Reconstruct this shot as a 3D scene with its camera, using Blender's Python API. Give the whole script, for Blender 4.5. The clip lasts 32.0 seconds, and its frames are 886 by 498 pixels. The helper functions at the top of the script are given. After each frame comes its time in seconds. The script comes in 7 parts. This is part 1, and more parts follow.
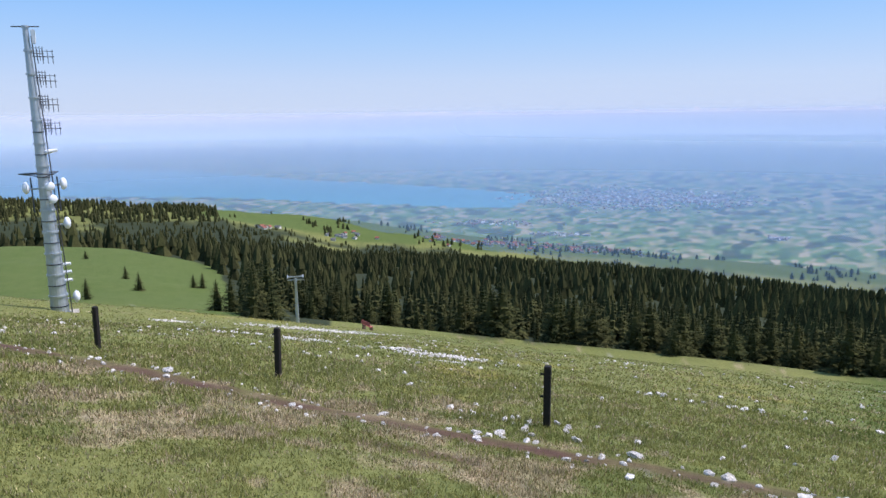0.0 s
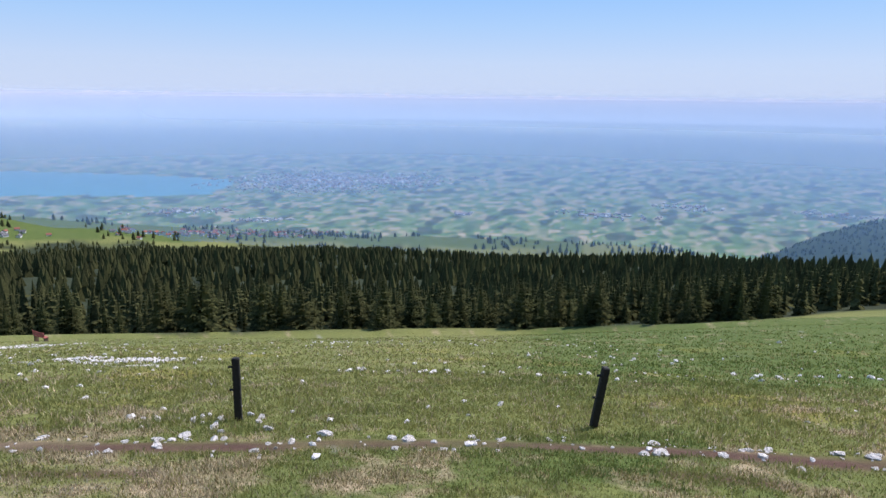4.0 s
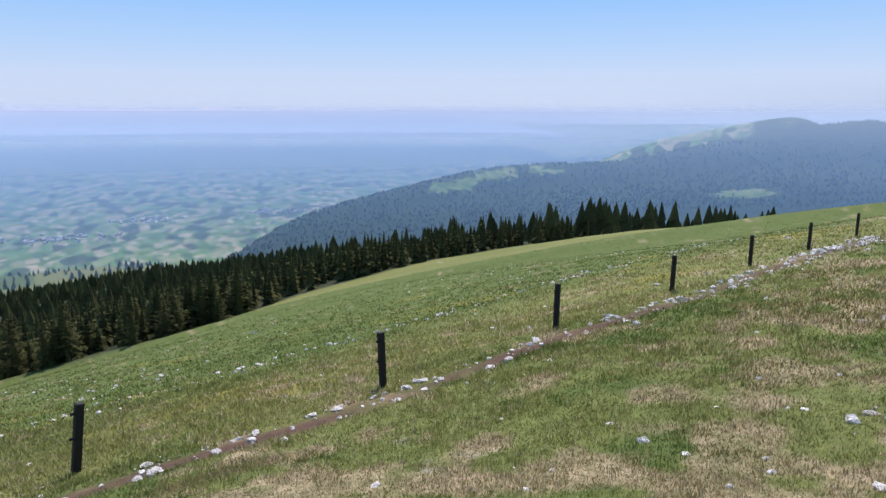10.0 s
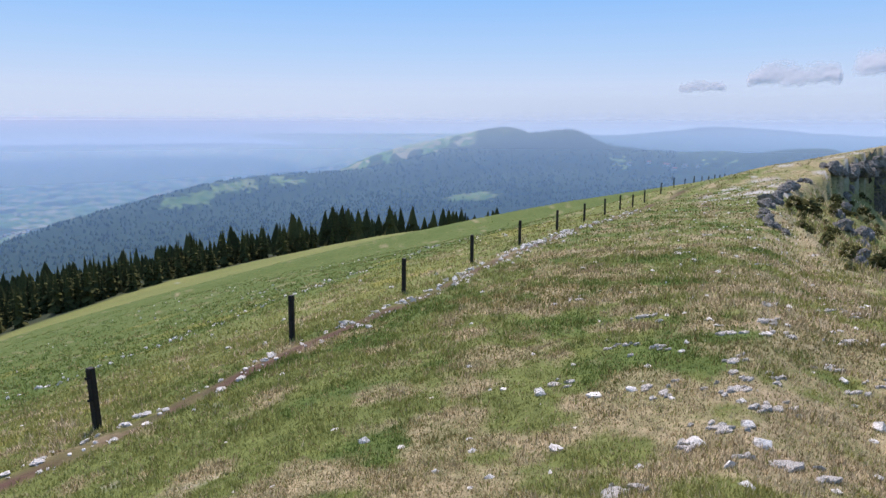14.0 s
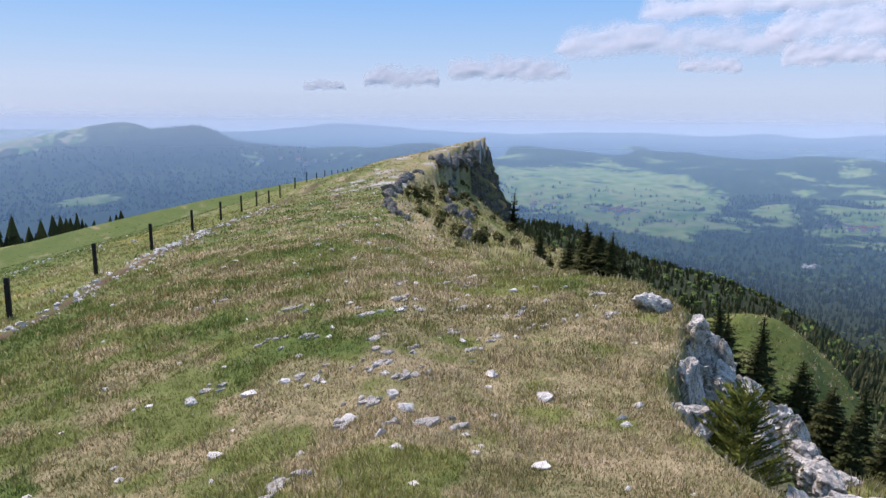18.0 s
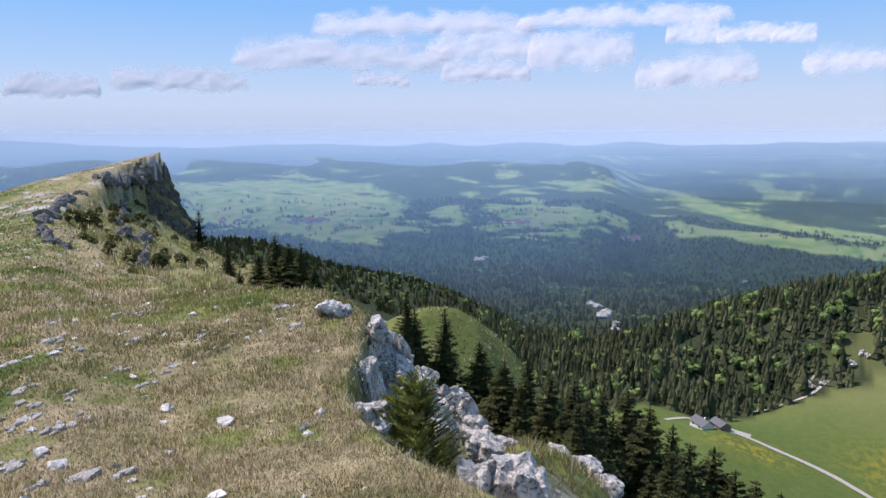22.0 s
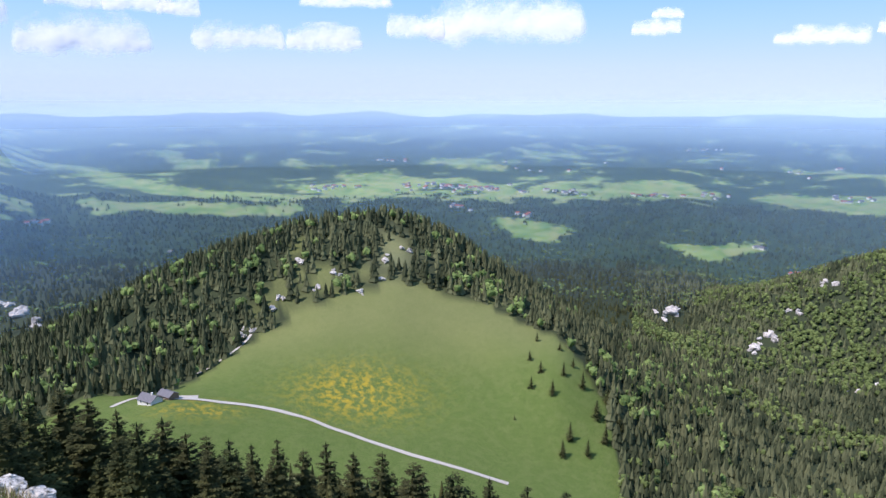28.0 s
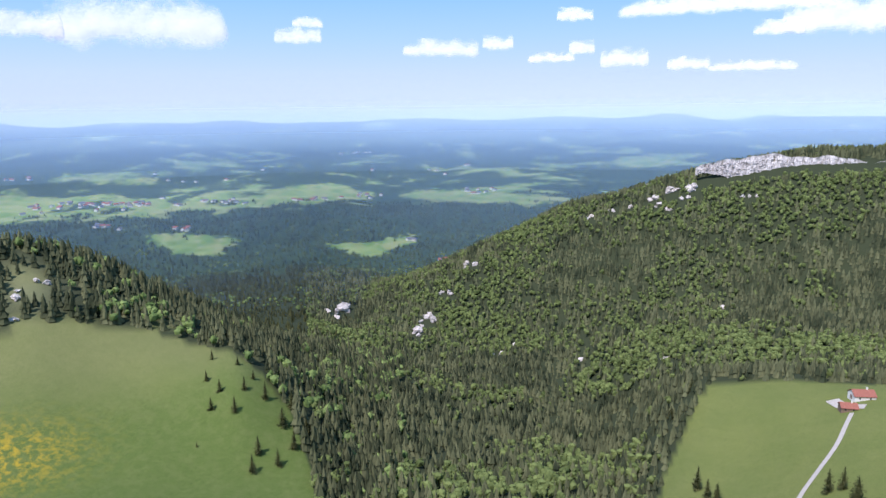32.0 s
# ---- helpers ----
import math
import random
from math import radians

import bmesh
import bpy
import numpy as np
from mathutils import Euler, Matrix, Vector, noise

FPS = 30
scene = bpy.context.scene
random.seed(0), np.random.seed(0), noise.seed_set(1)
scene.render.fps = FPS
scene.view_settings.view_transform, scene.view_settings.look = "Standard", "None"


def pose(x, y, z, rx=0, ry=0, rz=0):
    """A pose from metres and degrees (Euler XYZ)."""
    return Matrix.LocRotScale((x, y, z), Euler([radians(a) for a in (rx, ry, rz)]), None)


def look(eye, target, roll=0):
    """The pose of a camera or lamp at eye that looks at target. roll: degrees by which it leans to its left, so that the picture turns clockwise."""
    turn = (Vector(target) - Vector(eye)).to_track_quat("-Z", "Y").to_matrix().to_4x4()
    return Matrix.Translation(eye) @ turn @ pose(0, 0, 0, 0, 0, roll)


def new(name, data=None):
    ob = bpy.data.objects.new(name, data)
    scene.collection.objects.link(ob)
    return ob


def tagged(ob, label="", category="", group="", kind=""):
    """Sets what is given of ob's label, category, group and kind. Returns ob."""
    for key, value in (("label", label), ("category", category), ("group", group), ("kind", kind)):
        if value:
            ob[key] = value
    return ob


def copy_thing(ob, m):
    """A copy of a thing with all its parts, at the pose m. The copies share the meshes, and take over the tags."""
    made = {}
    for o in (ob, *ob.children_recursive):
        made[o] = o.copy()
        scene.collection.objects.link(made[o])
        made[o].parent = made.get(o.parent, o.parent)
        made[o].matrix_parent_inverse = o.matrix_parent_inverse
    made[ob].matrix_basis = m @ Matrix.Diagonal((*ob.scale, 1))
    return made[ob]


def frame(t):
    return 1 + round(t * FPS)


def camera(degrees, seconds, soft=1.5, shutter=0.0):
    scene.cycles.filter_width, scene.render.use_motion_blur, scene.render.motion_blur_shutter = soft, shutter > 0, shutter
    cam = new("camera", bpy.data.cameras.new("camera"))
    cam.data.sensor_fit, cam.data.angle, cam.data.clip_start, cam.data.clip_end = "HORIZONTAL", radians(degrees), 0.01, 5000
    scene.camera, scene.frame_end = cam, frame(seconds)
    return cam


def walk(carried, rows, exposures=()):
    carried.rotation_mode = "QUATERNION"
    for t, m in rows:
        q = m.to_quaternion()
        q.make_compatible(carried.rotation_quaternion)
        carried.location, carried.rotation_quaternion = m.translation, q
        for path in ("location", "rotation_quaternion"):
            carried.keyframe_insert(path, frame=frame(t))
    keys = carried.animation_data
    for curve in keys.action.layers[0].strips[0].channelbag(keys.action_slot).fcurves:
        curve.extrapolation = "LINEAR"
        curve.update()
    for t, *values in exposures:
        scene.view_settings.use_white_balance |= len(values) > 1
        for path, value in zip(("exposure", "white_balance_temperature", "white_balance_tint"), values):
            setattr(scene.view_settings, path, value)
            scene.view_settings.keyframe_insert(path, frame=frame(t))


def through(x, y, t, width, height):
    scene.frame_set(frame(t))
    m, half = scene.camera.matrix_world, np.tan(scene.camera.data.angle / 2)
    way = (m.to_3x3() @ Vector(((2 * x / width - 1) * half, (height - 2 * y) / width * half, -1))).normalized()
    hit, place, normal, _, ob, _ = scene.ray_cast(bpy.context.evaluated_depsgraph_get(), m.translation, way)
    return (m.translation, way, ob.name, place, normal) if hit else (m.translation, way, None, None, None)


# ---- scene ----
cam = camera(66.21, 32.0)

# seconds, eye, heading (degrees clockwise from +y), pitch, lean
PATH = [
    (0, (0.362, -0.073, 1.581), 113.004, -11.072, -0.702),
    (0.5, (0.331, -0.111, 1.591), 116.071, -11.123, -0.596),
    (1, (0.289, -0.168, 1.593), 119.108, -11.751, -0.667),
    (1.5, (0.254, -0.217, 1.593), 122.046, -11.978, -0.559),
    (2, (0.227, -0.280, 1.597), 125.090, -12.086, -0.346),
    (2.5, (0.193, -0.341, 1.592), 128.185, -12.158, -0.202),
    (3, (0.179, -0.394, 1.577), 131.296, -12.172, 0.082),
    (3.5, (0.180, -0.412, 1.583), 134.590, -12.331, 0.500),
    (5.5, (0.170, -0.395, 1.601), 148.746, -12.199, 0.476),
    (6, (0.178, -0.402, 1.596), 152.423, -12.024, 0.525),
    (6.5, (0.173, -0.396, 1.590), 155.624, -11.913, 0.405),
    (7, (0.158, -0.379, 1.589), 158.515, -11.776, 0.311),
    (7.5, (0.135, -0.386, 1.585), 162.125, -11.648, 0.282),
    (8, (0.118, -0.393, 1.585), 165.574, -11.603, 0.180),
    (8.5, (0.101, -0.413, 1.577), 169.394, -11.633, 0.383),
    (9, (0.093, -0.404, 1.572), 174.043, -11.597, 0.460),
    (9.5, (0.078, -0.373, 1.579), 178.154, -11.609, 0.576),
    (10, (0.033, -0.373, 1.583), 181.618, -11.384, 0.065),
    (10.5, (-0.021, -0.371, 1.588), 185.133, -10.954, 0.323),
    (11, (-0.063, -0.350, 1.593), 187.226, -10.613, 0.002),
    (11.5, (-0.134, -0.346, 1.599), 190.932, -10.352, -0.069),
    (12, (-0.203, -0.363, 1.586), 194.536, -10.251, -0.015),
    (12.5, (-0.255, -0.341, 1.598), 196.735, -10.498, 0.043),
    (13, (-0.301, -0.285, 1.618), 199.177, -10.585, 0.001),
    (13.5, (-0.343, -0.245, 1.611), 200.639, -10.615, 0.011),
    (15.5, (-0.288, -0.313, 1.609), 214.674, -10.441, 0.642),
    (16, (-0.290, -0.291, 1.618), 218.071, -10.629, 0.726),
    (16.5, (-0.331, -0.296, 1.599), 221.727, -10.640, 0.694),
    (17, (-0.324, -0.287, 1.596), 225.274, -10.793, 0.607),
    (17.5, (-0.329, -0.261, 1.601), 229.547, -10.795, 0.653),
    (18, (-0.304, -0.243, 1.603), 233.258, -10.676, 0.592),
    (18.5, (-0.286, -0.219, 1.605), 236.836, -10.359, 0.491),
    (19, (-0.277, -0.194, 1.606), 239.836, -9.930, 0.287),
    (19.5, (-0.258, -0.179, 1.609), 243.782, -9.674, 0.339),
    (20, (-0.266, -0.196, 1.607), 247.638, -9.429, 0.314),
    (20.5, (-0.296, -0.171, 1.610), 251.293, -9.311, 0.063),
    (21, (-0.323, -0.127, 1.621), 253.399, -9.370, -0.279),
    (21.5, (-0.350, -0.059, 1.627), 255.893, -9.267, -0.301),
    (22, (-0.393, 0.019, 1.629), 258.936, -9.608, -0.202),
    (22.5, (-0.463, 0.105, 1.619), 262.621, -9.989, -0.008),
    (23, (-0.514, 0.199, 1.598), 265.990, -10.295, -0.109),
    (23.5, (-0.539, 0.282, 1.571), 267.630, -10.791, -0.008),
    (24, (-0.549, 0.299, 1.579), 269.535, -11.436, 0.417),
    (24.5, (-0.550, 0.286, 1.599), 274.099, -11.662, 0.774),
    (25, (-0.535, 0.275, 1.591), 279.548, -11.681, 0.867),
    (25.5, (-0.510, 0.265, 1.605), 283.899, -11.695, 0.903),
    (27.5, (-0.354, 0.232, 1.601), 301.342, -12.244, 0.260),
    (28, (-0.318, 0.236, 1.600), 305.710, -12.047, 0.033),
    (28.5, (-0.287, 0.250, 1.598), 310.008, -12.030, -0.176),
    (29, (-0.261, 0.270, 1.598), 313.472, -11.731, -0.351),
    (29.5, (-0.239, 0.293, 1.598), 316.887, -11.706, -0.655),
    (30, (-0.219, 0.312, 1.599), 320.352, -11.517, -0.997),
    (30.5, (-0.199, 0.324, 1.599), 323.210, -11.504, -0.937),
    (31, (-0.178, 0.328, 1.600), 326.927, -11.543, -0.667),
    (31.5, (-0.154, 0.326, 1.600), 330.338, -11.657, -0.501),
    (32, (-0.129, 0.322, 1.600), 333.801, -11.647, -0.582),
]

EXPOSURE = [(0, 0.12, 6150, 22), (12, 0.14, 6400, 23), (18.5, 0.08, 6450, 24), (21.5, 0.08, 6350, 24), (24, 0.36, 6200, 24), (28, 0.34, 6000, 24), (32, 0.28, 5950, 24)]


def aim(eye, heading, pitch):
    h, p = radians(heading), radians(pitch)
    return (eye[0] + 10 * math.sin(h) * math.cos(p), eye[1] + 10 * math.cos(h) * math.cos(p), eye[2] + 10 * math.sin(p))


walk(cam, [(t, look(eye, aim(eye, h, p), lean)) for t, eye, h, p, lean in PATH], EXPOSURE)

# ---- light ----
SUN_AZ, SUN_EL = 190.0, 57.0
world = bpy.data.worlds.new("world")
scene.world = world
world.use_nodes = True
wn = world.node_tree
sky = wn.nodes.new("ShaderNodeTexSky")
sky.sky_type, sky.sun_disc = "NISHITA", False
sky.sun_elevation, sky.sun_rotation = radians(SUN_EL), radians(SUN_AZ)
sky.altitude, sky.air_density, sky.dust_density, sky.ozone_density = 1600, 1.0, 0.0, 3.0
thin = wn.nodes.new("ShaderNodeMix")
thin.data_type = "RGBA"
thin.inputs[0].default_value = 0.92
rise = wn.nodes.new("ShaderNodeSeparateXYZ")
wn.links.new(wn.nodes.new("ShaderNodeTexCoord").outputs["Generated"], rise.inputs[0])
shade = wn.nodes.new("ShaderNodeValToRGB")
shade.color_ramp.elements[0].color = (0.55, 0.65, 0.735, 1)
shade.color_ramp.elements[1].color = (0.20, 0.40, 0.74, 1)
for rank, tone in ((0.05, (0.50, 0.645, 0.79, 1)), (0.10, (0.38, 0.60, 0.82, 1)), (0.17, (0.235, 0.51, 0.85, 1))):
    stop = shade.color_ramp.elements.new(rank)
    stop.color = tone
wn.links.new(rise.outputs[2], shade.inputs[0])
scale = wn.nodes.new("ShaderNodeVectorMath")
scale.operation = "SCALE"
scale.inputs[3].default_value = 9.5
wn.links.new(shade.outputs[0], scale.inputs[0])
wn.links.new(scale.outputs[0], thin.inputs[7])
wn.links.new(sky.outputs[0], thin.inputs[6])
wn.links.new(thin.outputs[2], wn.nodes["Background"].inputs[0])
wn.nodes["Background"].inputs[1].default_value = 0.105
sun = new("sun", bpy.data.lights.new("sun", "SUN"))
sun.data.energy, sun.data.angle, sun.data.color = 5.0, radians(0.53), (1.0, 0.965, 0.92)
sun.matrix_world = look((300 * math.sin(radians(SUN_AZ)) * math.cos(radians(SUN_EL)), 300 * math.cos(radians(SUN_AZ)) * math.cos(radians(SUN_EL)), 300 * math.sin(radians(SUN_EL))), (0, 0, 0))
scene.view_settings.exposure = 0.0

# ---- materials ----


class Nodes:
    """A short way to write node trees."""

    def __init__(self, name):
        self.mat = bpy.data.materials.new(name)
        self.mat.use_nodes = True
        self.t = self.mat.node_tree
        self.bsdf = self.t.nodes["Principled BSDF"]
        self.out = self.t.nodes["Material Output"]

    def node(self, kind, **props):
        n = self.t.nodes.new("ShaderNode" + kind)
        for k, v in props.items():
            if k == "op":
                n.operation = v
            elif k == "blend":
                n.blend_type = v
            elif k == "dtype":
                n.data_type = v
            elif k == "feature":
                n.feature = v
            elif k == "attr":
                n.attribute_name = v
        return n

    def put(self, socket, value):
        if isinstance(value, bpy.types.NodeSocket):
            self.t.links.new(value, socket)
        else:
            socket.default_value = value

    def coord(self, kind="Object"):
        return self.node("TexCoord").outputs[kind]

    def pos(self):
        return self.node("NewGeometry").outputs["Position"]

    def island(self):
        return self.node("NewGeometry").outputs["Random Per Island"]

    def chance(self):
        return self.node("ObjectInfo").outputs["Random"]

    def noise(self, vec, scale, detail=4.0, rough=0.55, dist=0.0):
        n = self.node("TexNoise")
        self.put(n.inputs["Vector"], vec)
        n.inputs["Scale"].default_value, n.inputs["Detail"].default_value = scale, detail
        n.inputs["Roughness"].default_value, n.inputs["Distortion"].default_value = rough, dist
        return n.outputs[0]

    def voronoi(self, vec, scale, out="Color", feature="F1"):
        n = self.node("TexVoronoi", feature=feature)
        self.put(n.inputs["Vector"], vec)
        n.inputs["Scale"].default_value = scale
        return n.outputs[out]

    def ramp(self, fac, stops):
        n = self.node("ValToRGB")
        e = n.color_ramp.elements
        while len(e) < len(stops):
            e.new(0.5)
        for el, (p, c) in zip(e, stops):
            el.position = p
            el.color = (*c, 1) if isinstance(c, tuple) else (c, c, c, 1)
        self.put(n.inputs[0], fac)
        return n.outputs[0]

    def mix(self, fac, a, b, blend="MIX"):
        n = self.node("Mix", dtype="RGBA", blend=blend)
        self.put(n.inputs[0], fac)
        for s, v in ((n.inputs[6], a), (n.inputs[7], b)):
            self.put(s, (*v, 1) if isinstance(v, tuple) else v)
        return n.outputs[2]

    def math(self, op, a, b=0.0):
        n = self.node("Math", op=op)
        self.put(n.inputs[0], a)
        self.put(n.inputs[1], b)
        return n.outputs[0]

    def attr(self, name):
        return self.node("Attribute", attr=name).outputs["Fac"]

    def scaled(self, vec, s):
        n = self.node("Mapping")
        self.put(n.inputs[0], vec)
        n.inputs["Scale"].default_value = s
        return n.outputs[0]

    def bump(self, height, strength=0.3, distance=0.02):
        n = self.node("Bump")
        self.put(n.inputs["Height"], height)
        n.inputs["Strength"].default_value, n.inputs["Distance"].default_value = strength, distance
        self.put(self.bsdf.inputs["Normal"], n.outputs[0])

    def leaf(self, colour, through=0.35):
        """Thin leaves: matt, and light shines through."""
        a, b, c = self.node("BsdfDiffuse"), self.node("BsdfTranslucent"), self.node("MixShader")
        self.put(a.inputs[0], colour)
        self.put(b.inputs[0], colour)
        c.inputs[0].default_value = through
        self.put(c.inputs[1], a.outputs[0])
        self.put(c.inputs[2], b.outputs[0])
        self.put(self.out.inputs[0], c.outputs[0])
        return self.mat

    def done(self, colour, rough=0.8, metal=0.0, spec=0.3):
        self.put(self.bsdf.inputs["Base Color"], (*colour, 1) if isinstance(colour, tuple) else colour)
        self.put(self.bsdf.inputs["Roughness"], rough)
        self.bsdf.inputs["Metallic"].default_value = metal
        self.bsdf.inputs["Specular IOR Level"].default_value = spec
        return self.mat


def grain(name, a, b, scale, rough=0.8, metal=0.0, bump=0.2, spec=0.3, dist=0.01):
    """A plain surface with grain at two scales."""
    m = Nodes(name)
    p = m.coord()
    n = m.math("ADD", m.math("MULTIPLY", m.noise(p, scale, 5), 0.6), m.math("MULTIPLY", m.noise(p, scale * 7, 4), 0.4))
    if bump:
        m.bump(n, bump, dist)
    return m.done(m.mix(m.ramp(n, [(0.35, 0.0), (0.65, 1.0)]), a, b), rough, metal, spec)


def ground_material():
    m = Nodes("alpine_ground")
    p = m.pos()
    mid, big = m.noise(p, 0.9, 5, 0.6), m.noise(p, 0.035, 4)
    fine = m.math("ADD", m.math("ADD", m.math("MULTIPLY", m.noise(p, 9.0, 5, 0.7), 0.35), m.math("MULTIPLY", m.noise(p, 2.2, 6, 0.7), 0.3)), m.math("MULTIPLY", m.noise(p, 55.0, 4, 0.7), 0.35))
    grass = m.mix(m.ramp(fine, [(0.38, 0.0), (0.62, 1.0)]), (0.095, 0.104, 0.027), (0.25, 0.245, 0.075))
    lush = m.mix(m.ramp(fine, [(0.38, 0.0), (0.62, 1.0)]), (0.040, 0.064, 0.014), (0.125, 0.165, 0.038))
    grass = m.mix(m.ramp(big, [(0.42, 0.0), (0.6, 0.3)]), grass, lush)
    grass = m.mix(m.attr("lush"), grass, lush)
    grass = m.mix(m.math("MULTIPLY", m.ramp(m.noise(p, 0.16, 7, 0.72), [(0.45, 0.0), (0.62, 1.0)]), 0.22), grass, (0.16, 0.165, 0.06))
    grass = m.mix(m.math("MULTIPLY", m.ramp(m.noise(p, 0.42, 6, 0.75), [(0.52, 0.0), (0.66, 1.0)]), 0.3), grass, (0.05, 0.075, 0.018))
    straw = m.mix(m.ramp(fine, [(0.38, 0.0), (0.62, 1.0)]), (0.12, 0.088, 0.047), (0.50, 0.385, 0.235))
    dry = m.math("MULTIPLY", m.attr("dry"), m.ramp(m.math("ADD", m.math("MULTIPLY", mid, 0.4), m.math("MULTIPLY", fine, 0.6)), [(0.36, 0.15), (0.6, 1.0)]))
    c = m.mix(dry, grass, straw)
    c = m.mix(m.math("MULTIPLY", m.attr("bloom"), m.ramp(m.noise(p, 0.22, 6, 0.7), [(0.46, 0.0), (0.60, 0.8)])), c, (0.42, 0.28, 0.02))
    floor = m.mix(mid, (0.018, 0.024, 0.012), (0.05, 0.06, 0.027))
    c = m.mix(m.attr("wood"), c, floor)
    soil = m.mix(m.ramp(fine, [(0.35, 0.0), (0.65, 1.0)]), (0.045, 0.024, 0.017), (0.145, 0.082, 0.056))
    c = m.mix(m.attr("trail"), c, soil)
    lime = m.mix(m.ramp(fine, [(0.3, 0.0), (0.65, 1.0)]), (0.22, 0.20, 0.17), (0.5, 0.47, 0.42))
    c = m.mix(m.attr("rock"), c, lime)
    c = m.mix(m.attr("scree"), c, m.mix(fine, (0.42, 0.39, 0.34), (0.66, 0.63, 0.58)))
    # far plain: patchwork of fields and woods
    warp = m.mix(0.02, m.scaled(p, (0.036, 0.029, 0.0)), m.noise(p, 0.004, 3))
    cell = m.voronoi(warp, 1.0)
    tone = m.node("SeparateColor")
    m.put(tone.inputs[0], cell)
    field = m.ramp(tone.outputs[0], [(0.0, (0.05, 0.10, 0.03)), (0.28, (0.10, 0.19, 0.05)), (0.48, (0.15, 0.23, 0.07)), (0.62, (0.25, 0.25, 0.12)), (0.80, (0.40, 0.32, 0.20)), (1.0, (0.07, 0.13, 0.035))])
    field = m.mix(m.math("MULTIPLY", m.noise(p, 0.03, 4), 0.4), field, (0.12, 0.16, 0.06))
    thicket = m.ramp(m.noise(p, 0.02, 5, 0.6), [(0.60, 0.0), (0.615, 1.0)])
    block = m.node("SeparateColor")
    m.put(block.inputs[0], m.voronoi(m.mix(0.05, m.scaled(p, (0.023, 0.018, 0.0)), m.noise(p, 0.02, 4)), 1.0))
    thicket = m.math("MAXIMUM", m.math("MULTIPLY", thicket, 0.4), m.ramp(block.outputs[0], [(0.84, 0.0), (0.845, 0.8)]))
    field = m.mix(thicket, field, m.mix(m.noise(p, 0.05, 5), (0.016, 0.030, 0.018), (0.038, 0.058, 0.026)))
    c = m.mix(m.attr("plain"), c, field)
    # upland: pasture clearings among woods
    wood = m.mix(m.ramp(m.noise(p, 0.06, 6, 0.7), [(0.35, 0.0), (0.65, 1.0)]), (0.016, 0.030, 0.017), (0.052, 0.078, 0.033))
    lawn = m.mix(m.ramp(m.noise(p, 0.02, 5), [(0.35, 0.0), (0.65, 1.0)]), (0.095, 0.17, 0.04), (0.22, 0.27, 0.085))
    uneven = m.math("MULTIPLY", m.math("SUBTRACT", m.noise(p, 0.05, 6, 0.7), 0.5), 3.0)
    open_ = m.ramp(m.math("ADD", m.attr("glade"), uneven), [(0.54, 0.0), (0.58, 1.0)])
    lawn = m.mix(m.ramp(tone.outputs[1], [(0.6, 0.0), (0.7, 0.6)]), lawn, (0.24, 0.24, 0.10))
    c = m.mix(m.attr("upland"), c, m.mix(open_, wood, lawn))
    m.bump(m.math("ADD", m.math("ADD", fine, m.noise(p, 2.6, 5, 0.7)), m.math("MULTIPLY", mid, 2.0)), 0.55, 0.06)
    return m.done(c, 0.95, 0, 0.1)


M_GROUND = ground_material()
M_WATER = grain("lake_water", (0.075, 0.245, 0.29), (0.095, 0.275, 0.32), 0.01, 0.6, bump=0, spec=0.15)
M_POST = grain("tarred_post", (0.010, 0.008, 0.007), (0.028, 0.022, 0.018), 30, 0.7)
M_BARK = grain("bark", (0.06, 0.045, 0.035), (0.14, 0.11, 0.085), 8, 0.9)


def needles(name, dark, light, size=1.6):
    m = Nodes(name)
    p = m.coord()
    n = m.ramp(m.noise(p, size, 4), [(0.3, 0.0), (0.7, 1.0)])
    r = m.math("ADD", m.math("MULTIPLY", n, 0.55), m.math("MULTIPLY", m.island(), 0.45))
    c = m.mix(m.ramp(r, [(0.25, 0.0), (0.75, 1.0)]), dark, light)
    c = m.mix(m.math("MULTIPLY", m.chance(), 0.35), c, (0.08, 0.07, 0.03))
    return m.leaf(c, 0.25)


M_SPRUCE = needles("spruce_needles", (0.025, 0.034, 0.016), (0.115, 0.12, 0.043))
# far spruces: lightened needles stand in for sun and thin haze
M_WOODS = needles("lightened_far_needles", (0.046, 0.059, 0.032), (0.18, 0.19, 0.092), 0.03)
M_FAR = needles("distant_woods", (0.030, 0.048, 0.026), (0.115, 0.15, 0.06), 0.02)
M_YOUNG = needles("young_spruce_needles", (0.07, 0.09, 0.018), (0.33, 0.33, 0.07))
M_BEECH = needles("beech_leaves", (0.095, 0.145, 0.043), (0.25, 0.32, 0.10), 0.08)


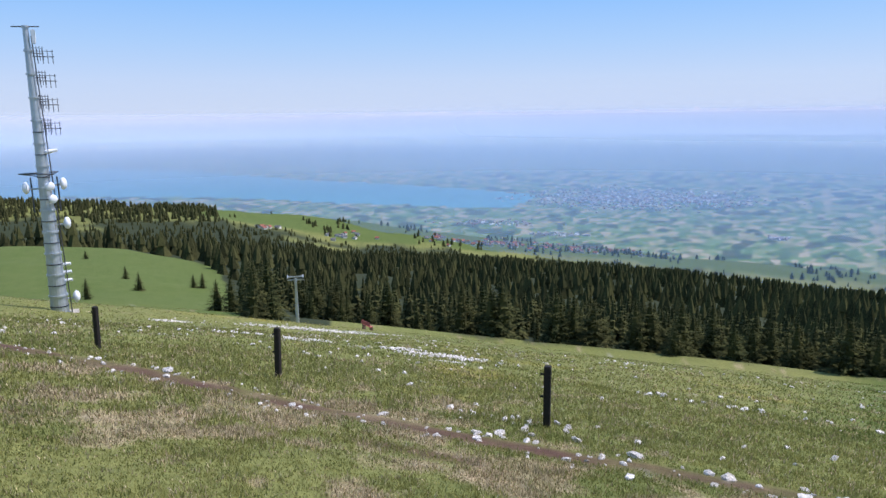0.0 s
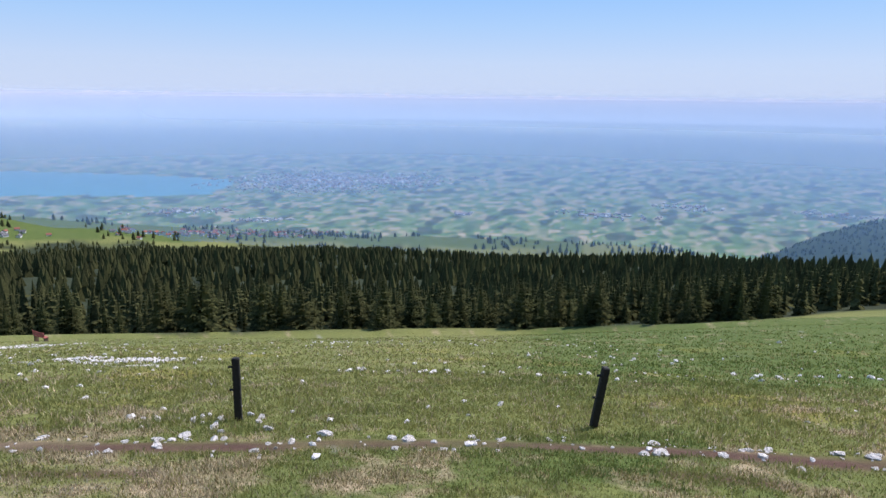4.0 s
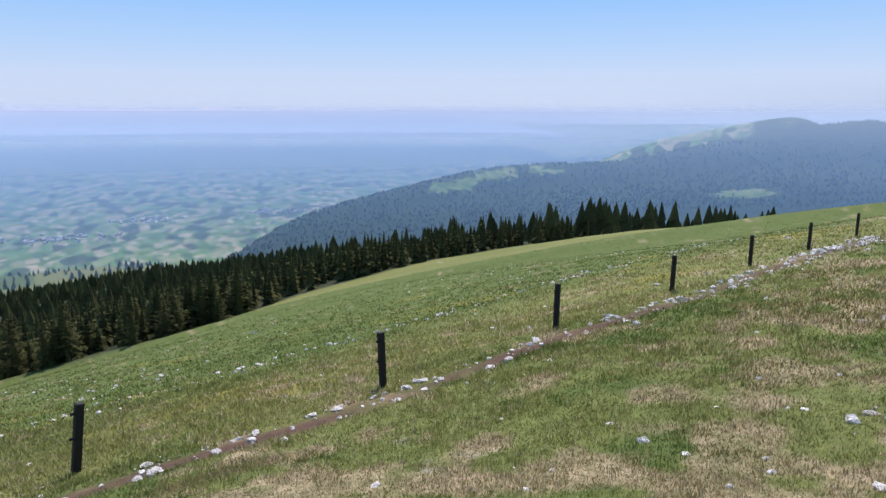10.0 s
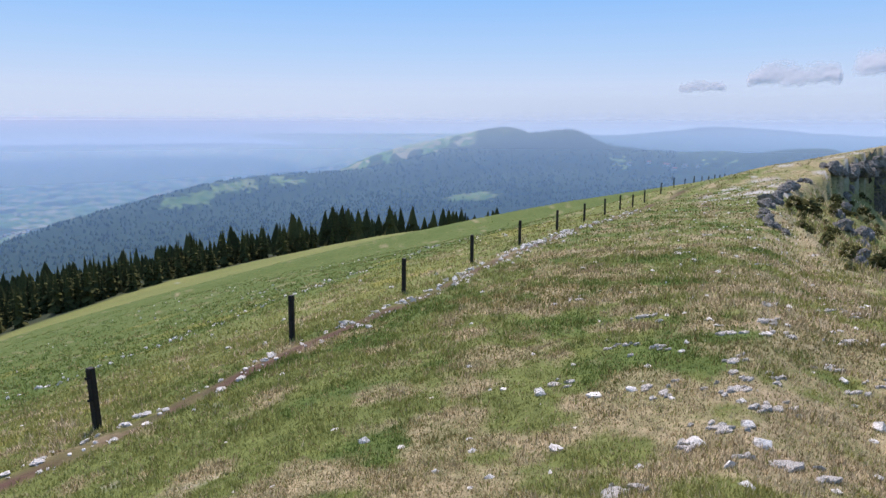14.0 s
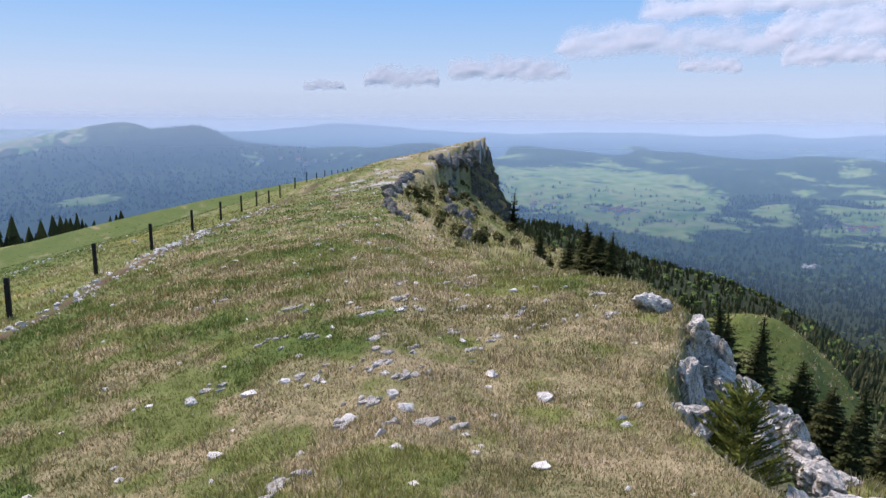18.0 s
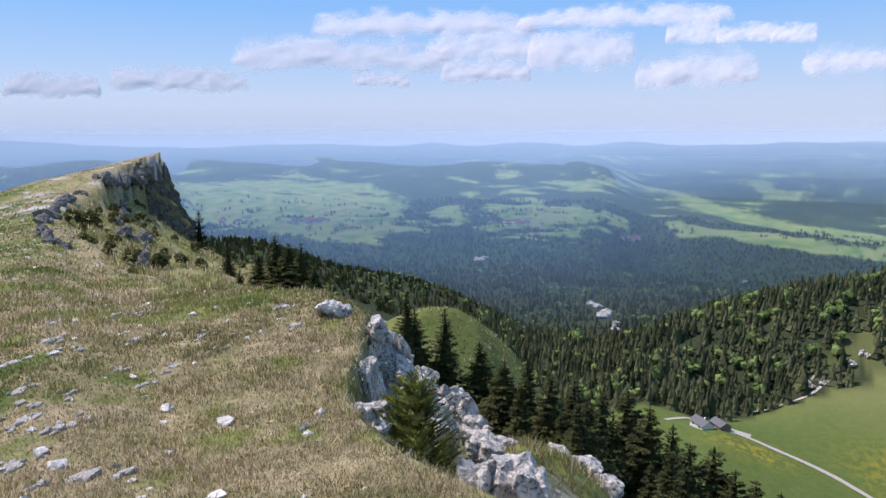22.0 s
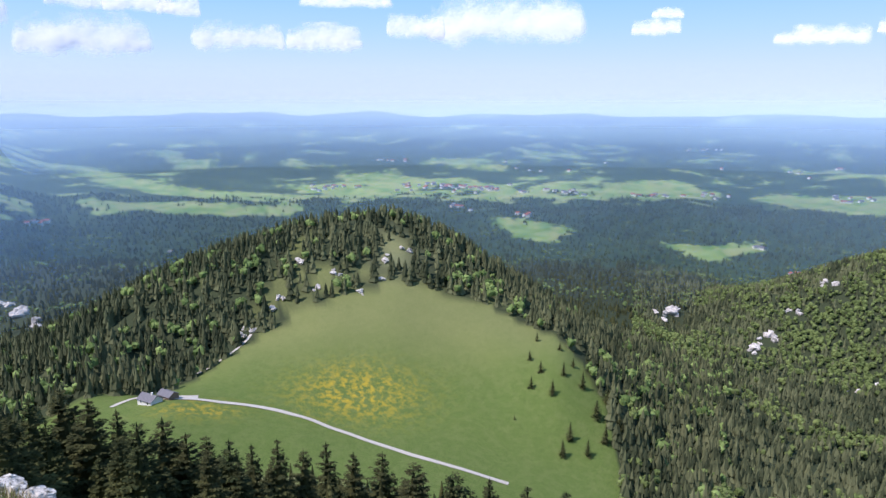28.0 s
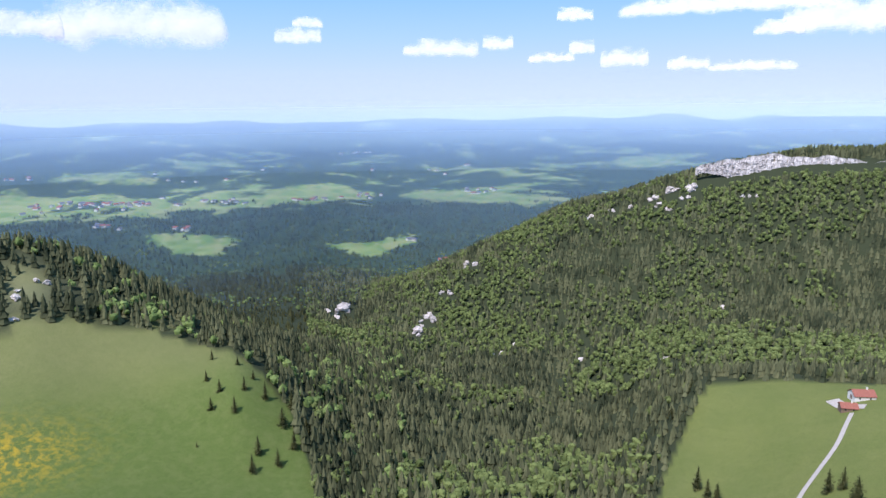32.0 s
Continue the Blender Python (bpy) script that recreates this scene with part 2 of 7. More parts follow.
def limestone(name, pale, dark, scale=3.0, tall=1.0, spots=0.7, turf=False):
    m = Nodes(name)
    p = m.scaled(m.coord(), (1.0, 1.0, tall))
    n, f = m.noise(p, scale, 6, 0.65), m.noise(p, scale * 9, 5, 0.7)
    crack = m.voronoi(p, scale * 1.6, "Distance", "DISTANCE_TO_EDGE")
    c = m.mix(m.ramp(n, [(0.35, 0.0), (0.62, 1.0)]), dark, pale)
    c = m.mix(m.ramp(f, [(0.42, 0.0), (0.62, 0.5)]), c, tuple(min(0.85, 1.08 * q) for q in pale))
    c = m.mix(m.ramp(m.noise(p, scale * 4.1, 5, 0.7), [(0.5, 0.0), (0.62, spots)]), c, tuple(0.45 * d for d in dark))
    c = m.mix(m.ramp(crack, [(0.0, 0.4), (0.03, 0.0)]), c, (0.07, 0.065, 0.055))
    c = m.mix(m.ramp(m.noise(p, scale * 2.3, 4), [(0.60, 0.0), (0.72, 0.6)]), c, (0.16, 0.13, 0.05))
    if turf:
        lie = m.node("SeparateXYZ")
        m.put(lie.inputs[0], m.node("NewGeometry").outputs["True Normal"])
        flat = m.math("ADD", lie.outputs[2], m.math("MULTIPLY", m.math("SUBTRACT", f, 0.5), 0.5))
        c = m.mix(m.ramp(flat, [(0.30, 0.0), (0.46, 0.95)]), c, m.mix(f, (0.075, 0.07, 0.024), (0.24, 0.20, 0.08)))
    m.bump(m.math("ADD", m.math("ADD", n, f), m.math("MULTIPLY", crack, 2.0)), 0.7, 0.06)
    return m.done(c, 0.9, 0, 0.2)


M_LIME = limestone("limestone", (0.80, 0.73, 0.645), (0.52, 0.465, 0.395), spots=0.25)
# weathered rock, with the shade of its north-west side put into the colour
M_SHADY_CLIFF = limestone("cliff_limestone", (0.15, 0.135, 0.115), (0.04, 0.037, 0.032), 0.8, 0.6, turf=True)
M_WHITE_CLIFF = limestone("pale_cliff_limestone", (0.56, 0.525, 0.48), (0.25, 0.23, 0.215), 0.12, 0.12)
M_OUTCROP = limestone("weathered_limestone", (0.66, 0.60, 0.53), (0.30, 0.265, 0.225), 2.6)
M_CRAG = limestone("crag_limestone", (0.82, 0.745, 0.655), (0.20, 0.17, 0.135), 3.2, spots=0.85)
M_STEEL = grain("galvanised_steel", (0.40, 0.43, 0.44), (0.52, 0.55, 0.55), 3, 0.5, 0.6, 0.05)
M_DARK_STEEL = grain("dark_steel", (0.06, 0.065, 0.07), (0.12, 0.12, 0.125), 6, 0.5, 0.7, 0.05)
M_DISH = grain("white_radome", (0.72, 0.73, 0.74), (0.82, 0.82, 0.82), 4, 0.4, 0, 0.02)
M_TILE = grain("red_roof_tiles", (0.20, 0.07, 0.045), (0.31, 0.12, 0.08), 1.5, 0.85)
M_SLATE = grain("grey_roof", (0.09, 0.085, 0.09), (0.16, 0.15, 0.15), 1.5, 0.8)
M_PLASTER = grain("pale_plaster", (0.62, 0.58, 0.50), (0.76, 0.73, 0.66), 1.2, 0.9)
M_TIMBER = grain("weathered_timber", (0.14, 0.09, 0.06), (0.26, 0.18, 0.12), 4, 0.9)
M_GRAVEL = grain("pale_gravel", (0.30, 0.265, 0.215), (0.45, 0.41, 0.34), 1.4, 0.95)
M_GLASS = grain("dark_window_pane", (0.02, 0.025, 0.03), (0.04, 0.045, 0.05), 2, 0.15, bump=0, spec=0.6)
M_PAINT = grain("black_car_paint", (0.012, 0.013, 0.016), (0.02, 0.02, 0.024), 3, 0.25, 0.2, 0.0, 0.6)
M_RUBBER = grain("rubber", (0.012, 0.012, 0.012), (0.025, 0.025, 0.025), 12, 0.9)
M_RED = grain("faded_red_boards", (0.30, 0.07, 0.06), (0.42, 0.13, 0.10), 6, 0.8)
M_BUSH = needles("heath_shrub_leaves", (0.05, 0.055, 0.02), (0.16, 0.15, 0.06))


def blades(name, dark, light, deep, fresh):
    """Blades that differ one from another; deeper green where the turf is lush."""
    m = Nodes(name)
    chance = m.ramp(m.island(), [(0.15, 0.0), (0.75, 0.55), (1.0, 1.0)])
    return m.leaf(m.mix(m.attr("lush"), m.mix(chance, dark, light), m.mix(chance, deep, fresh)), 0.45)


M_GRASS = blades("green_grass", (0.15, 0.155, 0.04), (0.43, 0.40, 0.14), (0.066, 0.098, 0.022), (0.22, 0.26, 0.068))
M_STRAW = blades("dry_grass", (0.19, 0.14, 0.07), (0.86, 0.69, 0.44), (0.12, 0.10, 0.035), (0.52, 0.42, 0.19))

# ---- landform ----
EYE = 1.6
S = np.array((-0.7547, -0.6561))  # along the ridge and the fence
N = np.array((0.6561, -0.7547))  # down the south-east slope


def curve(x, *pts):
    """A smooth line through a few points."""
    xs, ys = np.array(pts, float).T
    k = np.clip(np.searchsorted(xs, x) - 1, 0, len(xs) - 2)
    d = np.diff(ys) / np.diff(xs)
    m = np.concatenate([[d[0]], np.where(d[1:] * d[:-1] > 0, 2 * d[1:] * d[:-1] / (d[1:] + d[:-1] + 1e-12), 0), [d[-1]]])
    w = np.diff(xs)[k]
    t = np.clip((x - xs[k]) / w, 0, 1)
    return (2 * t**3 - 3 * t**2 + 1) * ys[k] + (t**3 - 2 * t**2 + t) * w * m[k] + (3 * t**2 - 2 * t**3) * ys[k + 1] + (t**3 - t**2) * w * m[k + 1]


def step(x, a, b):
    t = np.clip((x - a) / (b - a), 0, 1)
    return t * t * (3 - 2 * t)


def hash_noise(x, y, seed=0):
    """Smooth value noise over the plane, -1 to 1."""
    xi, yi = np.floor(x).astype(np.int64), np.floor(y).astype(np.int64)
    fx, fy = x - xi, y - yi
    fx, fy = fx * fx * (3 - 2 * fx), fy * fy * (3 - 2 * fy)

    def h(a, b):
        n = (a * 374761393 + b * 668265263 + seed * 974711) & 0x7FFFFFFF
        n = ((n ^ (n >> 13)) * 1274126177) & 0x7FFFFFFF
        return (n & 0xFFFF) / 32768.0 - 1
    return (h(xi, yi) * (1 - fx) + h(xi + 1, yi) * fx) * (1 - fy) + (h(xi, yi + 1) * (1 - fx) + h(xi + 1, yi + 1) * fx) * fy


def rough(x, y, size, octaves=4, seed=0):
    out, amp = 0.0, 0.5
    for k in range(octaves):
        out = out + amp * hash_noise(x / size, y / size, seed + k)
        size, amp = size * 0.47, amp * 0.5
    return out


def rim(u):
    """Where the lawn breaks off on the north-west side."""
    return curve(u, (-200, -4), (-60, -2.2), (0, -2.3), (4.2, -2.5), (4.9, -2.55), (6.3, -2.75), (7.3, -3.0), (8.6, -3.7), (10, -4.35), (11, -4.8), (12.6, -4.9), (14.5, -4.2), (17.5, -3.0), (28, -1.6), (45, -0.6), (60, -3), (80, -8), (110, -15), (150, -21), (260, -30))


def crest(u):
    return curve(u, (-400, -40), (-100, -5), (-50, -3.0), (-20, -0.5), (0, 0), (7, -1.25), (13, -1.5), (17.5, -2.1), (28, -2.8), (45, -3.1), (60, -2.6), (80, -1.5), (110, -1.0), (130, -3.2), (165, -5.0), (300, -30))


def near_height(x, y):
    """The summit: a lawn tilted to the south-east, broken off along the rim to the north-west."""
    u, v = x * S[0] + y * S[1], x * N[0] + y * N[1]
    edge = rim(u) + (0.28 * hash_noise(u * 0.9, u * 0 + 0.5, 51) + 0.16 * hash_noise(u * 2.7, u * 0 + 0.5, 52)) * step(u, 9, 14)
    w = np.maximum(edge - v, 0)
    vp = np.maximum(v, 0)
    reach = curve(u, (0, 5), (20, 5), (41, 10), (51, 16), (62, 30), (200, 30))
    z = -0.22 * step(u, 40, 85) * np.maximum(np.minimum(v, 0) - edge, 0) + crest(u) * np.exp(-np.maximum(v + 1, 0) / reach) * (u > 0) + crest(u) * (u <= 0) * np.exp(-vp / 90.0) - 0.34 * vp
    z = z + 4.0 * np.exp(-(((u - 75) / 45) ** 2) - ((v - 78) / 40) ** 2)
    face = curve(u, (-60, 2.0), (0, 1.2), (6, 2.0), (10, 3.2), (14, 1.5), (25, 0.8), (50, 1.0), (60, 1.4), (75, 3.6), (86, 8), (94, 20), (112, 26), (120, 13), (150, 8))
    drop = face * step(w, 0.0, 0.5) + 0.84 * np.maximum(w - 0.6, 0)
    bowl = step(u, 18, 32) * (1 - step(u, 48, 66))
    drop = drop * (1 - 0.55 * bowl * (1 - 0.45 * step(w, 11, 17)))
    z = z - np.where(w > 0, drop, 0)
    z = z + 2.8 * np.exp(-(((x + 9.5) / 1.7) ** 4) - ((y + 0.1) / 1.25) ** 4) * step(w, 0, 1.0)
    z = z + 7.5 * np.exp(-(((x + 59) / 9) ** 2) - ((y + 9.5) / 7.5) ** 2)
    z = z + 1.1 * rough(x, y, 5.0, 4, 13) * step(w, 1.5, 5) * (1 - step(u, 70, 90))
    z = z + 0.10 * rough(x, y, 3.0, 4, 3) * step(np.hypot(x, y), 1, 6) + 0.8 * rough(x, y, 26.0, 3, 7) * step(np.hypot(x, y), 25, 80)
    return z


FAR = ((2300, -11.8), (2700, -9.0), (3200, -6.3), (3800, -4.0), (4300, -2.3), (4760, -0.9))
HIGH = ((1500, -13.2), (1750, -10.4), (2100, -8.2), (2600, -6.2), (3200, -4.4), (3800, -3.0), (4300, -2.0), (4760, -0.8))
PROFILES = {}


def profile(azimuth, *pts, tail=()):
    PROFILES[azimuth] = pts + tuple(p for p in tail if p[0] > pts[-1][0] + 60)


# compass bearing, then (distance, angle below the eye) outwards
profile(20, (130, -30), (300, -24), (700, -16), (1200, -3), (1500, -6), tail=HIGH)
profile(60, (130, -17), (350, -13), (700, -12), (1200, -6.5), (1500, -9), tail=FAR)
profile(79, (130, -13.4), (200, -12.3), (360, -8.9), (480, -9.6), (800, -9.4), (1200, -5.6), (1400, -7.2), (1800, -9.5), tail=FAR)
profile(87, (130, -14.2), (200, -13.0), (360, -9.8), (480, -10.2), (800, -9.8), (1200, -6.4), (1400, -8), (1800, -10), tail=FAR)
profile(95, (130, -15.5), (200, -14.4), (330, -11.9), (480, -11.2), (800, -9.8), (1250, -7.2), (1400, -9), (1800, -11), tail=FAR)
profile(104, (130, -16.9), (200, -16.4), (400, -13.4), (700, -11.8), (1000, -10.6), (1250, -8.4), (1400, -10), (1800, -12), tail=FAR)
profile(113, (130, -18.0), (250, -16.8), (450, -13.6), (700, -12.3), (1000, -11.4), (1250, -9.7), (1400, -11.5), (1800, -12.5), tail=FAR)
profile(121, (130, -18.7), (250, -17.0), (450, -14.0), (700, -12.7), (1000, -11.9), (1250, -10.6), (1400, -12), (1800, -12.6), tail=FAR)
profile(132, (130, -19.0), (250, -17.2), (450, -14.6), (700, -13.2), (1000, -12.5), (1250, -11.3), (1400, -12.6), (1800, -13), tail=FAR)
profile(145, (130, -18.8), (250, -17.2), (450, -14.8), (700, -13.6), (1000, -13.0), (1250, -11.5), (1400, -13), (1800, -13), tail=FAR)
profile(158, (130, -17.2), (250, -15.8), (450, -13.4), (700, -12.6), (1000, -12.6), (1250, -11.6), (1400, -13), (1800, -13), tail=FAR)


def southern(az):
    """Slope below the ridge, then the long mountain, the peak behind it and the far chain."""
    at = lambda xs, ys: float(np.interp(az, xs, ys))
    bands = (164, 170.5, 177, 186, 196, 205.4, 213.5, 223, 232)
    near = [(d, at(bands, ys)) for d, ys in ((130, (-16.2, -15, -13.8, -12, -9.8, -7.6, -6, -4.4, -2.4)), (250, (-14.8, -13.6, -12.6, -11.2, -9.6, -8.6, -8, -8, -8)),
                                             (450, (-13, -12.4, -12.2, -11.4, -10.4, -10, -10, -12, -14)), (700, (-12.4, -12.2, -12.4, -12, -11.6, -11, -11, -12, -13)), (1000, (-13, -13, -13, -12.6, -12, -11.2, -11, -12, -12)))]
    top = at((162, 164.3, 168.3, 172.4, 176.7, 181.2, 185.4, 189.6, 193.4, 196.7, 200, 202.3, 205, 208, 210.4, 211.7, 213.7, 215.1, 216.4, 218.4, 221.5, 226, 232),
             (-13, -11.2, -8.9, -7.6, -6.5, -5.4, -4.5, -4.15, -4.1, -3.85, -3.0, -2.6, -1.95, -1.2, -0.8, -0.8, -0.5, -1.1, -1.85, -2.1, -2.2, -2.05, -2.1))
    back = at((192, 198, 201, 203.2, 206.8, 208.6, 209.5, 212, 216), (-5, -2.3, -1.65, -1.25, -0.45, -0.2, -0.55, -1.5, -2.4))
    chain = at((206, 214, 219, 224, 230, 233), (-3.0, -1.6, -0.85, -0.48, -0.6, -1.2))
    crest_r = at((164, 180, 190), (1880, 2150, 2300))
    foot = at((164, 175, 186, 200, 215, 232), (-14, -12.8, -10.8, -9.2, -8.6, -7.4))
    pts = near + [(1500, foot), (crest_r - 190, 0.55 * top + 0.45 * foot + 0.4), (crest_r, top), (crest_r + 130, top - 1.0)]
    if az < 190:
        return tuple(pts) + tuple((d, e) for d, e in FAR if d > crest_r + 260)
    return tuple(pts) + ((2680, min(top, back) - 1.6), (2950, back), (3250, back - 1.4), (3700, min(back, chain) - 1.2), (4250, chain), (4760, -0.9))


for k in range(24):
    PROFILES[164 + 3.0 * k] = southern(164 + 3.0 * k)
for az in (208.6, 213.7, 216.4):
    PROFILES[az] = southern(az)
profile(239, (130, -8.4), (190, -11.5), (250, -14), (500, -12), (800, -8.2), (1000, -9.5), (1500, -9.6), (1900, -7), (2400, -4.4), (3000, -3.2), (3600, -1.3), (4200, -1.8), (4760, -0.9))
profile(244, (130, -11.4), (190, -15), (250, -17), (500, -13), (800, -8.8), (1000, -10.5), (1500, -9.8), (1900, -7), (2400, -4.4), (3000, -3.3), (3600, -1.4), (4200, -1.8), (4760, -0.9))
profile(250, (130, -17), (250, -21), (500, -15), (800, -10.9), (1000, -12), (1500, -9.8), (1900, -7), (2400, -4.6), (3000, -3.4), (3600, -1.6), (4200, -1.8), (4760, -0.9))
profile(256, (130, -30), (250, -25), (500, -17), (800, -12.2), (1000, -13.2), (1500, -9.6), (1900, -7.4), (2400, -5), (3000, -3.2), (3600, -2.0), (4200, -1.5), (4760, -0.9))
profile(261, (130, -33), (250, -28), (500, -20), (800, -14), (1000, -14.6), (1400, -10.4), (1900, -7.4), (2400, -5.2), (3000, -3), (3600, -2.1), (4200, -1.5), (4760, -0.9))
profile(266, (130, -36), (250, -31), (450, -23.6), (620, -18.6), (900, -15.4), (1300, -10.6), (1900, -7.4), (2400, -5.2), (3000, -3.2), (3600, -2.2), (4200, -1.5), (4760, -0.9))
profile(272, (130, -38), (250, -33), (420, -23.8), (620, -18.4), (760, -17.2), (1300, -11.2), (1800, -7.6), (2400, -5.2), (3000, -3.4), (3700, -1.9), (4760, -0.9))
profile(276, (130, -39), (250, -34), (400, -23.4), (620, -16.4), (760, -16.8), (1300, -11.4), tail=HIGH)
profile(282, (130, -40), (250, -35), (400, -22.9), (500, -21.0), (620, -13.8), (800, -15.5), (1300, -12), tail=HIGH)
profile(288, (130, -40), (250, -36), (390, -24.4), (500, -19.2), (630, -11.6), (800, -14.5), (1300, -12.4), tail=HIGH)
profile(295, (130, -40), (250, -36), (380, -26), (520, -16.8), (640, -10.2), (800, -13.5), (1300, -12.6), tail=HIGH)
profile(301, (130, -40), (250, -36), (370, -27.4), (550, -15.0), (645, -9.4), (800, -13), (1300, -12.6), tail=HIGH)
profile(305.5, (130, -40), (250, -36), (370, -28), (545, -15.9), (645, -10.9), (800, -14.5), (1300, -12.8), tail=HIGH)
profile(310, (130, -40), (250, -36.5), (365, -29), (530, -17.1), (640, -13.4), (800, -16.5), (1300, -13), tail=HIGH)
profile(316, (130, -40), (250, -37), (365, -29.8), (480, -19.4), (640, -17), (800, -18), (1300, -13), tail=HIGH)
profile(321, (130, -40), (250, -37), (370, -30), (460, -23.2), (640, -19.4), (850, -18.4), (1300, -12.8), tail=HIGH)
profile(326, (130, -40), (250, -36), (420, -29), (640, -22), (850, -19.2), (1050, -17.4), (1300, -13.4), tail=HIGH)
profile(330, (130, -40), (250, -36), (420, -29.5), (640, -23.5), (850, -19.6), (1080, -14.9), (1350, -14), tail=HIGH)
profile(335, (130, -40), (250, -36), (420, -30), (640, -24.5), (850, -19.8), (1120, -12.5), (1350, -13.4), tail=HIGH)
profile(344, (130, -40), (250, -36), (420, -30), (640, -25.5), (850, -19), (1200, -8.05), (1400, -10.5), tail=HIGH)
profile(349, (130, -40), (250, -36), (420, -30.5), (620, -25.2), (850, -17.9), (1220, -6.8), (1450, -8.6), tail=HIGH)
profile(355, (130, -40), (250, -36), (420, -28), (540, -21.4), (640, -20.8), (850, -16.4), (1240, -4.85), (1450, -7), tail=HIGH)
profile(362, (130, -39), (250, -35), (380, -28), (520, -20.4), (640, -19.4), (850, -15.6), (1250, -3.3), (1450, -6), tail=HIGH)
profile(368, (130, -38), (250, -34), (360, -27), (480, -20.6), (640, -18.6), (850, -15.2), (1250, -3.0), (1450, -6), tail=HIGH)


def far_height(az, r):
    """Height along the compass profiles; az in degrees, r in metres, both flat arrays."""
    keys = sorted(PROFILES)
    keys = keys + [keys[0] + 360]
    a = np.where(az < keys[0], az + 360, az)
    out = np.zeros_like(r)
    for lo, hi in zip(keys, keys[1:]):
        m = (a >= lo) & (a < hi)
        if not m.any():
            continue
        zs = []
        for k in (lo, hi):
            pts = PROFILES[k if k in PROFILES else k - 360]
            zs.append(curve(np.log(np.maximum(r[m], 100)), *[(math.log(d), EYE + d * math.tan(radians(e))) for d, e in pts]))
        t = (a[m] - lo) / (hi - lo)
        out[m] = zs[0] * (1 - t) + zs[1] * t
    return out


def height(x, y):
    x, y = np.asarray(x, float), np.asarray(y, float)
    r = np.hypot(x, y)
    az = np.degrees(np.arctan2(x, y)) % 360
    far = far_height(az, r)
    far = far + rough(x, y, 60, 4, 21) * np.clip(r / 120, 0, 5.0) * step(r, 130, 260) * (1 - step(r, 1500, 2200))
    far = far + rough(x, y, 340, 4, 31) * 44 * step(r, 1400, 1900) * (x < 0) * step(np.where(az < 20, az + 360, az), 206, 226)
    near = near_height(x, y)
    hold = np.exp(-(((az - 234) / 9) ** 4))
    t = step(r, 85 + 33 * hold, 150 + 6 * hold)
    return near * (1 - t) + far * t


def bearing(az, r):
    return r * math.sin(radians(az)), r * math.cos(radians(az))


def ground_at(x, y):
    return float(height(np.array([x]), np.array([y]))[0])

# ---- the ground, one sheet ----
RINGS = np.concatenate([[0.01], np.geomspace(1.0, 3.0, 12), np.geomspace(3.0, 60, 150)[1:], np.geomspace(60, 1200, 105)[1:], np.geomspace(1200, 4780, 126)[1:]])
STEPS = 1080
AZ = np.arange(STEPS) * 360.0 / STEPS
GA, GR = np.meshgrid(AZ, RINGS)
GX, GY = GR * np.sin(np.radians(GA)), GR * np.cos(np.radians(GA))
GZ = height(GX.ravel(), GY.ravel()).reshape(GX.shape)
EASE = np.exp(-0.5 * (np.arange(-10, 11) / 1.9) ** 2)
SMOOTH = sum(w * np.roll(GZ, k - 10, 1) for k, w in enumerate(EASE / EASE.sum()))
GZ = GZ + (SMOOTH - GZ) * step(GR, 150, 230)
GU, GV = GX * S[0] + GY * S[1], GX * N[0] + GY * N[1]


def mesh_from(name, verts, faces, smooth=True):
    me = bpy.data.meshes.new(name)
    verts, faces = np.asarray(verts, np.float32), np.asarray(faces, np.int32)
    me.vertices.add(len(verts))
    me.vertices.foreach_set("co", verts.ravel())
    me.loops.add(faces.size)
    me.loops.foreach_set("vertex_index", faces.ravel())
    me.polygons.add(len(faces))
    me.polygons.foreach_set("loop_start", np.arange(0, faces.size, faces.shape[1], dtype=np.int32))
    me.polygons.foreach_set("use_smooth", np.full(len(faces), smooth))
    me.update(calc_edges=True)
    return me


def angle_of(x, y, z):
    return np.degrees(np.arctan2(z - EYE, np.hypot(x, y)))


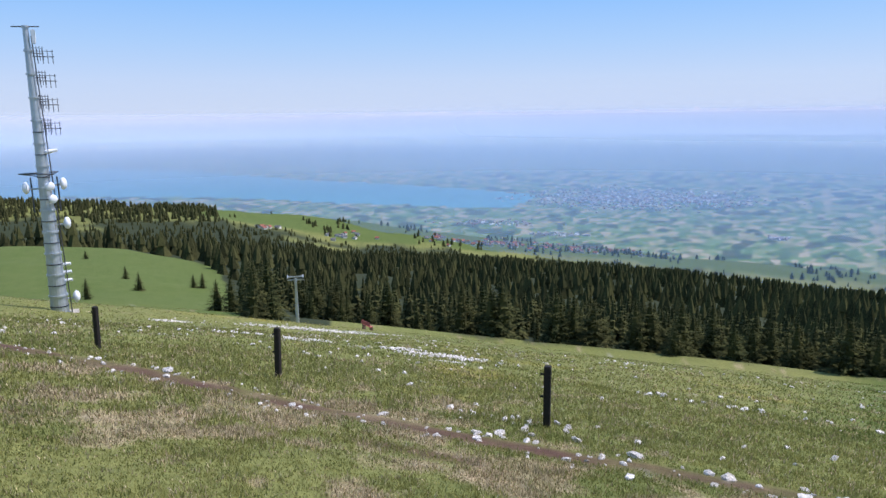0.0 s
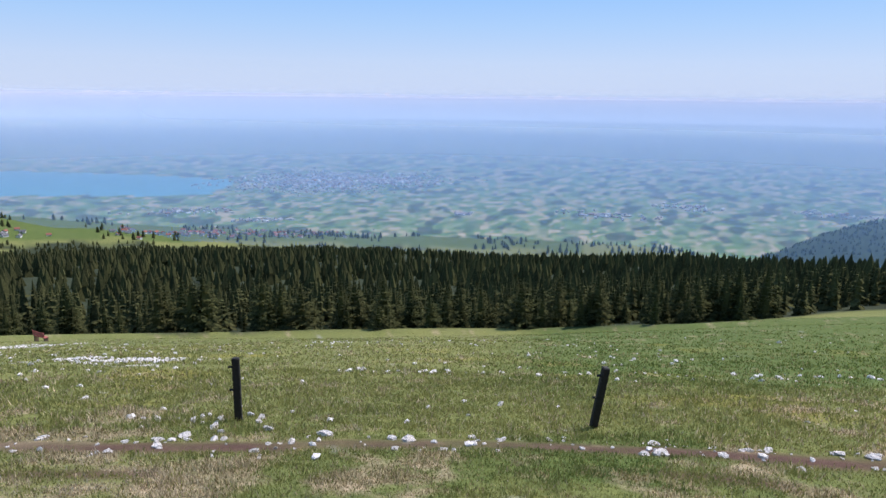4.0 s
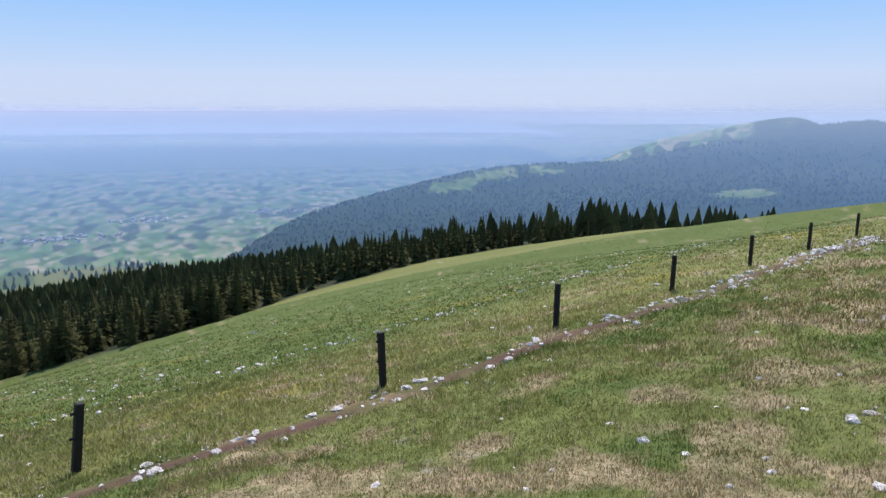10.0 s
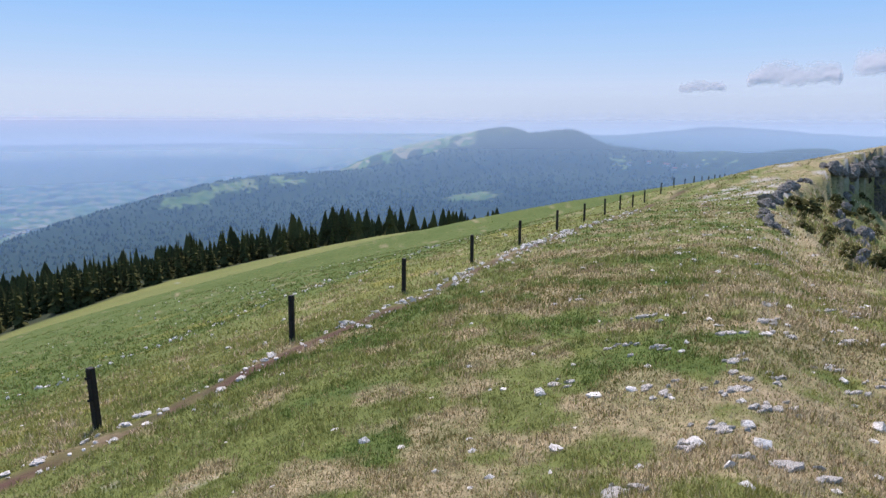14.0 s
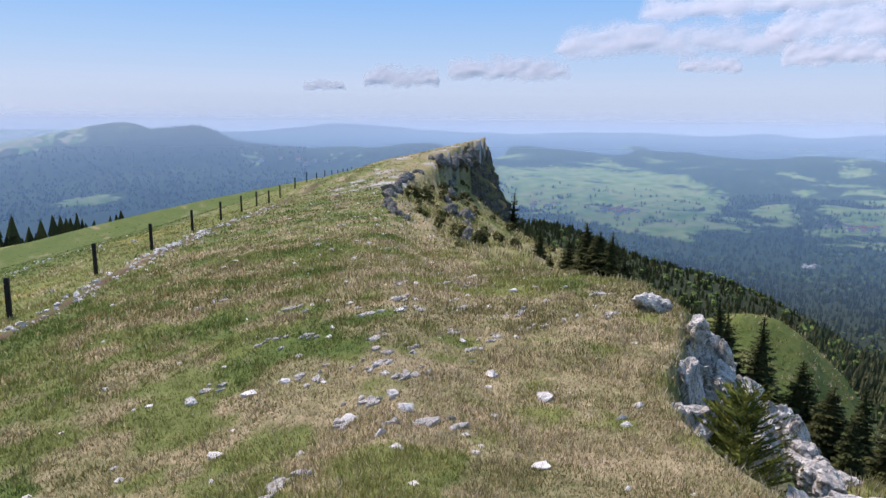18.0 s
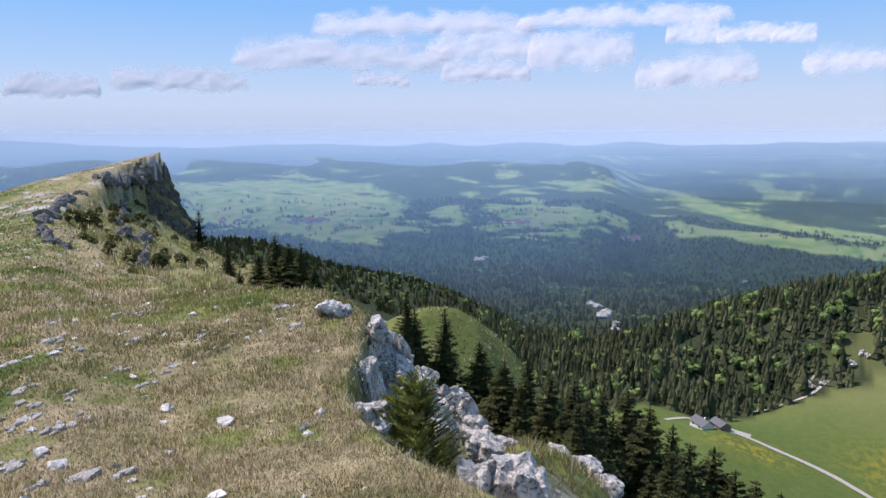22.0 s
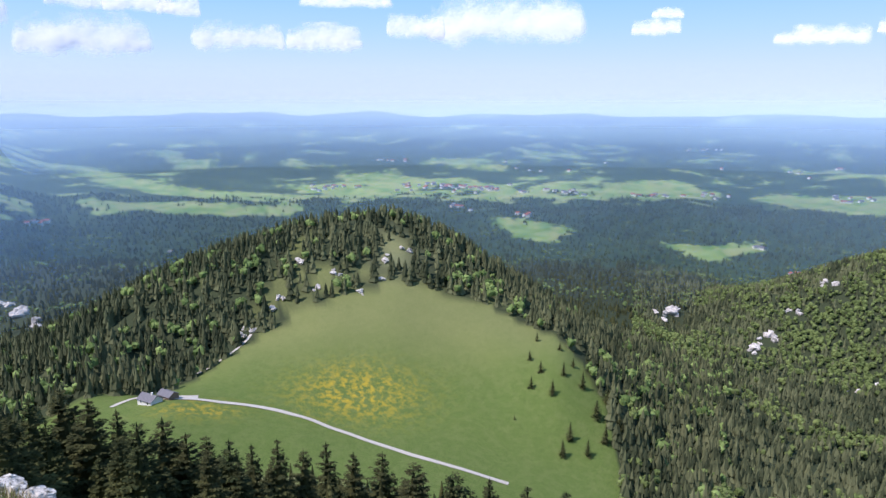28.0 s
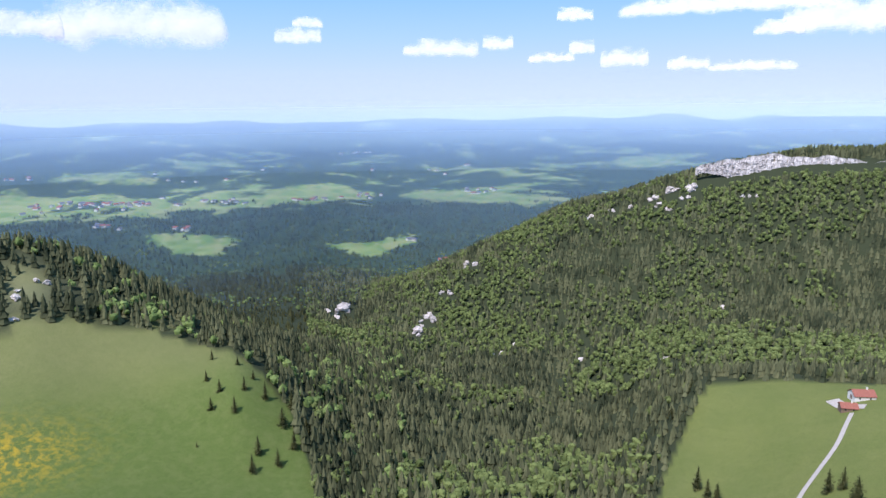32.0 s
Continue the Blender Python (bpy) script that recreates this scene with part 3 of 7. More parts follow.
def wood_mask(az, r, x, y):
    """1 where trees stand within the nearer hills."""
    n = rough(x, y, 45, 4, 5)
    start = np.interp(az, (60, 79, 88, 94, 96, 103, 109, 115, 150, 158, 165, 176, 184, 192, 200, 210), (420, 395, 380, 335, 116, 118, 150, 128, 128, 136, 158, 188, 212, 240, 280, 330))
    se = step(r + n * 16, start - 4, start + 4) * (az > 60) * (az < 222) * (1 - step(r, 985 + 140 * n, 1040 + 140 * n))
    gap = (az < 120) & (az > 103) & (r < 210) & (rough(x, y, 24, 3, 77) > 0.0)
    se = se * ~gap
    nw = ((az > 236) | (az < 20)).astype(float)
    edge = np.interp(az, (266, 272, 278, 280.5, 283, 286, 290, 295, 301, 309, 315, 320, 323, 330), (300, 440, 440, 438, 452, 480, 508, 530, 556, 545, 500, 440, 340, 330))
    hill = nw * step(r + n * 8, edge - 2, edge + 2) * (az > 262) * (az < 330)
    bare = np.exp(-(((az - 301.5) / 1.6) ** 2) - ((r - 592) / 22) ** 2) + 0.8 * np.exp(-(((az - 296) / 4) ** 2) - ((r - 560) / 9) ** 2) + 0.5 * (rough(x, y, 20, 2, 71) > 0.28)
    hill = hill * (1 - np.clip(bare, 0, 1) * (az > 285) * (az < 312))
    slope = nw * (((az >= 322) & (r > 330)) | (az < 20) & (r > 330))
    left = np.interp(r, (330, 420, 480, 545), (352.6, 353.2, 354.8, 356.8))
    past = ((az > left) | (az < 20)) & (r < 534 + 14 * n) & (r > 300)
    slope = slope * ~past
    west = nw * (az <= 266) * (az > 238) * (r > 170)
    slope = slope * ~(((az > 354.3) | (az < 7)) & (r > 1136) & (r < 1184))
    return np.clip(se + np.maximum.reduce([hill, slope, west]), 0, 1)


def mountain_zone(az, r):
    top = np.interp(az, (163, 164, 170, 177, 186, 222), (2300, 2330, 2440, 2500, 2560, 2900))
    return (az > 163.6) & (az < 236) & (r > 1100) & (r < top)


# open pastures of the uplands, outlined by bearing and angle
VALE = ((235, -3.7), (244, -3.6), (253, -4.1), (256, -6), (253.5, -9.3), (250, -9.1), (246, -8.2), (240, -6.9), (235, -6))
LAWNS = (((261.4, -7.8), (265.5, -6.9), (270.3, -6.0), (272.3, -6.6), (272.3, -7.2), (266, -7.9), (263, -8.1)),
         ((276.9, -7.1), (288.8, -7.8), (294, -8.4), (293, -9.2), (288, -9.0), (284.4, -8.4), (278, -7.7)),
         ((276.5, -4.5), (279, -4.7), (281, -5.4), (285, -6.5), (290.4, -7.2), (295, -7.5), (294, -7.8), (288, -7.6), (283, -7.0), (279, -5.8)))
VILLAGE_VALE = ((292, -6.6), (296, -6.2), (299.5, -5.6), (302, -5.9), (304.2, -6.0), (308, -6.6), (311, -6.75), (315, -6.3), (318, -6.1), (321, -6.3), (325, -6.3), (329, -7.1), (326, -7.4), (320.3, -7.7), (311, -7.9), (301, -7.8), (294, -7.6))
CLEARINGS = (((309.5, -9.3), (313, -9.5), (315.8, -9.8), (316.7, -10.4), (315.5, -11.2), (314.2, -11.5), (312, -10.9), (310.5, -10.2)),
             ((323.5, -11), (327, -10.9), (332, -10.3), (331.5, -11.1), (329, -11.9), (327.4, -12.4), (325.2, -11.7)),
             ((330, -7.0), (333, -6.6), (337.3, -6.7), (341, -7.0), (346, -7.6), (340, -8.0), (333, -7.7)),
             ((347, -4.6), (350, -3.8), (354, -3.6), (353, -4.4), (350, -4.9)))


def inside(px, py, shape):
    """Which points lie within an outline."""
    out = np.zeros(np.shape(px), bool)
    for (ax, ay), (bx, by) in zip(shape, shape[1:] + shape[:1]):
        out ^= ((ay > py) != (by > py)) & (px < (bx - ax) * (py - ay) / (by - ay + 1e-9) + ax)
    return out


def glade_mask(az, r, x, y):
    """Open pasture on the uplands and the far mountain."""
    el = angle_of(x, y, height(np.ravel(x), np.ravel(y)).reshape(np.shape(x)))
    wx = az + 0.9 * rough(x, y, 60, 3, 91)
    wy = el + 0.30 * rough(x, y, 75, 3, 92)
    small = rough(x, y, 62, 4, 61) + 0.45 * rough(x, y, 300, 2, 64)
    share = np.interp(el, (-9.5, -8.5, -7.5, -4.5, -3.2, -1.8), (0.9, 0.40, 0.20, 0.13, 0.19, 0.36))
    g = step(small, share, share + 0.02) * (r > 1350)
    g = np.maximum(g, inside(wx, wy, VALE) & (rough(x, y, 60, 4, 44) < 0.30))
    for shape in LAWNS + CLEARINGS:
        g = np.maximum(g, inside(wx, wy, shape))
    g = np.maximum(g, inside(wx, wy, VILLAGE_VALE) & (rough(x, y, 70, 4, 47) < 0.24))
    m = mountain_zone(az, r)
    hill = (inside(wx, wy, ((178.6, -6.6), (181, -5.9), (183.8, -5.2), (185, -5.6), (183.6, -6.5), (181, -6.7)))
            | (wy > np.interp(az, (184, 187, 193), (-5.6, -5.4, -5.0))) & (wy < -4.3) & (az > 184) & (az < 193) & (rough(x, y, 45, 3, 66) > 0.02)
            | inside(wx, wy, ((216, -3.0), (220, -2.6), (228, -2.6), (226, -3.6), (219, -3.8))) & (rough(x, y, 60, 3, 67) > -0.06)
            | inside(wx, wy, ((204, -5.9), (208, -5.7), (207, -6.4), (203, -6.5))))
    return np.where(m, hill, g) * 1.0


def dry_turf(x, y, u, v):
    """Where the lawn is straw: patches everywhere, most of it near the rim."""
    patchy = rough(x, y, 0.75, 4, 90) + 0.5 * rough(x, y, 3.0, 3, 94)
    rim_side = (v > rim(u) - 0.6) * (0.13 * step(9.0 - v, 0, 4) + 0.15 * step(2.5 - v, 0, 3.5) * step(u, 1, 5) + 0.11 * step(0.5 - v, 0, 2.0) * step(u, 0, 3))
    return step(patchy + rim_side - 0.16 * step(v, 8.5, 11) - 0.10 * step(v, 18, 32), 0.12, 0.40)


def lush_turf(x, y, u, v):
    """Deep green tufts in the hollows, and the fresh slope below the fence."""
    tuft = rough(x, y, 1.3, 4, 190) + 0.5 * rough(x, y, 5.0, 2, 193)
    return np.clip(step(tuft, 0.08, 0.34) * 0.8 * (1 - 0.7 * step(v, 9, 12)) * (0.4 + 0.6 * step(u, -2, 4)) + 0.35 * step(v, -1, 3) * (1 - step(v, 7, 10)) * step(u, -2, 4) + 0.9 * step(v, 13, 24) * step(u - 0.12 * v, -5, 4), 0, 1)


def masks():
    x, y, r, az, u, v = GX, GY, GR, GA, GU, GV
    out = {}
    far = step(r, 1260, 1360)
    se = (az > 70) & (az < 206)
    mount = mountain_zone(az, r)
    shelf = (((az > 354.3) | (az < 7)) & (r > 1130) & (r < 1190)).astype(float)
    out["wood"] = np.maximum(wood_mask(az, r, x, y), shelf) * (1 - far)
    out["plain"] = (step(r, 1500, 1600) * se * ~mount).astype(float)
    out["upland"] = np.where((~se) | mount, step(r, 1230, 1280), 0)
    glade = glade_mask(az, r, x, y)
    for k in (1, 2):
        glade = (np.roll(glade, k, 1) + 2 * glade + np.roll(glade, -k, 1)) / 4
    glade[1:-1] = (glade[:-2] + 2 * glade[1:-1] + glade[2:]) / 4
    out["glade"] = glade
    green = ((az > 91) & (az < 150) & (r > 1075 + 60 * rough(x, y, 120, 3, 15)) & (r < 1430)).astype(float)
    out["lush"] = np.clip(green + 0.95 * ((az > 60) & (az < 97) & (r > 95) & (r < 420)) + ((az > 260) | (az < 20)) * (r > 250) * (r < 600) * (1.0 - 0.3 * step(r + 25 * rough(x, y, 40, 3, 39), 425, 500) * (az > 200) * (az < 345) - 0.5 * ((az > 345) | (az < 20))) + 0.8 * np.exp(-(((x + 59) / 14) ** 2) - ((y + 10) / 12) ** 2) * (0.7 + rough(x, y, 4, 3, 88)), 0, 1)
    out["wood"] = out["wood"] * (1 - green)
    out["lush"] = np.clip(out["lush"] + lush_turf(x, y, u, v) * (r < 150) * (1 - ((az > 230) & (r > 60))), 0, 1)
    out["dry"] = np.clip(dry_turf(x, y, u, v) * (r < 150) + step(r, 420, 520) * (r < 600) * 0.22 * step(az, 278, 294) * (1 - step(az, 312, 326)) + ((u > 20) & (u < 130) & (v < -0.5)) * (az < 248) * (0.35 + 0.8 * rough(x, y, 5, 4, 37)), 0, 1) * (1 - np.exp(-(((x + 59) / 16) ** 2) - ((y + 10) / 14) ** 2))
    out["bloom"] = np.exp(-(((az - 298) / 5.0) ** 2)) * np.exp(-(((r - 418) / 26.0) ** 2)) + np.exp(-(((az - 284.5) / 3) ** 2)) * np.exp(-(((r - 392) / 10.0) ** 2)) + 0.45 * np.exp(-(((az - 97) / 5) ** 2)) * np.exp(-(((r - 84) / 8.0) ** 2)) + 0.25 * step(rough(x, y, 5, 3, 33), 0.12, 0.3) * (v > 12) * (r < 60) + 0.3 * np.exp(-(((az - 82) / 6) ** 2) - ((r - 150) / 15.0) ** 2)
    tv = trail_line(u)
    worn = np.exp(-(((v - tv) / 0.42) ** 4)) * (r < 70) * np.clip(0.8 + 0.7 * rough(x, y, 0.9, 3, 12), 0, 1)
    second = np.exp(-(((v - tv + 1.5) / 0.25) ** 4)) * (u < 4) * step(rough(x, y, 1.4, 3, 13), 0.0, 0.2) * (r < 40) * 0.8
    side = np.exp(-(((v - 3.6 - 0.9 * np.sin(u / 7)) / 0.35) ** 4)) * (u > 17) * (u < 80) * step(rough(x, y, 2.5, 3, 17), -0.1, 0.25) * 0.8
    out["trail"] = np.clip(worn + second + side, 0, 1)
    slope = np.zeros_like(GZ)
    slope[1:] = np.abs(np.diff(GZ, axis=0)) / np.diff(RINGS)[:, None]
    out["rock"] = np.clip(step(slope + 2.2 * rough(x, y, 0.9, 4, 29), 1.5, 2.1) * (r < 200) + np.exp(-(((az - 301.5) / 2.4) ** 2) - ((r - 592) / 30) ** 2) * 0.1 + ((u > 45) & (u < 110) & (v > rim(u)) & (v < rim(u) + 6)) * step(rough(x, y, 2, 3, 23), 0.1, 0.3), 0, 1)
    heap = np.exp(-(((az - 100.5) / 3.4) ** 2) - ((r - 36) / 2.6) ** 2) + np.exp(-(((az - 112.6) / 2.6) ** 2) - ((r - 28) / 1.0) ** 2) + 0.8 * np.exp(-(((az - 90.6) / 1.2) ** 2) - ((r - 30) / 1.2) ** 2) + 0.7 * np.exp(-(((az - 106) / 3) ** 2) - ((r - 33) / 1.2) ** 2)
    out["scree"] = np.clip(step(heap + 0.6 * rough(x, y, 1.1, 4, 8), 0.5, 0.7), 0, 1) * 0.75
    return out


def trail_line(u):
    return 8.75 + 0.22 * np.sin(u / 4.0) + 0.12 * np.sin(u / 1.7 + 1) - 0.035 * np.maximum(u - 22, 0)


def lake_mask(az, el):
    """The lake between its near and far shores."""
    near = np.interp(az, (60, 84, 95, 104, 114, 118.6, 120.4, 120.9), (-4.8, -5.6, -6.3, -7.1, -7.65, -7.7, -7.0, -6.6))
    shore = np.interp(az, (60, 80, 88, 93.3, 99, 101.6, 108, 116.2, 120.9), (-2.6, -3.2, -3.6, -4.0, -4.7, -5.0, -5.45, -6.05, -6.5))
    return (az < 120.9) & (az > 60) & (el > near) & (el < shore)


def build_ground():
    verts = np.stack([GX, GY, GZ], -1).reshape(-1, 3)
    i = np.arange(len(RINGS) - 1)[:, None] * STEPS
    j = np.arange(STEPS)[None]
    k = (j + 1) % STEPS
    faces = np.stack([i + k, i + j, i + STEPS + j, i + STEPS + k], -1).reshape(-1, 4)
    me = mesh_from("ground", verts, faces)
    me.materials.append(M_GROUND)
    me.materials.append(M_WATER)
    lake = lake_mask(GA, angle_of(GX, GY, GZ)) & (GR > 2300)
    quad = (lake[:-1] & lake[1:]).ravel()
    me.polygons.foreach_set("material_index", quad.astype(np.int32))
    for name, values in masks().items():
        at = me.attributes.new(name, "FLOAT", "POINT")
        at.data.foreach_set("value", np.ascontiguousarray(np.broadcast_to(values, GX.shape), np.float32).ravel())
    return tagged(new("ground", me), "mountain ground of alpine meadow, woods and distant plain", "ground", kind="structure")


build_ground()


def haze(name, label, bowl, heights, veil, tint, bank, shift=0.0):
    """Summer haze painted on a see-through bowl; tint and share of the view follow the angle above the lowlands."""
    m = Nodes(name)
    sep = m.node("SeparateXYZ")
    m.put(sep.inputs[0], m.pos())
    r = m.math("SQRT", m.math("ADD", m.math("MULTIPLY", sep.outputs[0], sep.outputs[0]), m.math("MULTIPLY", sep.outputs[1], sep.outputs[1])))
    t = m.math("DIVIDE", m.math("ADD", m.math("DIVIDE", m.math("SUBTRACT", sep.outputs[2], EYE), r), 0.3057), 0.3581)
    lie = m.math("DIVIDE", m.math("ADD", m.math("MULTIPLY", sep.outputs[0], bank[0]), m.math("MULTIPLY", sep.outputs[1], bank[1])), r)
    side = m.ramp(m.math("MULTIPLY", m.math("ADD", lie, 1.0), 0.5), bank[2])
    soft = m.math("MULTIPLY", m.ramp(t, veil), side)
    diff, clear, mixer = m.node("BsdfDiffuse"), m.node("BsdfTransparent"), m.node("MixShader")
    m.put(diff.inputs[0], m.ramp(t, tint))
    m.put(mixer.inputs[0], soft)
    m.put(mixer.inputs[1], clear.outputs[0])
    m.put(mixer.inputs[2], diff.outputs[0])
    m.put(m.out.inputs[0], mixer.outputs[0])
    rr, el = np.array(bowl, float), np.array(heights, float)
    n = 180
    a = np.radians(np.arange(n) * 360.0 / n)
    turn = (np.degrees(a) - 350 + 180) % 360 - 180
    far = rr[:, None] + 430 * np.exp(-((turn / 28) ** 6))[None] * shift
    v = np.stack([far * np.sin(a), far * np.cos(a), EYE + far * np.tan(np.radians(el))[:, None]], -1).reshape(-1, 3)
    i, j = np.arange(len(rr) - 1)[:, None] * n, np.arange(n)[None]
    k = (j + 1) % n
    f = np.stack([i + k, i + j, i + n + j, i + n + k], -1).reshape(-1, 4)
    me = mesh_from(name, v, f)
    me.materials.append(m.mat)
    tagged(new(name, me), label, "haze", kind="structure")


haze("haze_layer", "see-through shell tinted like pale blue haze over the hills", (740, 820, 900, 1000, 1100, 1200, 1300, 1400, 1500, 1600, 1700, 1800, 1900, 2000, 2150, 2350, 2600), (-17, -15.4, -13.9, -12.4, -10.8, -9.1, -7.5, -6.0, -4.6, -3.2, -2.0, -1.0, -0.2, 0.3, 1.0, 2.0, 3.0),
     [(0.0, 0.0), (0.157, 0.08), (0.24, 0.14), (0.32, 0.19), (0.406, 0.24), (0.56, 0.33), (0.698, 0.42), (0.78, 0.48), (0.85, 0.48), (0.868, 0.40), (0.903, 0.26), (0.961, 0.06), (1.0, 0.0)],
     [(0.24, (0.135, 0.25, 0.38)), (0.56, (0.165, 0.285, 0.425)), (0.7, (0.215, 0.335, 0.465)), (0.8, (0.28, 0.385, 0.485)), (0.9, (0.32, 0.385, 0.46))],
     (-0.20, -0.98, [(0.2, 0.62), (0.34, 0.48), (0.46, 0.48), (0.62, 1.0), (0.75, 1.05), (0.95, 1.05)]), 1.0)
haze("horizon_haze", "see-through shell tinted like haze along the far horizon of the uplands", (2700, 2950, 3200, 3400, 3550, 3620, 3680, 3740, 3800), (-5, -3.9, -2.8, -1.9, -1.0, -0.4, 0.3, 1.5, 3.0),
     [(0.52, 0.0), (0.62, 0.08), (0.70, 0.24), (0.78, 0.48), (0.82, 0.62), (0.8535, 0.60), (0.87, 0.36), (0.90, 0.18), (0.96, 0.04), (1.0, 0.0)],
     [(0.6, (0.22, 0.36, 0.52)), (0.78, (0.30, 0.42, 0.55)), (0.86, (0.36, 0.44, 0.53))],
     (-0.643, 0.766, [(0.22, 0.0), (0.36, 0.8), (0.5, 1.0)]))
haze("lowland_haze", "see-through shell tinted like thick blue haze over the lowland plain", (2240, 2260, 2330, 2430, 2560, 2760, 3000, 3300, 3600, 3900, 4100, 4200, 4280, 4340, 4400), (-17, -13, -11.6, -10.4, -9.3, -8.0, -6.6, -5.2, -3.9, -2.6, -1.4, -0.7, 0.0, 0.45, 0.9),
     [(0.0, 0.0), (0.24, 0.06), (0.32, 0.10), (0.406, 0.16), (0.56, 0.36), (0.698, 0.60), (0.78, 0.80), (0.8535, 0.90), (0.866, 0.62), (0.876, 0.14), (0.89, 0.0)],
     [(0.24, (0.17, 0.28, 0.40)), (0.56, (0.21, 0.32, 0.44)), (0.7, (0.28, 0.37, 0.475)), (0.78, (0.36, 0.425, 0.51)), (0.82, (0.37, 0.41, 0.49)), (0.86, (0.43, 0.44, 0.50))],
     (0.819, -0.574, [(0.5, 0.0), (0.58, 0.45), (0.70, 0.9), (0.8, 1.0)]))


def part(name, bm, material, parent=None, label=""):
    me = bpy.data.meshes.new(name)
    bm.to_mesh(me)
    bm.free()
    me.materials.append(material)
    ob = new(name, me)
    if parent:
        ob.parent = parent
    if label:
        ob["label"] = label
    return ob


def box(sx, sy, sz, z=0.0, bevel=0.0, at=(0, 0)):
    bm = bmesh.new()
    bmesh.ops.create_cube(bm, size=1)
    bmesh.ops.scale(bm, vec=(sx, sy, sz), verts=bm.verts)
    bmesh.ops.translate(bm, vec=(at[0], at[1], z + sz / 2), verts=bm.verts)
    if bevel:
        bmesh.ops.bevel(bm, geom=bm.edges, offset=bevel, segments=2, affect="EDGES")
    return bm


def rod(a, b, r0, r1=None, seg=8):
    bm = bmesh.new()
    a, b = Vector(a), Vector(b)
    bmesh.ops.create_cone(bm, cap_ends=True, segments=seg, radius1=r0, radius2=r0 if r1 is None else r1, depth=(b - a).length)
    bmesh.ops.transform(bm, matrix=Matrix.Translation((a + b) / 2) @ (b - a).to_track_quat("Z", "Y").to_matrix().to_4x4(), verts=bm.verts)
    return bm


# ---- trees ----


def spruce_arrays(h, width, tiers, blades, rng, droop=0.35, bare=0.04, plain=False, slim=1.0):
    """Boughs of a spruce as sprays round a slim dark core: arrays of points and quads."""
    V, F = [], []
    if plain:
        side, rings = 5, []
        for k in range(tiers):
            wide = width * (1 - k / (tiers + 0.5)) ** 0.85
            rings += [(wide, k / (tiers + 0.3)), (wide * 0.42 if k < tiers - 1 else 0.01, (k + 1.05) / (tiers + 0.3) if k < tiers - 1 else 1.0)]
        for k, (d, z) in enumerate(rings):
            for q in range(side):
                a = (q + 0.25 * k + 0.3 * rng.random()) * 6.2832 / side
                e = d * rng.uniform(0.75, 1.3)
                V.append((math.cos(a) * e, math.sin(a) * e, h * (z + (0.03 - 0.06 * rng.random()) * (k < len(rings) - 1))))
        for k in range(len(rings) - 1):
            i = k * side
            F += [(i + q, i + (q + 1) % side, i + side + (q + 1) % side, i + side + q) for q in range(side)]
        return np.array(V), np.array(F)
    side = 6
    core = ((bare, 0.36), (0.5, 0.28), (1.04, 0.004))
    for j, (zz, rr) in enumerate(core):
        for q in range(side):
            a = q * 6.2832 / side + j * 0.5
            k = rr * width * (0.75 + 0.5 * rng.random())
            V.append((math.cos(a) * k, math.sin(a) * k, h * zz))
    for j in range(len(core) - 1):
        for q in range(side):
            F.append((j * side + q, j * side + (q + 1) % side, (j + 1) * side + (q + 1) % side, (j + 1) * side + q))
    for k in range(tiers):
        t = ((k + rng.random() * 0.8) / tiers) ** 0.88
        z = h * (bare + (1 - bare) * t)
        reach = width * (1 - t) ** 0.8 * (0.8 + 0.35 * rng.random()) + 0.05 * width
        for b in range(max(3, int(blades * (1 - 0.55 * t)))):
            a = rng.random() * 6.2832
            L = reach * (0.65 + 0.5 * rng.random())
            wd = L * (0.26 + 0.18 * rng.random()) * slim
            dz = -L * (droop + 0.25 * rng.random()) * (1 - 0.75 * t)
            c, s = math.cos(a), math.sin(a)
            i = len(V)
            pts = ((0.05, 0.12, 0.06), (0.05, -0.12, 0.06), (0.6, -0.95, 0.45 + 0.3 * rng.random()), (0.6, 0.95, 0.45 + 0.3 * rng.random()), (1.0, -0.2, 1.0), (1.0, 0.2, 0.9))
            for l, w, zz in pts:
                V.append((c * L * l - s * wd * w, s * L * l + c * wd * w, z + dz * zz + 0.12 * L * (abs(w) < 0.5) * (l < 0.9)))
            F += [(i, i + 1, i + 2, i + 3), (i + 3, i + 2, i + 4, i + 5)]
    return np.array(V), np.array(F)


ICO = None


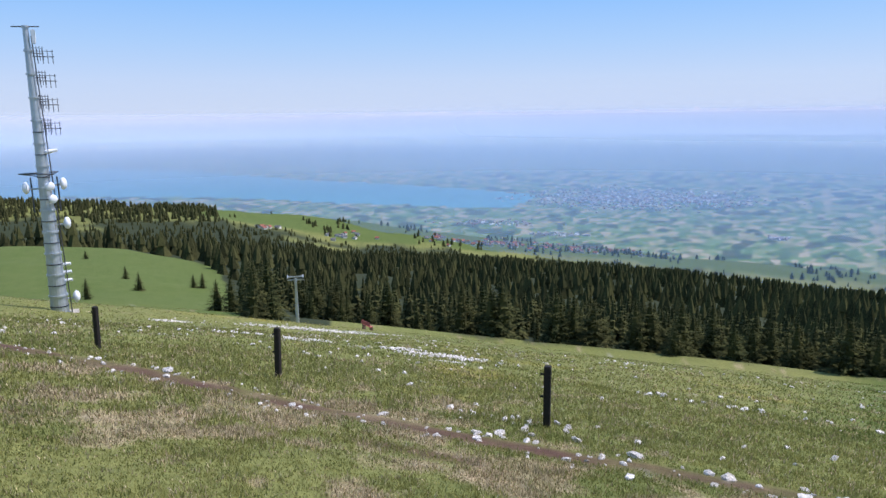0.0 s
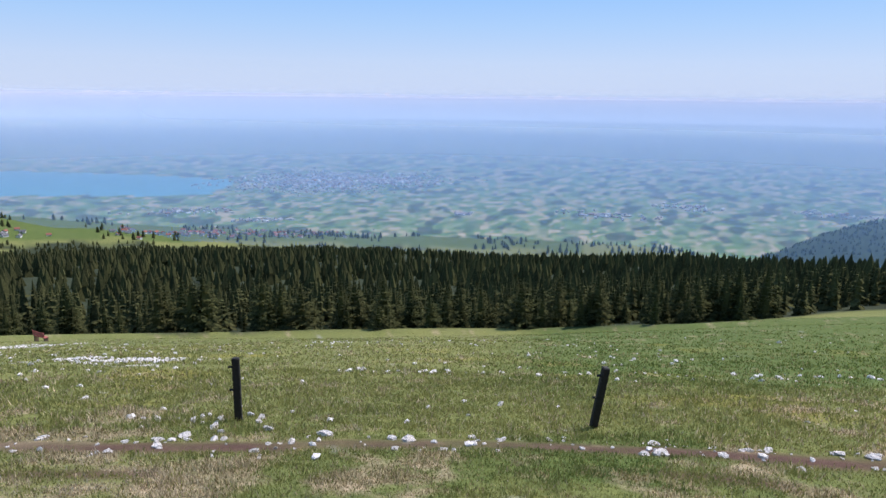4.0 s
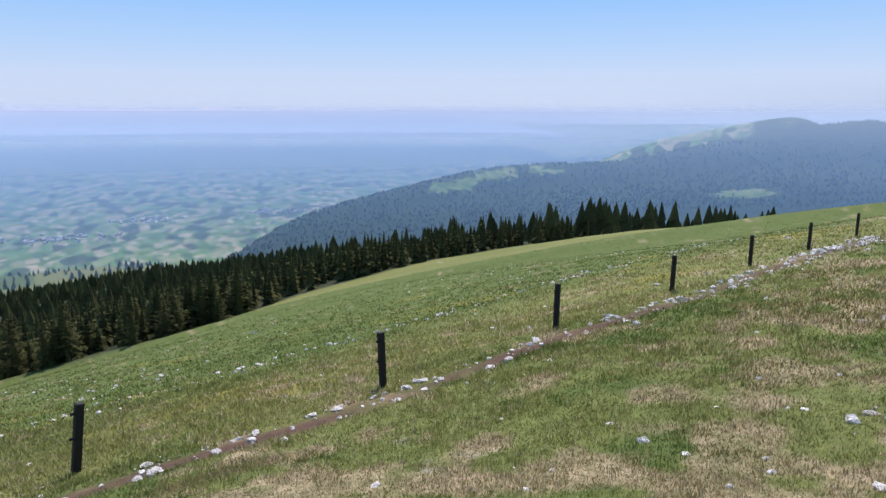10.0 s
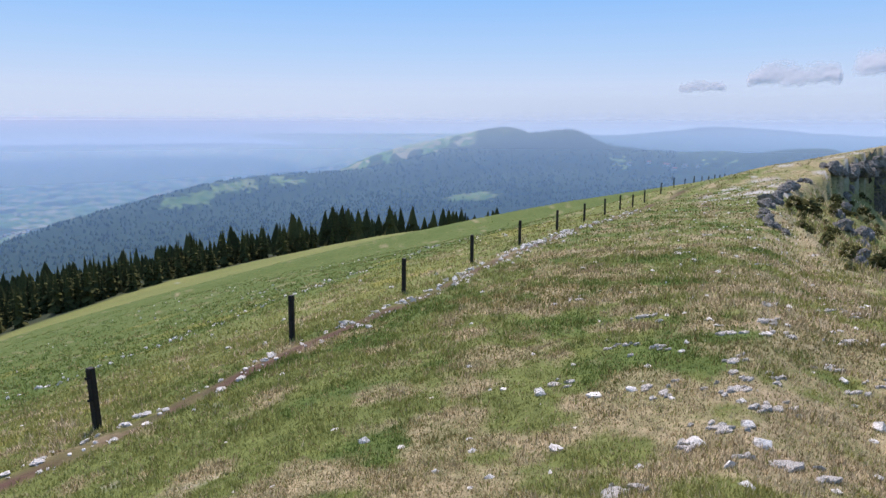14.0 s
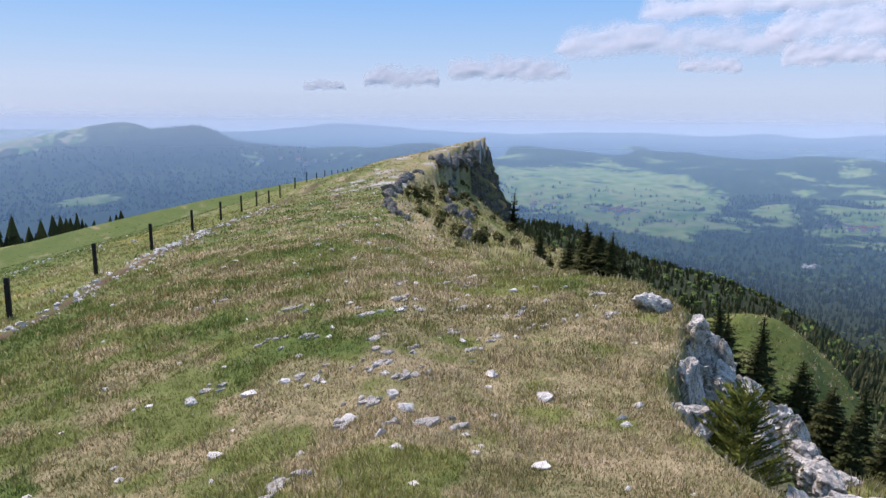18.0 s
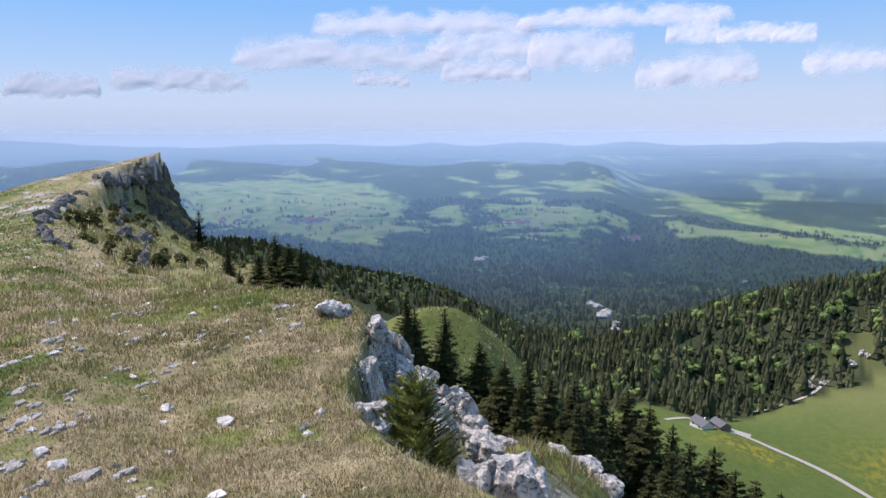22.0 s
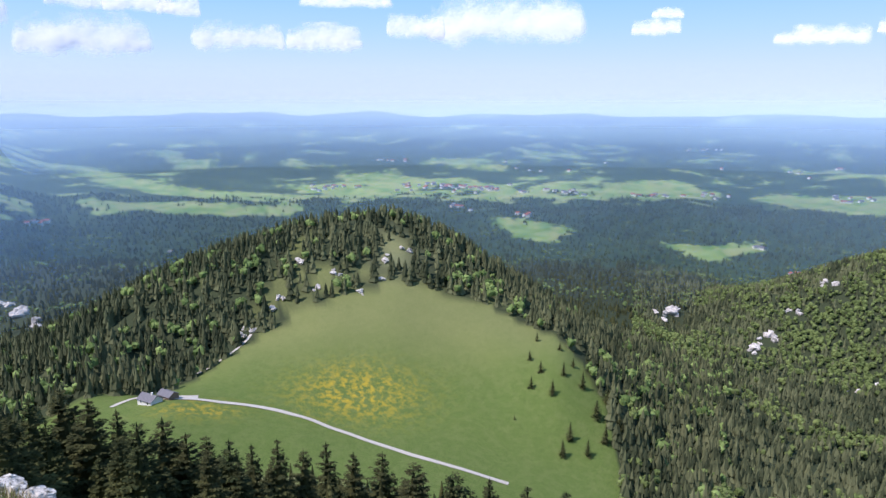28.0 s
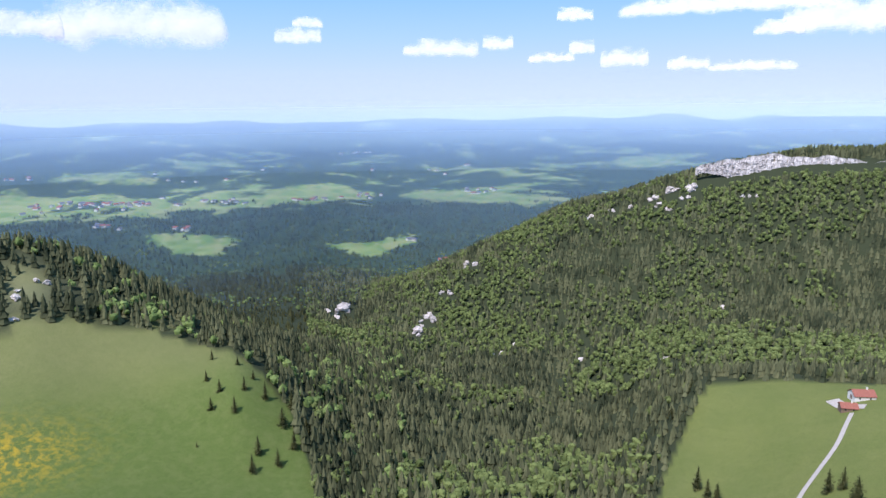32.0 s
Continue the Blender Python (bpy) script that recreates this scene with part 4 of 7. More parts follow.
def canopy_arrays(rng, lumps=3):
    """A broadleaf crown of uneven lumps with loose sprays, one metre high: points and triangles."""
    global ICO
    if ICO is None:
        bm = bmesh.new()
        bmesh.ops.create_icosphere(bm, subdivisions=1, radius=1)
        ICO = np.array([v.co[:] for v in bm.verts]), np.array([[v.index for v in f.verts] for f in bm.faces if f.calc_center_median().z > -0.62])
        bm.free()
    V, F = [], []
    for k in range(lumps):
        a = rng.random() * 6.2832
        off = 0.0 if k == 0 else rng.uniform(0.12, 0.24)
        c = np.array((math.cos(a) * off, math.sin(a) * off, rng.uniform(0.42, 0.72) if k else 0.6))
        s = np.array((1, 1, rng.uniform(0.9, 1.3))) * rng.uniform(0.20, 0.30)
        jit = np.array([[rng.uniform(0.72, 1.25)] for _ in ICO[0]])
        F.append(ICO[1] + sum(len(v) for v in V))
        V.append(c + ICO[0] * jit * s)
    for k in range(12):
        a, b = rng.random() * 6.2832, rng.uniform(-0.4, 1.4)
        c = np.array((math.cos(a) * math.cos(b) * 0.34, math.sin(a) * math.cos(b) * 0.34, 0.58 + 0.34 * math.sin(b)))
        F.append(np.array([[0, 1, 2]]) + sum(len(v) for v in V))
        V.append(c + np.array([[rng.uniform(-0.12, 0.12) for _ in range(3)] for _ in range(3)]))
    return np.concatenate(V), np.concatenate(F)


def leafy_arrays(rng, clumps=18, fine=1.0):
    """A round broadleaf crown of many small leaf clumps on a stem, one metre high."""
    V, F = [], []
    for k in range(clumps):
        a, b = rng.random() * 6.2832, math.asin(rng.uniform(-0.7, 1))
        q = rng.uniform(0.6, 1.0)
        c = Vector((math.cos(a) * math.cos(b) * 0.34 * q, math.sin(a) * math.cos(b) * 0.34 * q, 0.60 + math.sin(b) * 0.38 * q))
        s = rng.uniform(0.11, 0.18) * fine
        t = Euler((rng.uniform(-1, 1), rng.uniform(-1, 1), rng.random() * 6)).to_matrix()
        i = len(V)
        V += [tuple(c + t @ Vector(p) * s) for p in ((-1, -0.7, 0), (0.8, -0.9, 0.2), (1, 0.8, -0.1), (-0.7, 1, 0.25))]
        F.append((i, i + 1, i + 2, i + 3))
    i = len(V)
    V += [(0.03, 0, 0), (-0.02, 0.03, 0), (-0.005, 0.01, 0.6), (0.01, 0, 0.6)]
    F.append((i, i + 1, i + 2, i + 3))
    return np.array(V), np.array(F)


def crown_mesh(name, V, F, material):
    me = bpy.data.meshes.new(name)
    me.from_pydata(V.tolist(), [], [tuple(dict.fromkeys(f)) for f in F.tolist()])
    me.materials.append(material)
    return me


def trunk_mesh(h, r):
    bm = bmesh.new()
    bmesh.ops.create_cone(bm, cap_ends=True, segments=8, radius1=r, radius2=r * 0.15, depth=h)
    bmesh.ops.translate(bm, vec=(0, 0, h / 2 - 0.4), verts=bm.verts)
    me = bpy.data.meshes.new("trunk")
    bm.to_mesh(me)
    bm.free()
    me.materials.append(M_BARK)
    return me


def bough_arrays(width, tiers, whorl, sprigs, rng):
    """A spruce one metre high: drooping boughs in whorls, each set with short hanging sprigs round a slim dark core."""
    V, F = [], []
    side = 6
    core = ((0.03, 0.42), (0.45, 0.30), (0.97, 0.01))
    for j, (zz, rr) in enumerate(core):
        for q in range(side):
            a = q * 6.2832 / side + j * 0.5
            k = rr * width * rng.uniform(0.6, 1.2)
            V.append((math.cos(a) * k, math.sin(a) * k, zz))
    for j in range(2):
        F += [(j * side + q, j * side + (q + 1) % side, (j + 1) * side + (q + 1) % side, (j + 1) * side + q) for q in range(side)]

    def sprig(p, d, w):
        i = len(V)
        V.extend([tuple(p), tuple(p + d * 0.5 + w), tuple(p + d), tuple(p + d * 0.5 - w)])
        F.append((i, i + 1, i + 2, i + 3))

    lean = [rng.uniform(0.78, 1.22) for _ in range(7)]
    for k in range(tiers):
        t = ((k + rng.random() * 0.7) / tiers) ** 0.92
        reach = width * ((1 - t) ** 0.82 * rng.uniform(0.82, 1.12) + 0.05)
        for b in range(max(4, int(whorl * (1 - 0.45 * t)))):
            a = rng.random() * 6.2832
            L = reach * rng.uniform(0.7, 1.15) * lean[int(a / 0.9)]
            out, across = Vector((math.cos(a), math.sin(a), 0)), Vector((-math.sin(a), math.cos(a), 0))
            fall = rng.uniform(0.15, 0.42) * (1 - t) - 0.35 * t

            def along(f):
                return Vector((0, 0, 0.03 + 0.97 * t)) + out * L * f + Vector((0, 0, -L * (fall * f - 0.22 * max(0, f - 0.6))))
            for q in range(sprigs):
                f = 0.18 + 0.80 * (q + rng.random()) / sprigs
                p = along(f)
                l = L * (0.42 - 0.22 * f) + 0.008
                for s in (-1, 1):
                    d = (out * rng.uniform(0.45, 0.9) + across * s * rng.uniform(0.4, 0.9) + Vector((0, 0, rng.uniform(-0.45, 0.05)))).normalized() * l
                    sprig(p, d, (across * 0.35 + out * -s * 0.5 + Vector((0, 0, rng.uniform(-0.5, 0.5)))).normalized() * l * 0.24)
            sprig(along(0.75), along(1.0) - along(0.75), across * L * 0.05)
    sprig(Vector((0, 0, 0.93)), Vector((0, 0, 0.09)), Vector((0.008, 0, 0)))
    return np.array(V), np.array(F)


RNG = random.Random(11)
SPRUCES, TALL = [], []
for k in range(4):
    V, F = bough_arrays(0.20 + 0.03 * (k % 3), 30, 15, 5, RNG)
    TALL.append((crown_mesh("crown", V, F, M_SPRUCE), trunk_mesh(0.97, 0.014)))
for k in range(6):
    V, F = bough_arrays(0.23 + 0.03 * (k % 3), 18, 12, 3, RNG)
    SPRUCES.append((crown_mesh("crown", V, F, M_SPRUCE), trunk_mesh(0.97, 0.014)))


def spruce(x, y, h, kind, turn, wide=1.0, label="dark green spruce standing on the meadow edge", group="spruces at the meadow edge", z=None, kinds=SPRUCES):
    root = new("spruce_tree")
    crown, trunk = kinds[kind % len(kinds)]
    for name, me in (("trunk", trunk), ("crown", crown)):
        ob = new(name, me)
        ob.parent = root
    root.matrix_basis = pose(x, y, (ground_at(x, y) if z is None else z) - 0.1, 0, 0, turn) @ Matrix.Diagonal((h * wide, h * wide, h, 1))
    return tagged(root, label, "tree", group)


def forest(name, label, pts, heights, rng, material, tiers=5, blades=6, width=0.22, leafy=False, plain=True, slim=1.0):
    """Far woods: many small trees in one object."""
    if leafy:
        temps = [canopy_arrays(rng) for k in range(5)]
    else:
        temps = [spruce_arrays(1.0, width * (0.85 + 0.1 * k), tiers, blades, rng, 0.45, 0.02, plain, slim) for k in range(5)]
    pts, heights = np.asarray(pts), np.asarray(heights)
    kinds = np.array([rng.randrange(5) for _ in pts])
    turns = np.array([rng.random() * 6.2832 for _ in pts])
    VV, FF, base = [], [], 0
    for k in range(5):
        V, F = temps[k]
        sel = np.where(kinds == k)[0]
        if not len(sel):
            continue
        c, s, h = np.cos(turns[sel])[:, None], np.sin(turns[sel])[:, None], heights[sel][:, None]
        X = (V[None, :, 0] * c - V[None, :, 1] * s) * h + pts[sel, 0][:, None]
        Y = (V[None, :, 0] * s + V[None, :, 1] * c) * h + pts[sel, 1][:, None]
        Z = V[None, :, 2] * h + pts[sel, 2][:, None]
        VV.append(np.stack([X, Y, Z], -1).reshape(-1, 3))
        FF.append((F[None] + (np.arange(len(sel)) * len(V))[:, None, None] + base).reshape(-1, F.shape[1]))
        base += len(sel) * len(V)
    F = np.concatenate(FF)
    me = mesh_from(name, np.concatenate(VV), F, smooth=False)
    me.materials.append(material)
    return tagged(new(name, me), label, "trees", kind="stuff")


CLEAR = []


def scatter(n, az0, az1, r0, r1, seed, cover=wood_mask):
    g = np.random.RandomState(seed)
    az = g.uniform(az0, az1, n)
    r = np.sqrt(g.uniform(r0**2, r1**2, n))
    x, y = r * np.sin(np.radians(az)), r * np.cos(np.radians(az))
    if cover:
        keep = cover(az % 360, r, x, y) > g.uniform(0.3, 0.9, n)
        x, y, az, r = x[keep], y[keep], az[keep], r[keep]
        for ox, oy, s in CLEAR:
            d = math.hypot(ox, oy)
            along, across = (x * ox + y * oy) / d - d, (x * oy - y * ox) / d
            keep = ~((np.abs(across) < 0.75 * s) & (along > -2.6 * s) & (along < 0.5 * s))
            x, y, az, r = x[keep], y[keep], az[keep], r[keep]
    return np.stack([x, y, height(x, y) - 0.4], -1), az, r



def surface(x, y):
    """Height of the built ground sheet."""
    x, y = np.atleast_1d(np.asarray(x, float)), np.atleast_1d(np.asarray(y, float))
    a = (np.degrees(np.arctan2(x, y)) % 360) * STEPS / 360
    r = np.clip(np.hypot(x, y), RINGS[1], RINGS[-1] - 1)
    i, j = np.clip(np.searchsorted(RINGS, r) - 1, 1, len(RINGS) - 2), np.floor(a).astype(int) % STEPS
    t = (r - RINGS[i]) / (RINGS[i + 1] - RINGS[i])
    s, k = a - np.floor(a), (j + 1) % STEPS
    return (GZ[i, j] * (1 - s) + GZ[i, k] * s) * (1 - t) + (GZ[i + 1, j] * (1 - s) + GZ[i + 1, k] * s) * t


height = surface

def spot(az, el, r0=20.0, r1=4500.0):
    """The first place where the line of sight at this bearing and angle meets the ground."""
    rr = np.geomspace(r0, r1, 1500)
    x, y = rr * math.sin(radians(az)), rr * math.cos(radians(az))
    gap = height(x, y) - (EYE + rr * math.tan(radians(el)))
    hit = np.nonzero(gap >= 0)[0]
    k = hit[0] if len(hit) else int(np.argmax(gap))
    return float(x[k]), float(y[k]), float(height(x[k:k + 1], y[k:k + 1])[0])

# ---- woods ----
G = np.random.RandomState(40)
# rock outcrops, kept free of trees: bearing, angle, size
for az, el, s in ((325.2, -16.3, 22), (324.3, -16.9, 15), (332.5, -17.3, 14), (331.5, -18.6, 12), (332.2, -17.9, 10), (336.5, -13.1, 9), (335.8, -12.9, 8), (350.9, -7.3, 12), (352.6, -6.8, 14), (354.3, -6.5, 14), (348.2, -8.3, 9), (351.6, -7.8, 9), (349.4, -8.0, 8), (353.4, -7.2, 9), (346.2, -9.0, 7), (333.6, -15.4, 8), (338.6, -20.4, 7), (345.8, -20.6, 6), (358.2, -6.9, 9), (350.7, -6.2, 8), (352.3, -8.25, 8), (356.8, -15.5, 6), (352.7, -20.0, 5), (339.8, -19.65, 6), (334.4, -15.4, 9), (271.9, -14.1, 17), (272.8, -15.0, 14), (273.4, -15.9, 12), (262.4, -10.4, 14), (298.6, -15.7, 5), (291.0, -16.5, 6), (291.6, -15.8, 5), (288.6, -18.6, 5), (289.2, -18.2, 6), (294.8, -15.1, 5), (302.8, -12.2, 6), (300.6, -12.9, 6), (300.2, -14.6, 5), (296.4, -14.0, 5), (283.2, -11.4, 8), (286, -12.2, 5), (293.6, -12.8, 6)):
    CLEAR.append((*spot(az, el, 300)[:2], s))


def grow(n, az0, az1, r0, r1, seed, lo, hi, cover=wood_mask):
    p, az, r = scatter(n, az0, az1, r0, r1, seed, cover)
    return p, np.random.RandomState(seed + 500).uniform(lo, hi, len(p)), az, r


def wild(az, r, x, y):
    """Woods of the uplands and the far mountain."""
    hedge = 0.6 * (rough(x, y, 30, 3, 29) > 0.29)
    return np.maximum(1 - glade_mask(az, r, x, y), hedge) * (~((az > 70) & (az < 222)) | mountain_zone(az, r))


P, H, A_, R_ = grow(1900, 96, 222, 112, 250, 14, 5.5, 13)
order = np.argsort(R_)
NEAR_TREES = [(P[k], H[k]) for k in order[:150]]
P, H = P[order[150:]], H[order[150:]]
forest("spruce_wood", "dark spruces behind the meadow edge", P, H, RNG, M_SPRUCE, 12, 8, 0.27, plain=False)
P, H, A_, R_ = grow(9000, 78, 222, 240, 1050, 2, 8, 15.5)
H = H * np.interp(R_, (500, 760, 1000), (1, 0.8, 0.5))
forest("spruce_forest", "dense dark spruce forest on the slope below the meadow", P, H, RNG, M_SPRUCE, 2, 5, 0.25)
P, H, A_, R_ = grow(8600, 262, 330, 320, 790, 4, 9, 17)
sel = G.uniform(size=len(P)) < np.clip(0.13 + 0.5 * rough(P[:, 0], P[:, 1], 40, 3, 3), 0.03, 0.6)
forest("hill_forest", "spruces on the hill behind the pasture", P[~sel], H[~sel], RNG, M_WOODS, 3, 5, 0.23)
forest("hill_beeches", "light green broadleaf trees on the hill", P[sel], H[sel] * 0.75, RNG, M_BEECH, leafy=True)
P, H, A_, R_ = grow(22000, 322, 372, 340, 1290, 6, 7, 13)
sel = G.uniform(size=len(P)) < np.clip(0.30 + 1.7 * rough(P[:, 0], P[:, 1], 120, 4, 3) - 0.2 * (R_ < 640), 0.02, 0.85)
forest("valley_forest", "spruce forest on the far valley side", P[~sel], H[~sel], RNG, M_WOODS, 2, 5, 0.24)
forest("valley_beeches", "light green beeches on the far valley side", P[sel], H[sel] * 0.8, RNG, M_BEECH, leafy=True)
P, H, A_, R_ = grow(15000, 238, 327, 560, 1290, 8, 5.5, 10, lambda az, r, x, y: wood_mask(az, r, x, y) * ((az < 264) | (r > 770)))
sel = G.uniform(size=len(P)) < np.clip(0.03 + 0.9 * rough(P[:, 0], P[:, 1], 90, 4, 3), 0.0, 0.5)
# the darker needles paint in the shade of the gorge
forest("gorge_forest", "spruce forest on the spur above the gorge, darkened as in shade", P[~sel], H[~sel], RNG, M_SPRUCE, 2, 5, 0.23)
forest("gorge_beeches", "green beeches on the spur above the gorge", P[sel], H[sel] * 0.8, RNG, M_BEECH, leafy=True)
P, H, A_, R_ = grow(24000, 238, 368, 1290, 2300, 18, 6, 11, wild)
sel = (R_ < 1800) & (G.uniform(size=len(P)) < np.clip(0.10 + 1.3 * rough(P[:, 0], P[:, 1], 80, 4, 3), 0.0, 0.8))
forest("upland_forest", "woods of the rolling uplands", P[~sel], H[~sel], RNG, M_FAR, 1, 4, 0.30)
forest("upland_beeches", "light green broadleaf trees of the uplands", P[sel], H[sel] * 0.9, RNG, M_BEECH, leafy=True)
P, H, A_, R_ = grow(7500, 163, 222, 1750, 2520, 19, 5, 9.5, wild)
forest("mountain_forest", "forest on the long mountain ridge", P, H, RNG, M_FAR, 1, 4, 0.38)
P, H, A_, R_ = grow(1300, 79, 160, 1060, 1420, 20, 6, 12, lambda az, r, x, y: 0.95 * (rough(x, y, 70, 4, 15) > 0.02 + 0.06 * (az < 116)))
forest("terrace_trees", "trees and hedges on the green terrace", P, H, RNG, M_SPRUCE, 3, 5, 0.32)
P, H, A_, R_ = grow(700, 78, 94.5, 1010, 1290, 22, 8, 14, lambda az, r, x, y: 0.95 + 0 * az)
forest("knoll_forest", "dark wooded knoll above the lake", P, H, RNG, M_SPRUCE, 3, 5, 0.28)
for p, h in NEAR_TREES:
    spruce(p[0], p[1], h, G.randint(6), G.uniform(0, 360), G.uniform(0.95, 1.35), z=p[2])

# spruces growing up from under the rim: bearing, angle of the tip, distance
for az, el, r in ((239.2, -5.9, 100), (241.4, -8.7, 38), (242.3, -10.6, 33), (243.8, -9.2, 34), (245.2, -7.9, 33), (246.3, -8.6, 32), (247.3, -8.6, 31), (248.3, -10.4, 30), (255.9, -13.2, 40), (256.6, -14.4, 41), (259.2, -14.4, 42),
                  (262.2, -17.1, 42), (264.4, -18.6, 36), (266.4, -18.3, 36), (268.4, -19.6, 34), (270.4, -19.7, 35), (272.8, -20.6, 34), (274.9, -20.4, 37), (276.7, -21.4, 35), (278.6, -22.6, 36),
                  (280.0, -23.8, 33), (281.9, -23.8, 35), (283.6, -25.2, 34), (285.2, -25.6, 36), (287, -26.2, 34), (288.8, -26.8, 37), (291.0, -26.6, 35), (293.2, -27.6, 36), (295.2, -27.3, 38), (297.6, -28.2, 36), (300.2, -28.3, 37),
                  (303, -29.2, 36), (306.6, -29.9, 37), (310, -30.4, 36), (313.5, -30.8, 36), (317, -31.0, 37), (321, -31.8, 36), (326, -32.3, 37), (331, -32.6, 36)):
    x, y = bearing(az, r)
    z = ground_at(x, y)
    h = min(max(EYE + r * math.tan(radians(el)) - z, 2.5), 15)
    spruce(x, y, h, G.randint(6), G.uniform(0, 360), G.uniform(1.15, 1.5) * (8 / h) ** 0.3, "tall spruce growing on the steep slope under the rim", "spruces under the rim", EYE + r * math.tan(radians(el)) - h, TALL)
LINE = ((262, -18.5), (270, -21), (280, -25), (290, -28.5), (300, -30), (335, -34))
P, H, A_, R_ = grow(420, 264, 335, 34, 75, 25, 8, 12, lambda az, r, x, y: 0.95 + 0 * az)
UNDER = []
for p, h, az, r in zip(P, H, A_, R_):
    if math.degrees(math.atan2(p[2] + h - EYE, r)) < np.interp(az, *zip(*LINE)):
        UNDER.append((*p, h))
FRONT = []
for k in range(80):
    az, r = G.uniform(260, 336), G.uniform(29, 50)
    x, y = bearing(az, r)
    tip = EYE + r * math.tan(radians(float(np.interp(az, *zip(*LINE))) - G.uniform(-0.3, 2.6)))
    z = ground_at(x, y)
    if tip - z > 4:
        FRONT.append((x, y, z, min(tip - z, 14)))
for x, y, z, h in FRONT:
    spruce(x, y, h, G.randint(4), G.uniform(0, 360), G.uniform(0.9, 1.3), "tall spruce growing on the steep slope under the rim", "spruces under the rim", z, TALL)
UNDER = np.array(UNDER)
forest("slope_spruces", "spruces on the steep slope under the rim", UNDER[:, :3], UNDER[:, 3], RNG, M_SPRUCE, 24, 14, 0.27, plain=False, slim=0.4)

# single trees: bearing, angle of the foot, height
for az, el, h in ((88.3, -13.0, 5.5), (87.4, -12.0, 4.6), (92.3, -13.2, 4.6), (93.0, -13.3, 5.2), (84.8, -10.2, 3.6), (84.6, -13.2, 5.5), (113.1, -17.6, 2.4), (110.6, -17.2, 2.6), (95.1, -15.4, 8.5), (94.0, -15.2, 7.0), (97.0, -15.8, 9.5), (98.3, -15.9, 8.0), (96.0, -15.5, 7.5)):
    x, y, z = spot(az, el, 60)
    spruce(x, y, h, G.randint(6), G.uniform(0, 360), 1.25, "small spruce standing alone on the meadow", "single spruces on the meadow", z)
for az, el, h in ((314.0, -19.6, 8), (313.4, -21.2, 8), (314.4, -22.1, 9), (316.4, -22.2, 10), (313.6, -23.4, 9), (315.5, -23.9, 12), (318.1, -23.2, 13), (318.7, -21.8, 12), (320.3, -24.2, 14), (317.2, -27.3, 13), (320.3, -27.3, 13), (317.2, -21.5, 7), (316.0, -20.2, 6), (319.4, -25.4, 13), (316.6, -28.6, 12), (318.8, -28.4, 12), (321.4, -26.2, 12), (312.2, -26.0, 3.5),
                  (356.0, -29.4, 15), (356.8, -29.8, 12), (357.6, -30, 12), (5.6, -27.6, 13), (6.6, -27.2, 13), (7.6, -27.8, 14), (353.5, -24.6, 11), (355.0, -22.2, 11), (357.6, -20.2, 10)):
    x, y, z = spot(az, el, 200)
    spruce(x, y, h, G.randint(6), G.uniform(0, 360), 0.95, "spruce standing on the green pasture", "spruces on the pasture", z)

# ---- rock ----


def rock_mesh(seed, sub=2, flat=1.0, material=M_LIME, jag=0.32):
    rng = random.Random(seed)
    bm = bmesh.new()
    bmesh.ops.create_icosphere(bm, subdivisions=sub, radius=0.5)
    cuts = [(Vector((rng.gauss(0, 1), rng.gauss(0, 1), rng.gauss(0, 1))).normalized(), rng.uniform(0.22, 0.42)) for _ in range(9)]
    off = Vector((seed * 3.1, seed * 1.7, 0))
    for v in bm.verts:
        for n, d in cuts:
            over = v.co.dot(n) - d
            if over > 0:
                v.co -= n * over * 0.9
        v.co *= 1 + jag * noise.noise(v.co * 3 + off) + 0.5 * jag * noise.noise(v.co * 8 + off) + (0.3 * jag * noise.noise(v.co * 19 + off) if sub > 3 else 0)
        v.co.z *= flat
    me = bpy.data.meshes.new("rock")
    bm.to_mesh(me)
    bm.free()
    me.materials.append(material)
    return me


ROCKS = [rock_mesh(k) for k in range(9)]
OUTCROPS = [rock_mesh(40 + k, 3, 1.0, M_OUTCROP, 0.7) for k in range(5)]


def block_mesh(seed, material):
    """A broken block: flat faces, chipped corners, pitted skin."""
    rng = random.Random(seed)
    bm = bmesh.new()
    bmesh.ops.create_cube(bm, size=1)
    bmesh.ops.subdivide_edges(bm, edges=bm.edges, cuts=9, use_grid_fill=True)
    cuts = [(Vector((rng.gauss(0, 1), rng.gauss(0, 1), rng.gauss(0, 0.8))).normalized(), rng.uniform(0.36, 0.52)) for _ in range(10)]
    off = Vector((seed * 2.3, seed * 1.1, 4))
    for v in bm.verts:
        for n, d in cuts:
            over = v.co.dot(n) - d
            if over > 0:
                v.co -= n * over
        q = v.co + off
        step_ = math.floor(4 * (v.co.z + 0.4 * noise.noise(q * 1.5))) * 0.035 * noise.noise(q * 4)
        v.co += v.co.normalized() * (0.16 * noise.noise(q * 2.2) + 0.09 * noise.noise(q * 6) + 0.045 * noise.noise(q * 15) + step_)
    me = bpy.data.meshes.new("rock")
    bm.to_mesh(me)
    bm.free()
    me.materials.append(material)
    return me


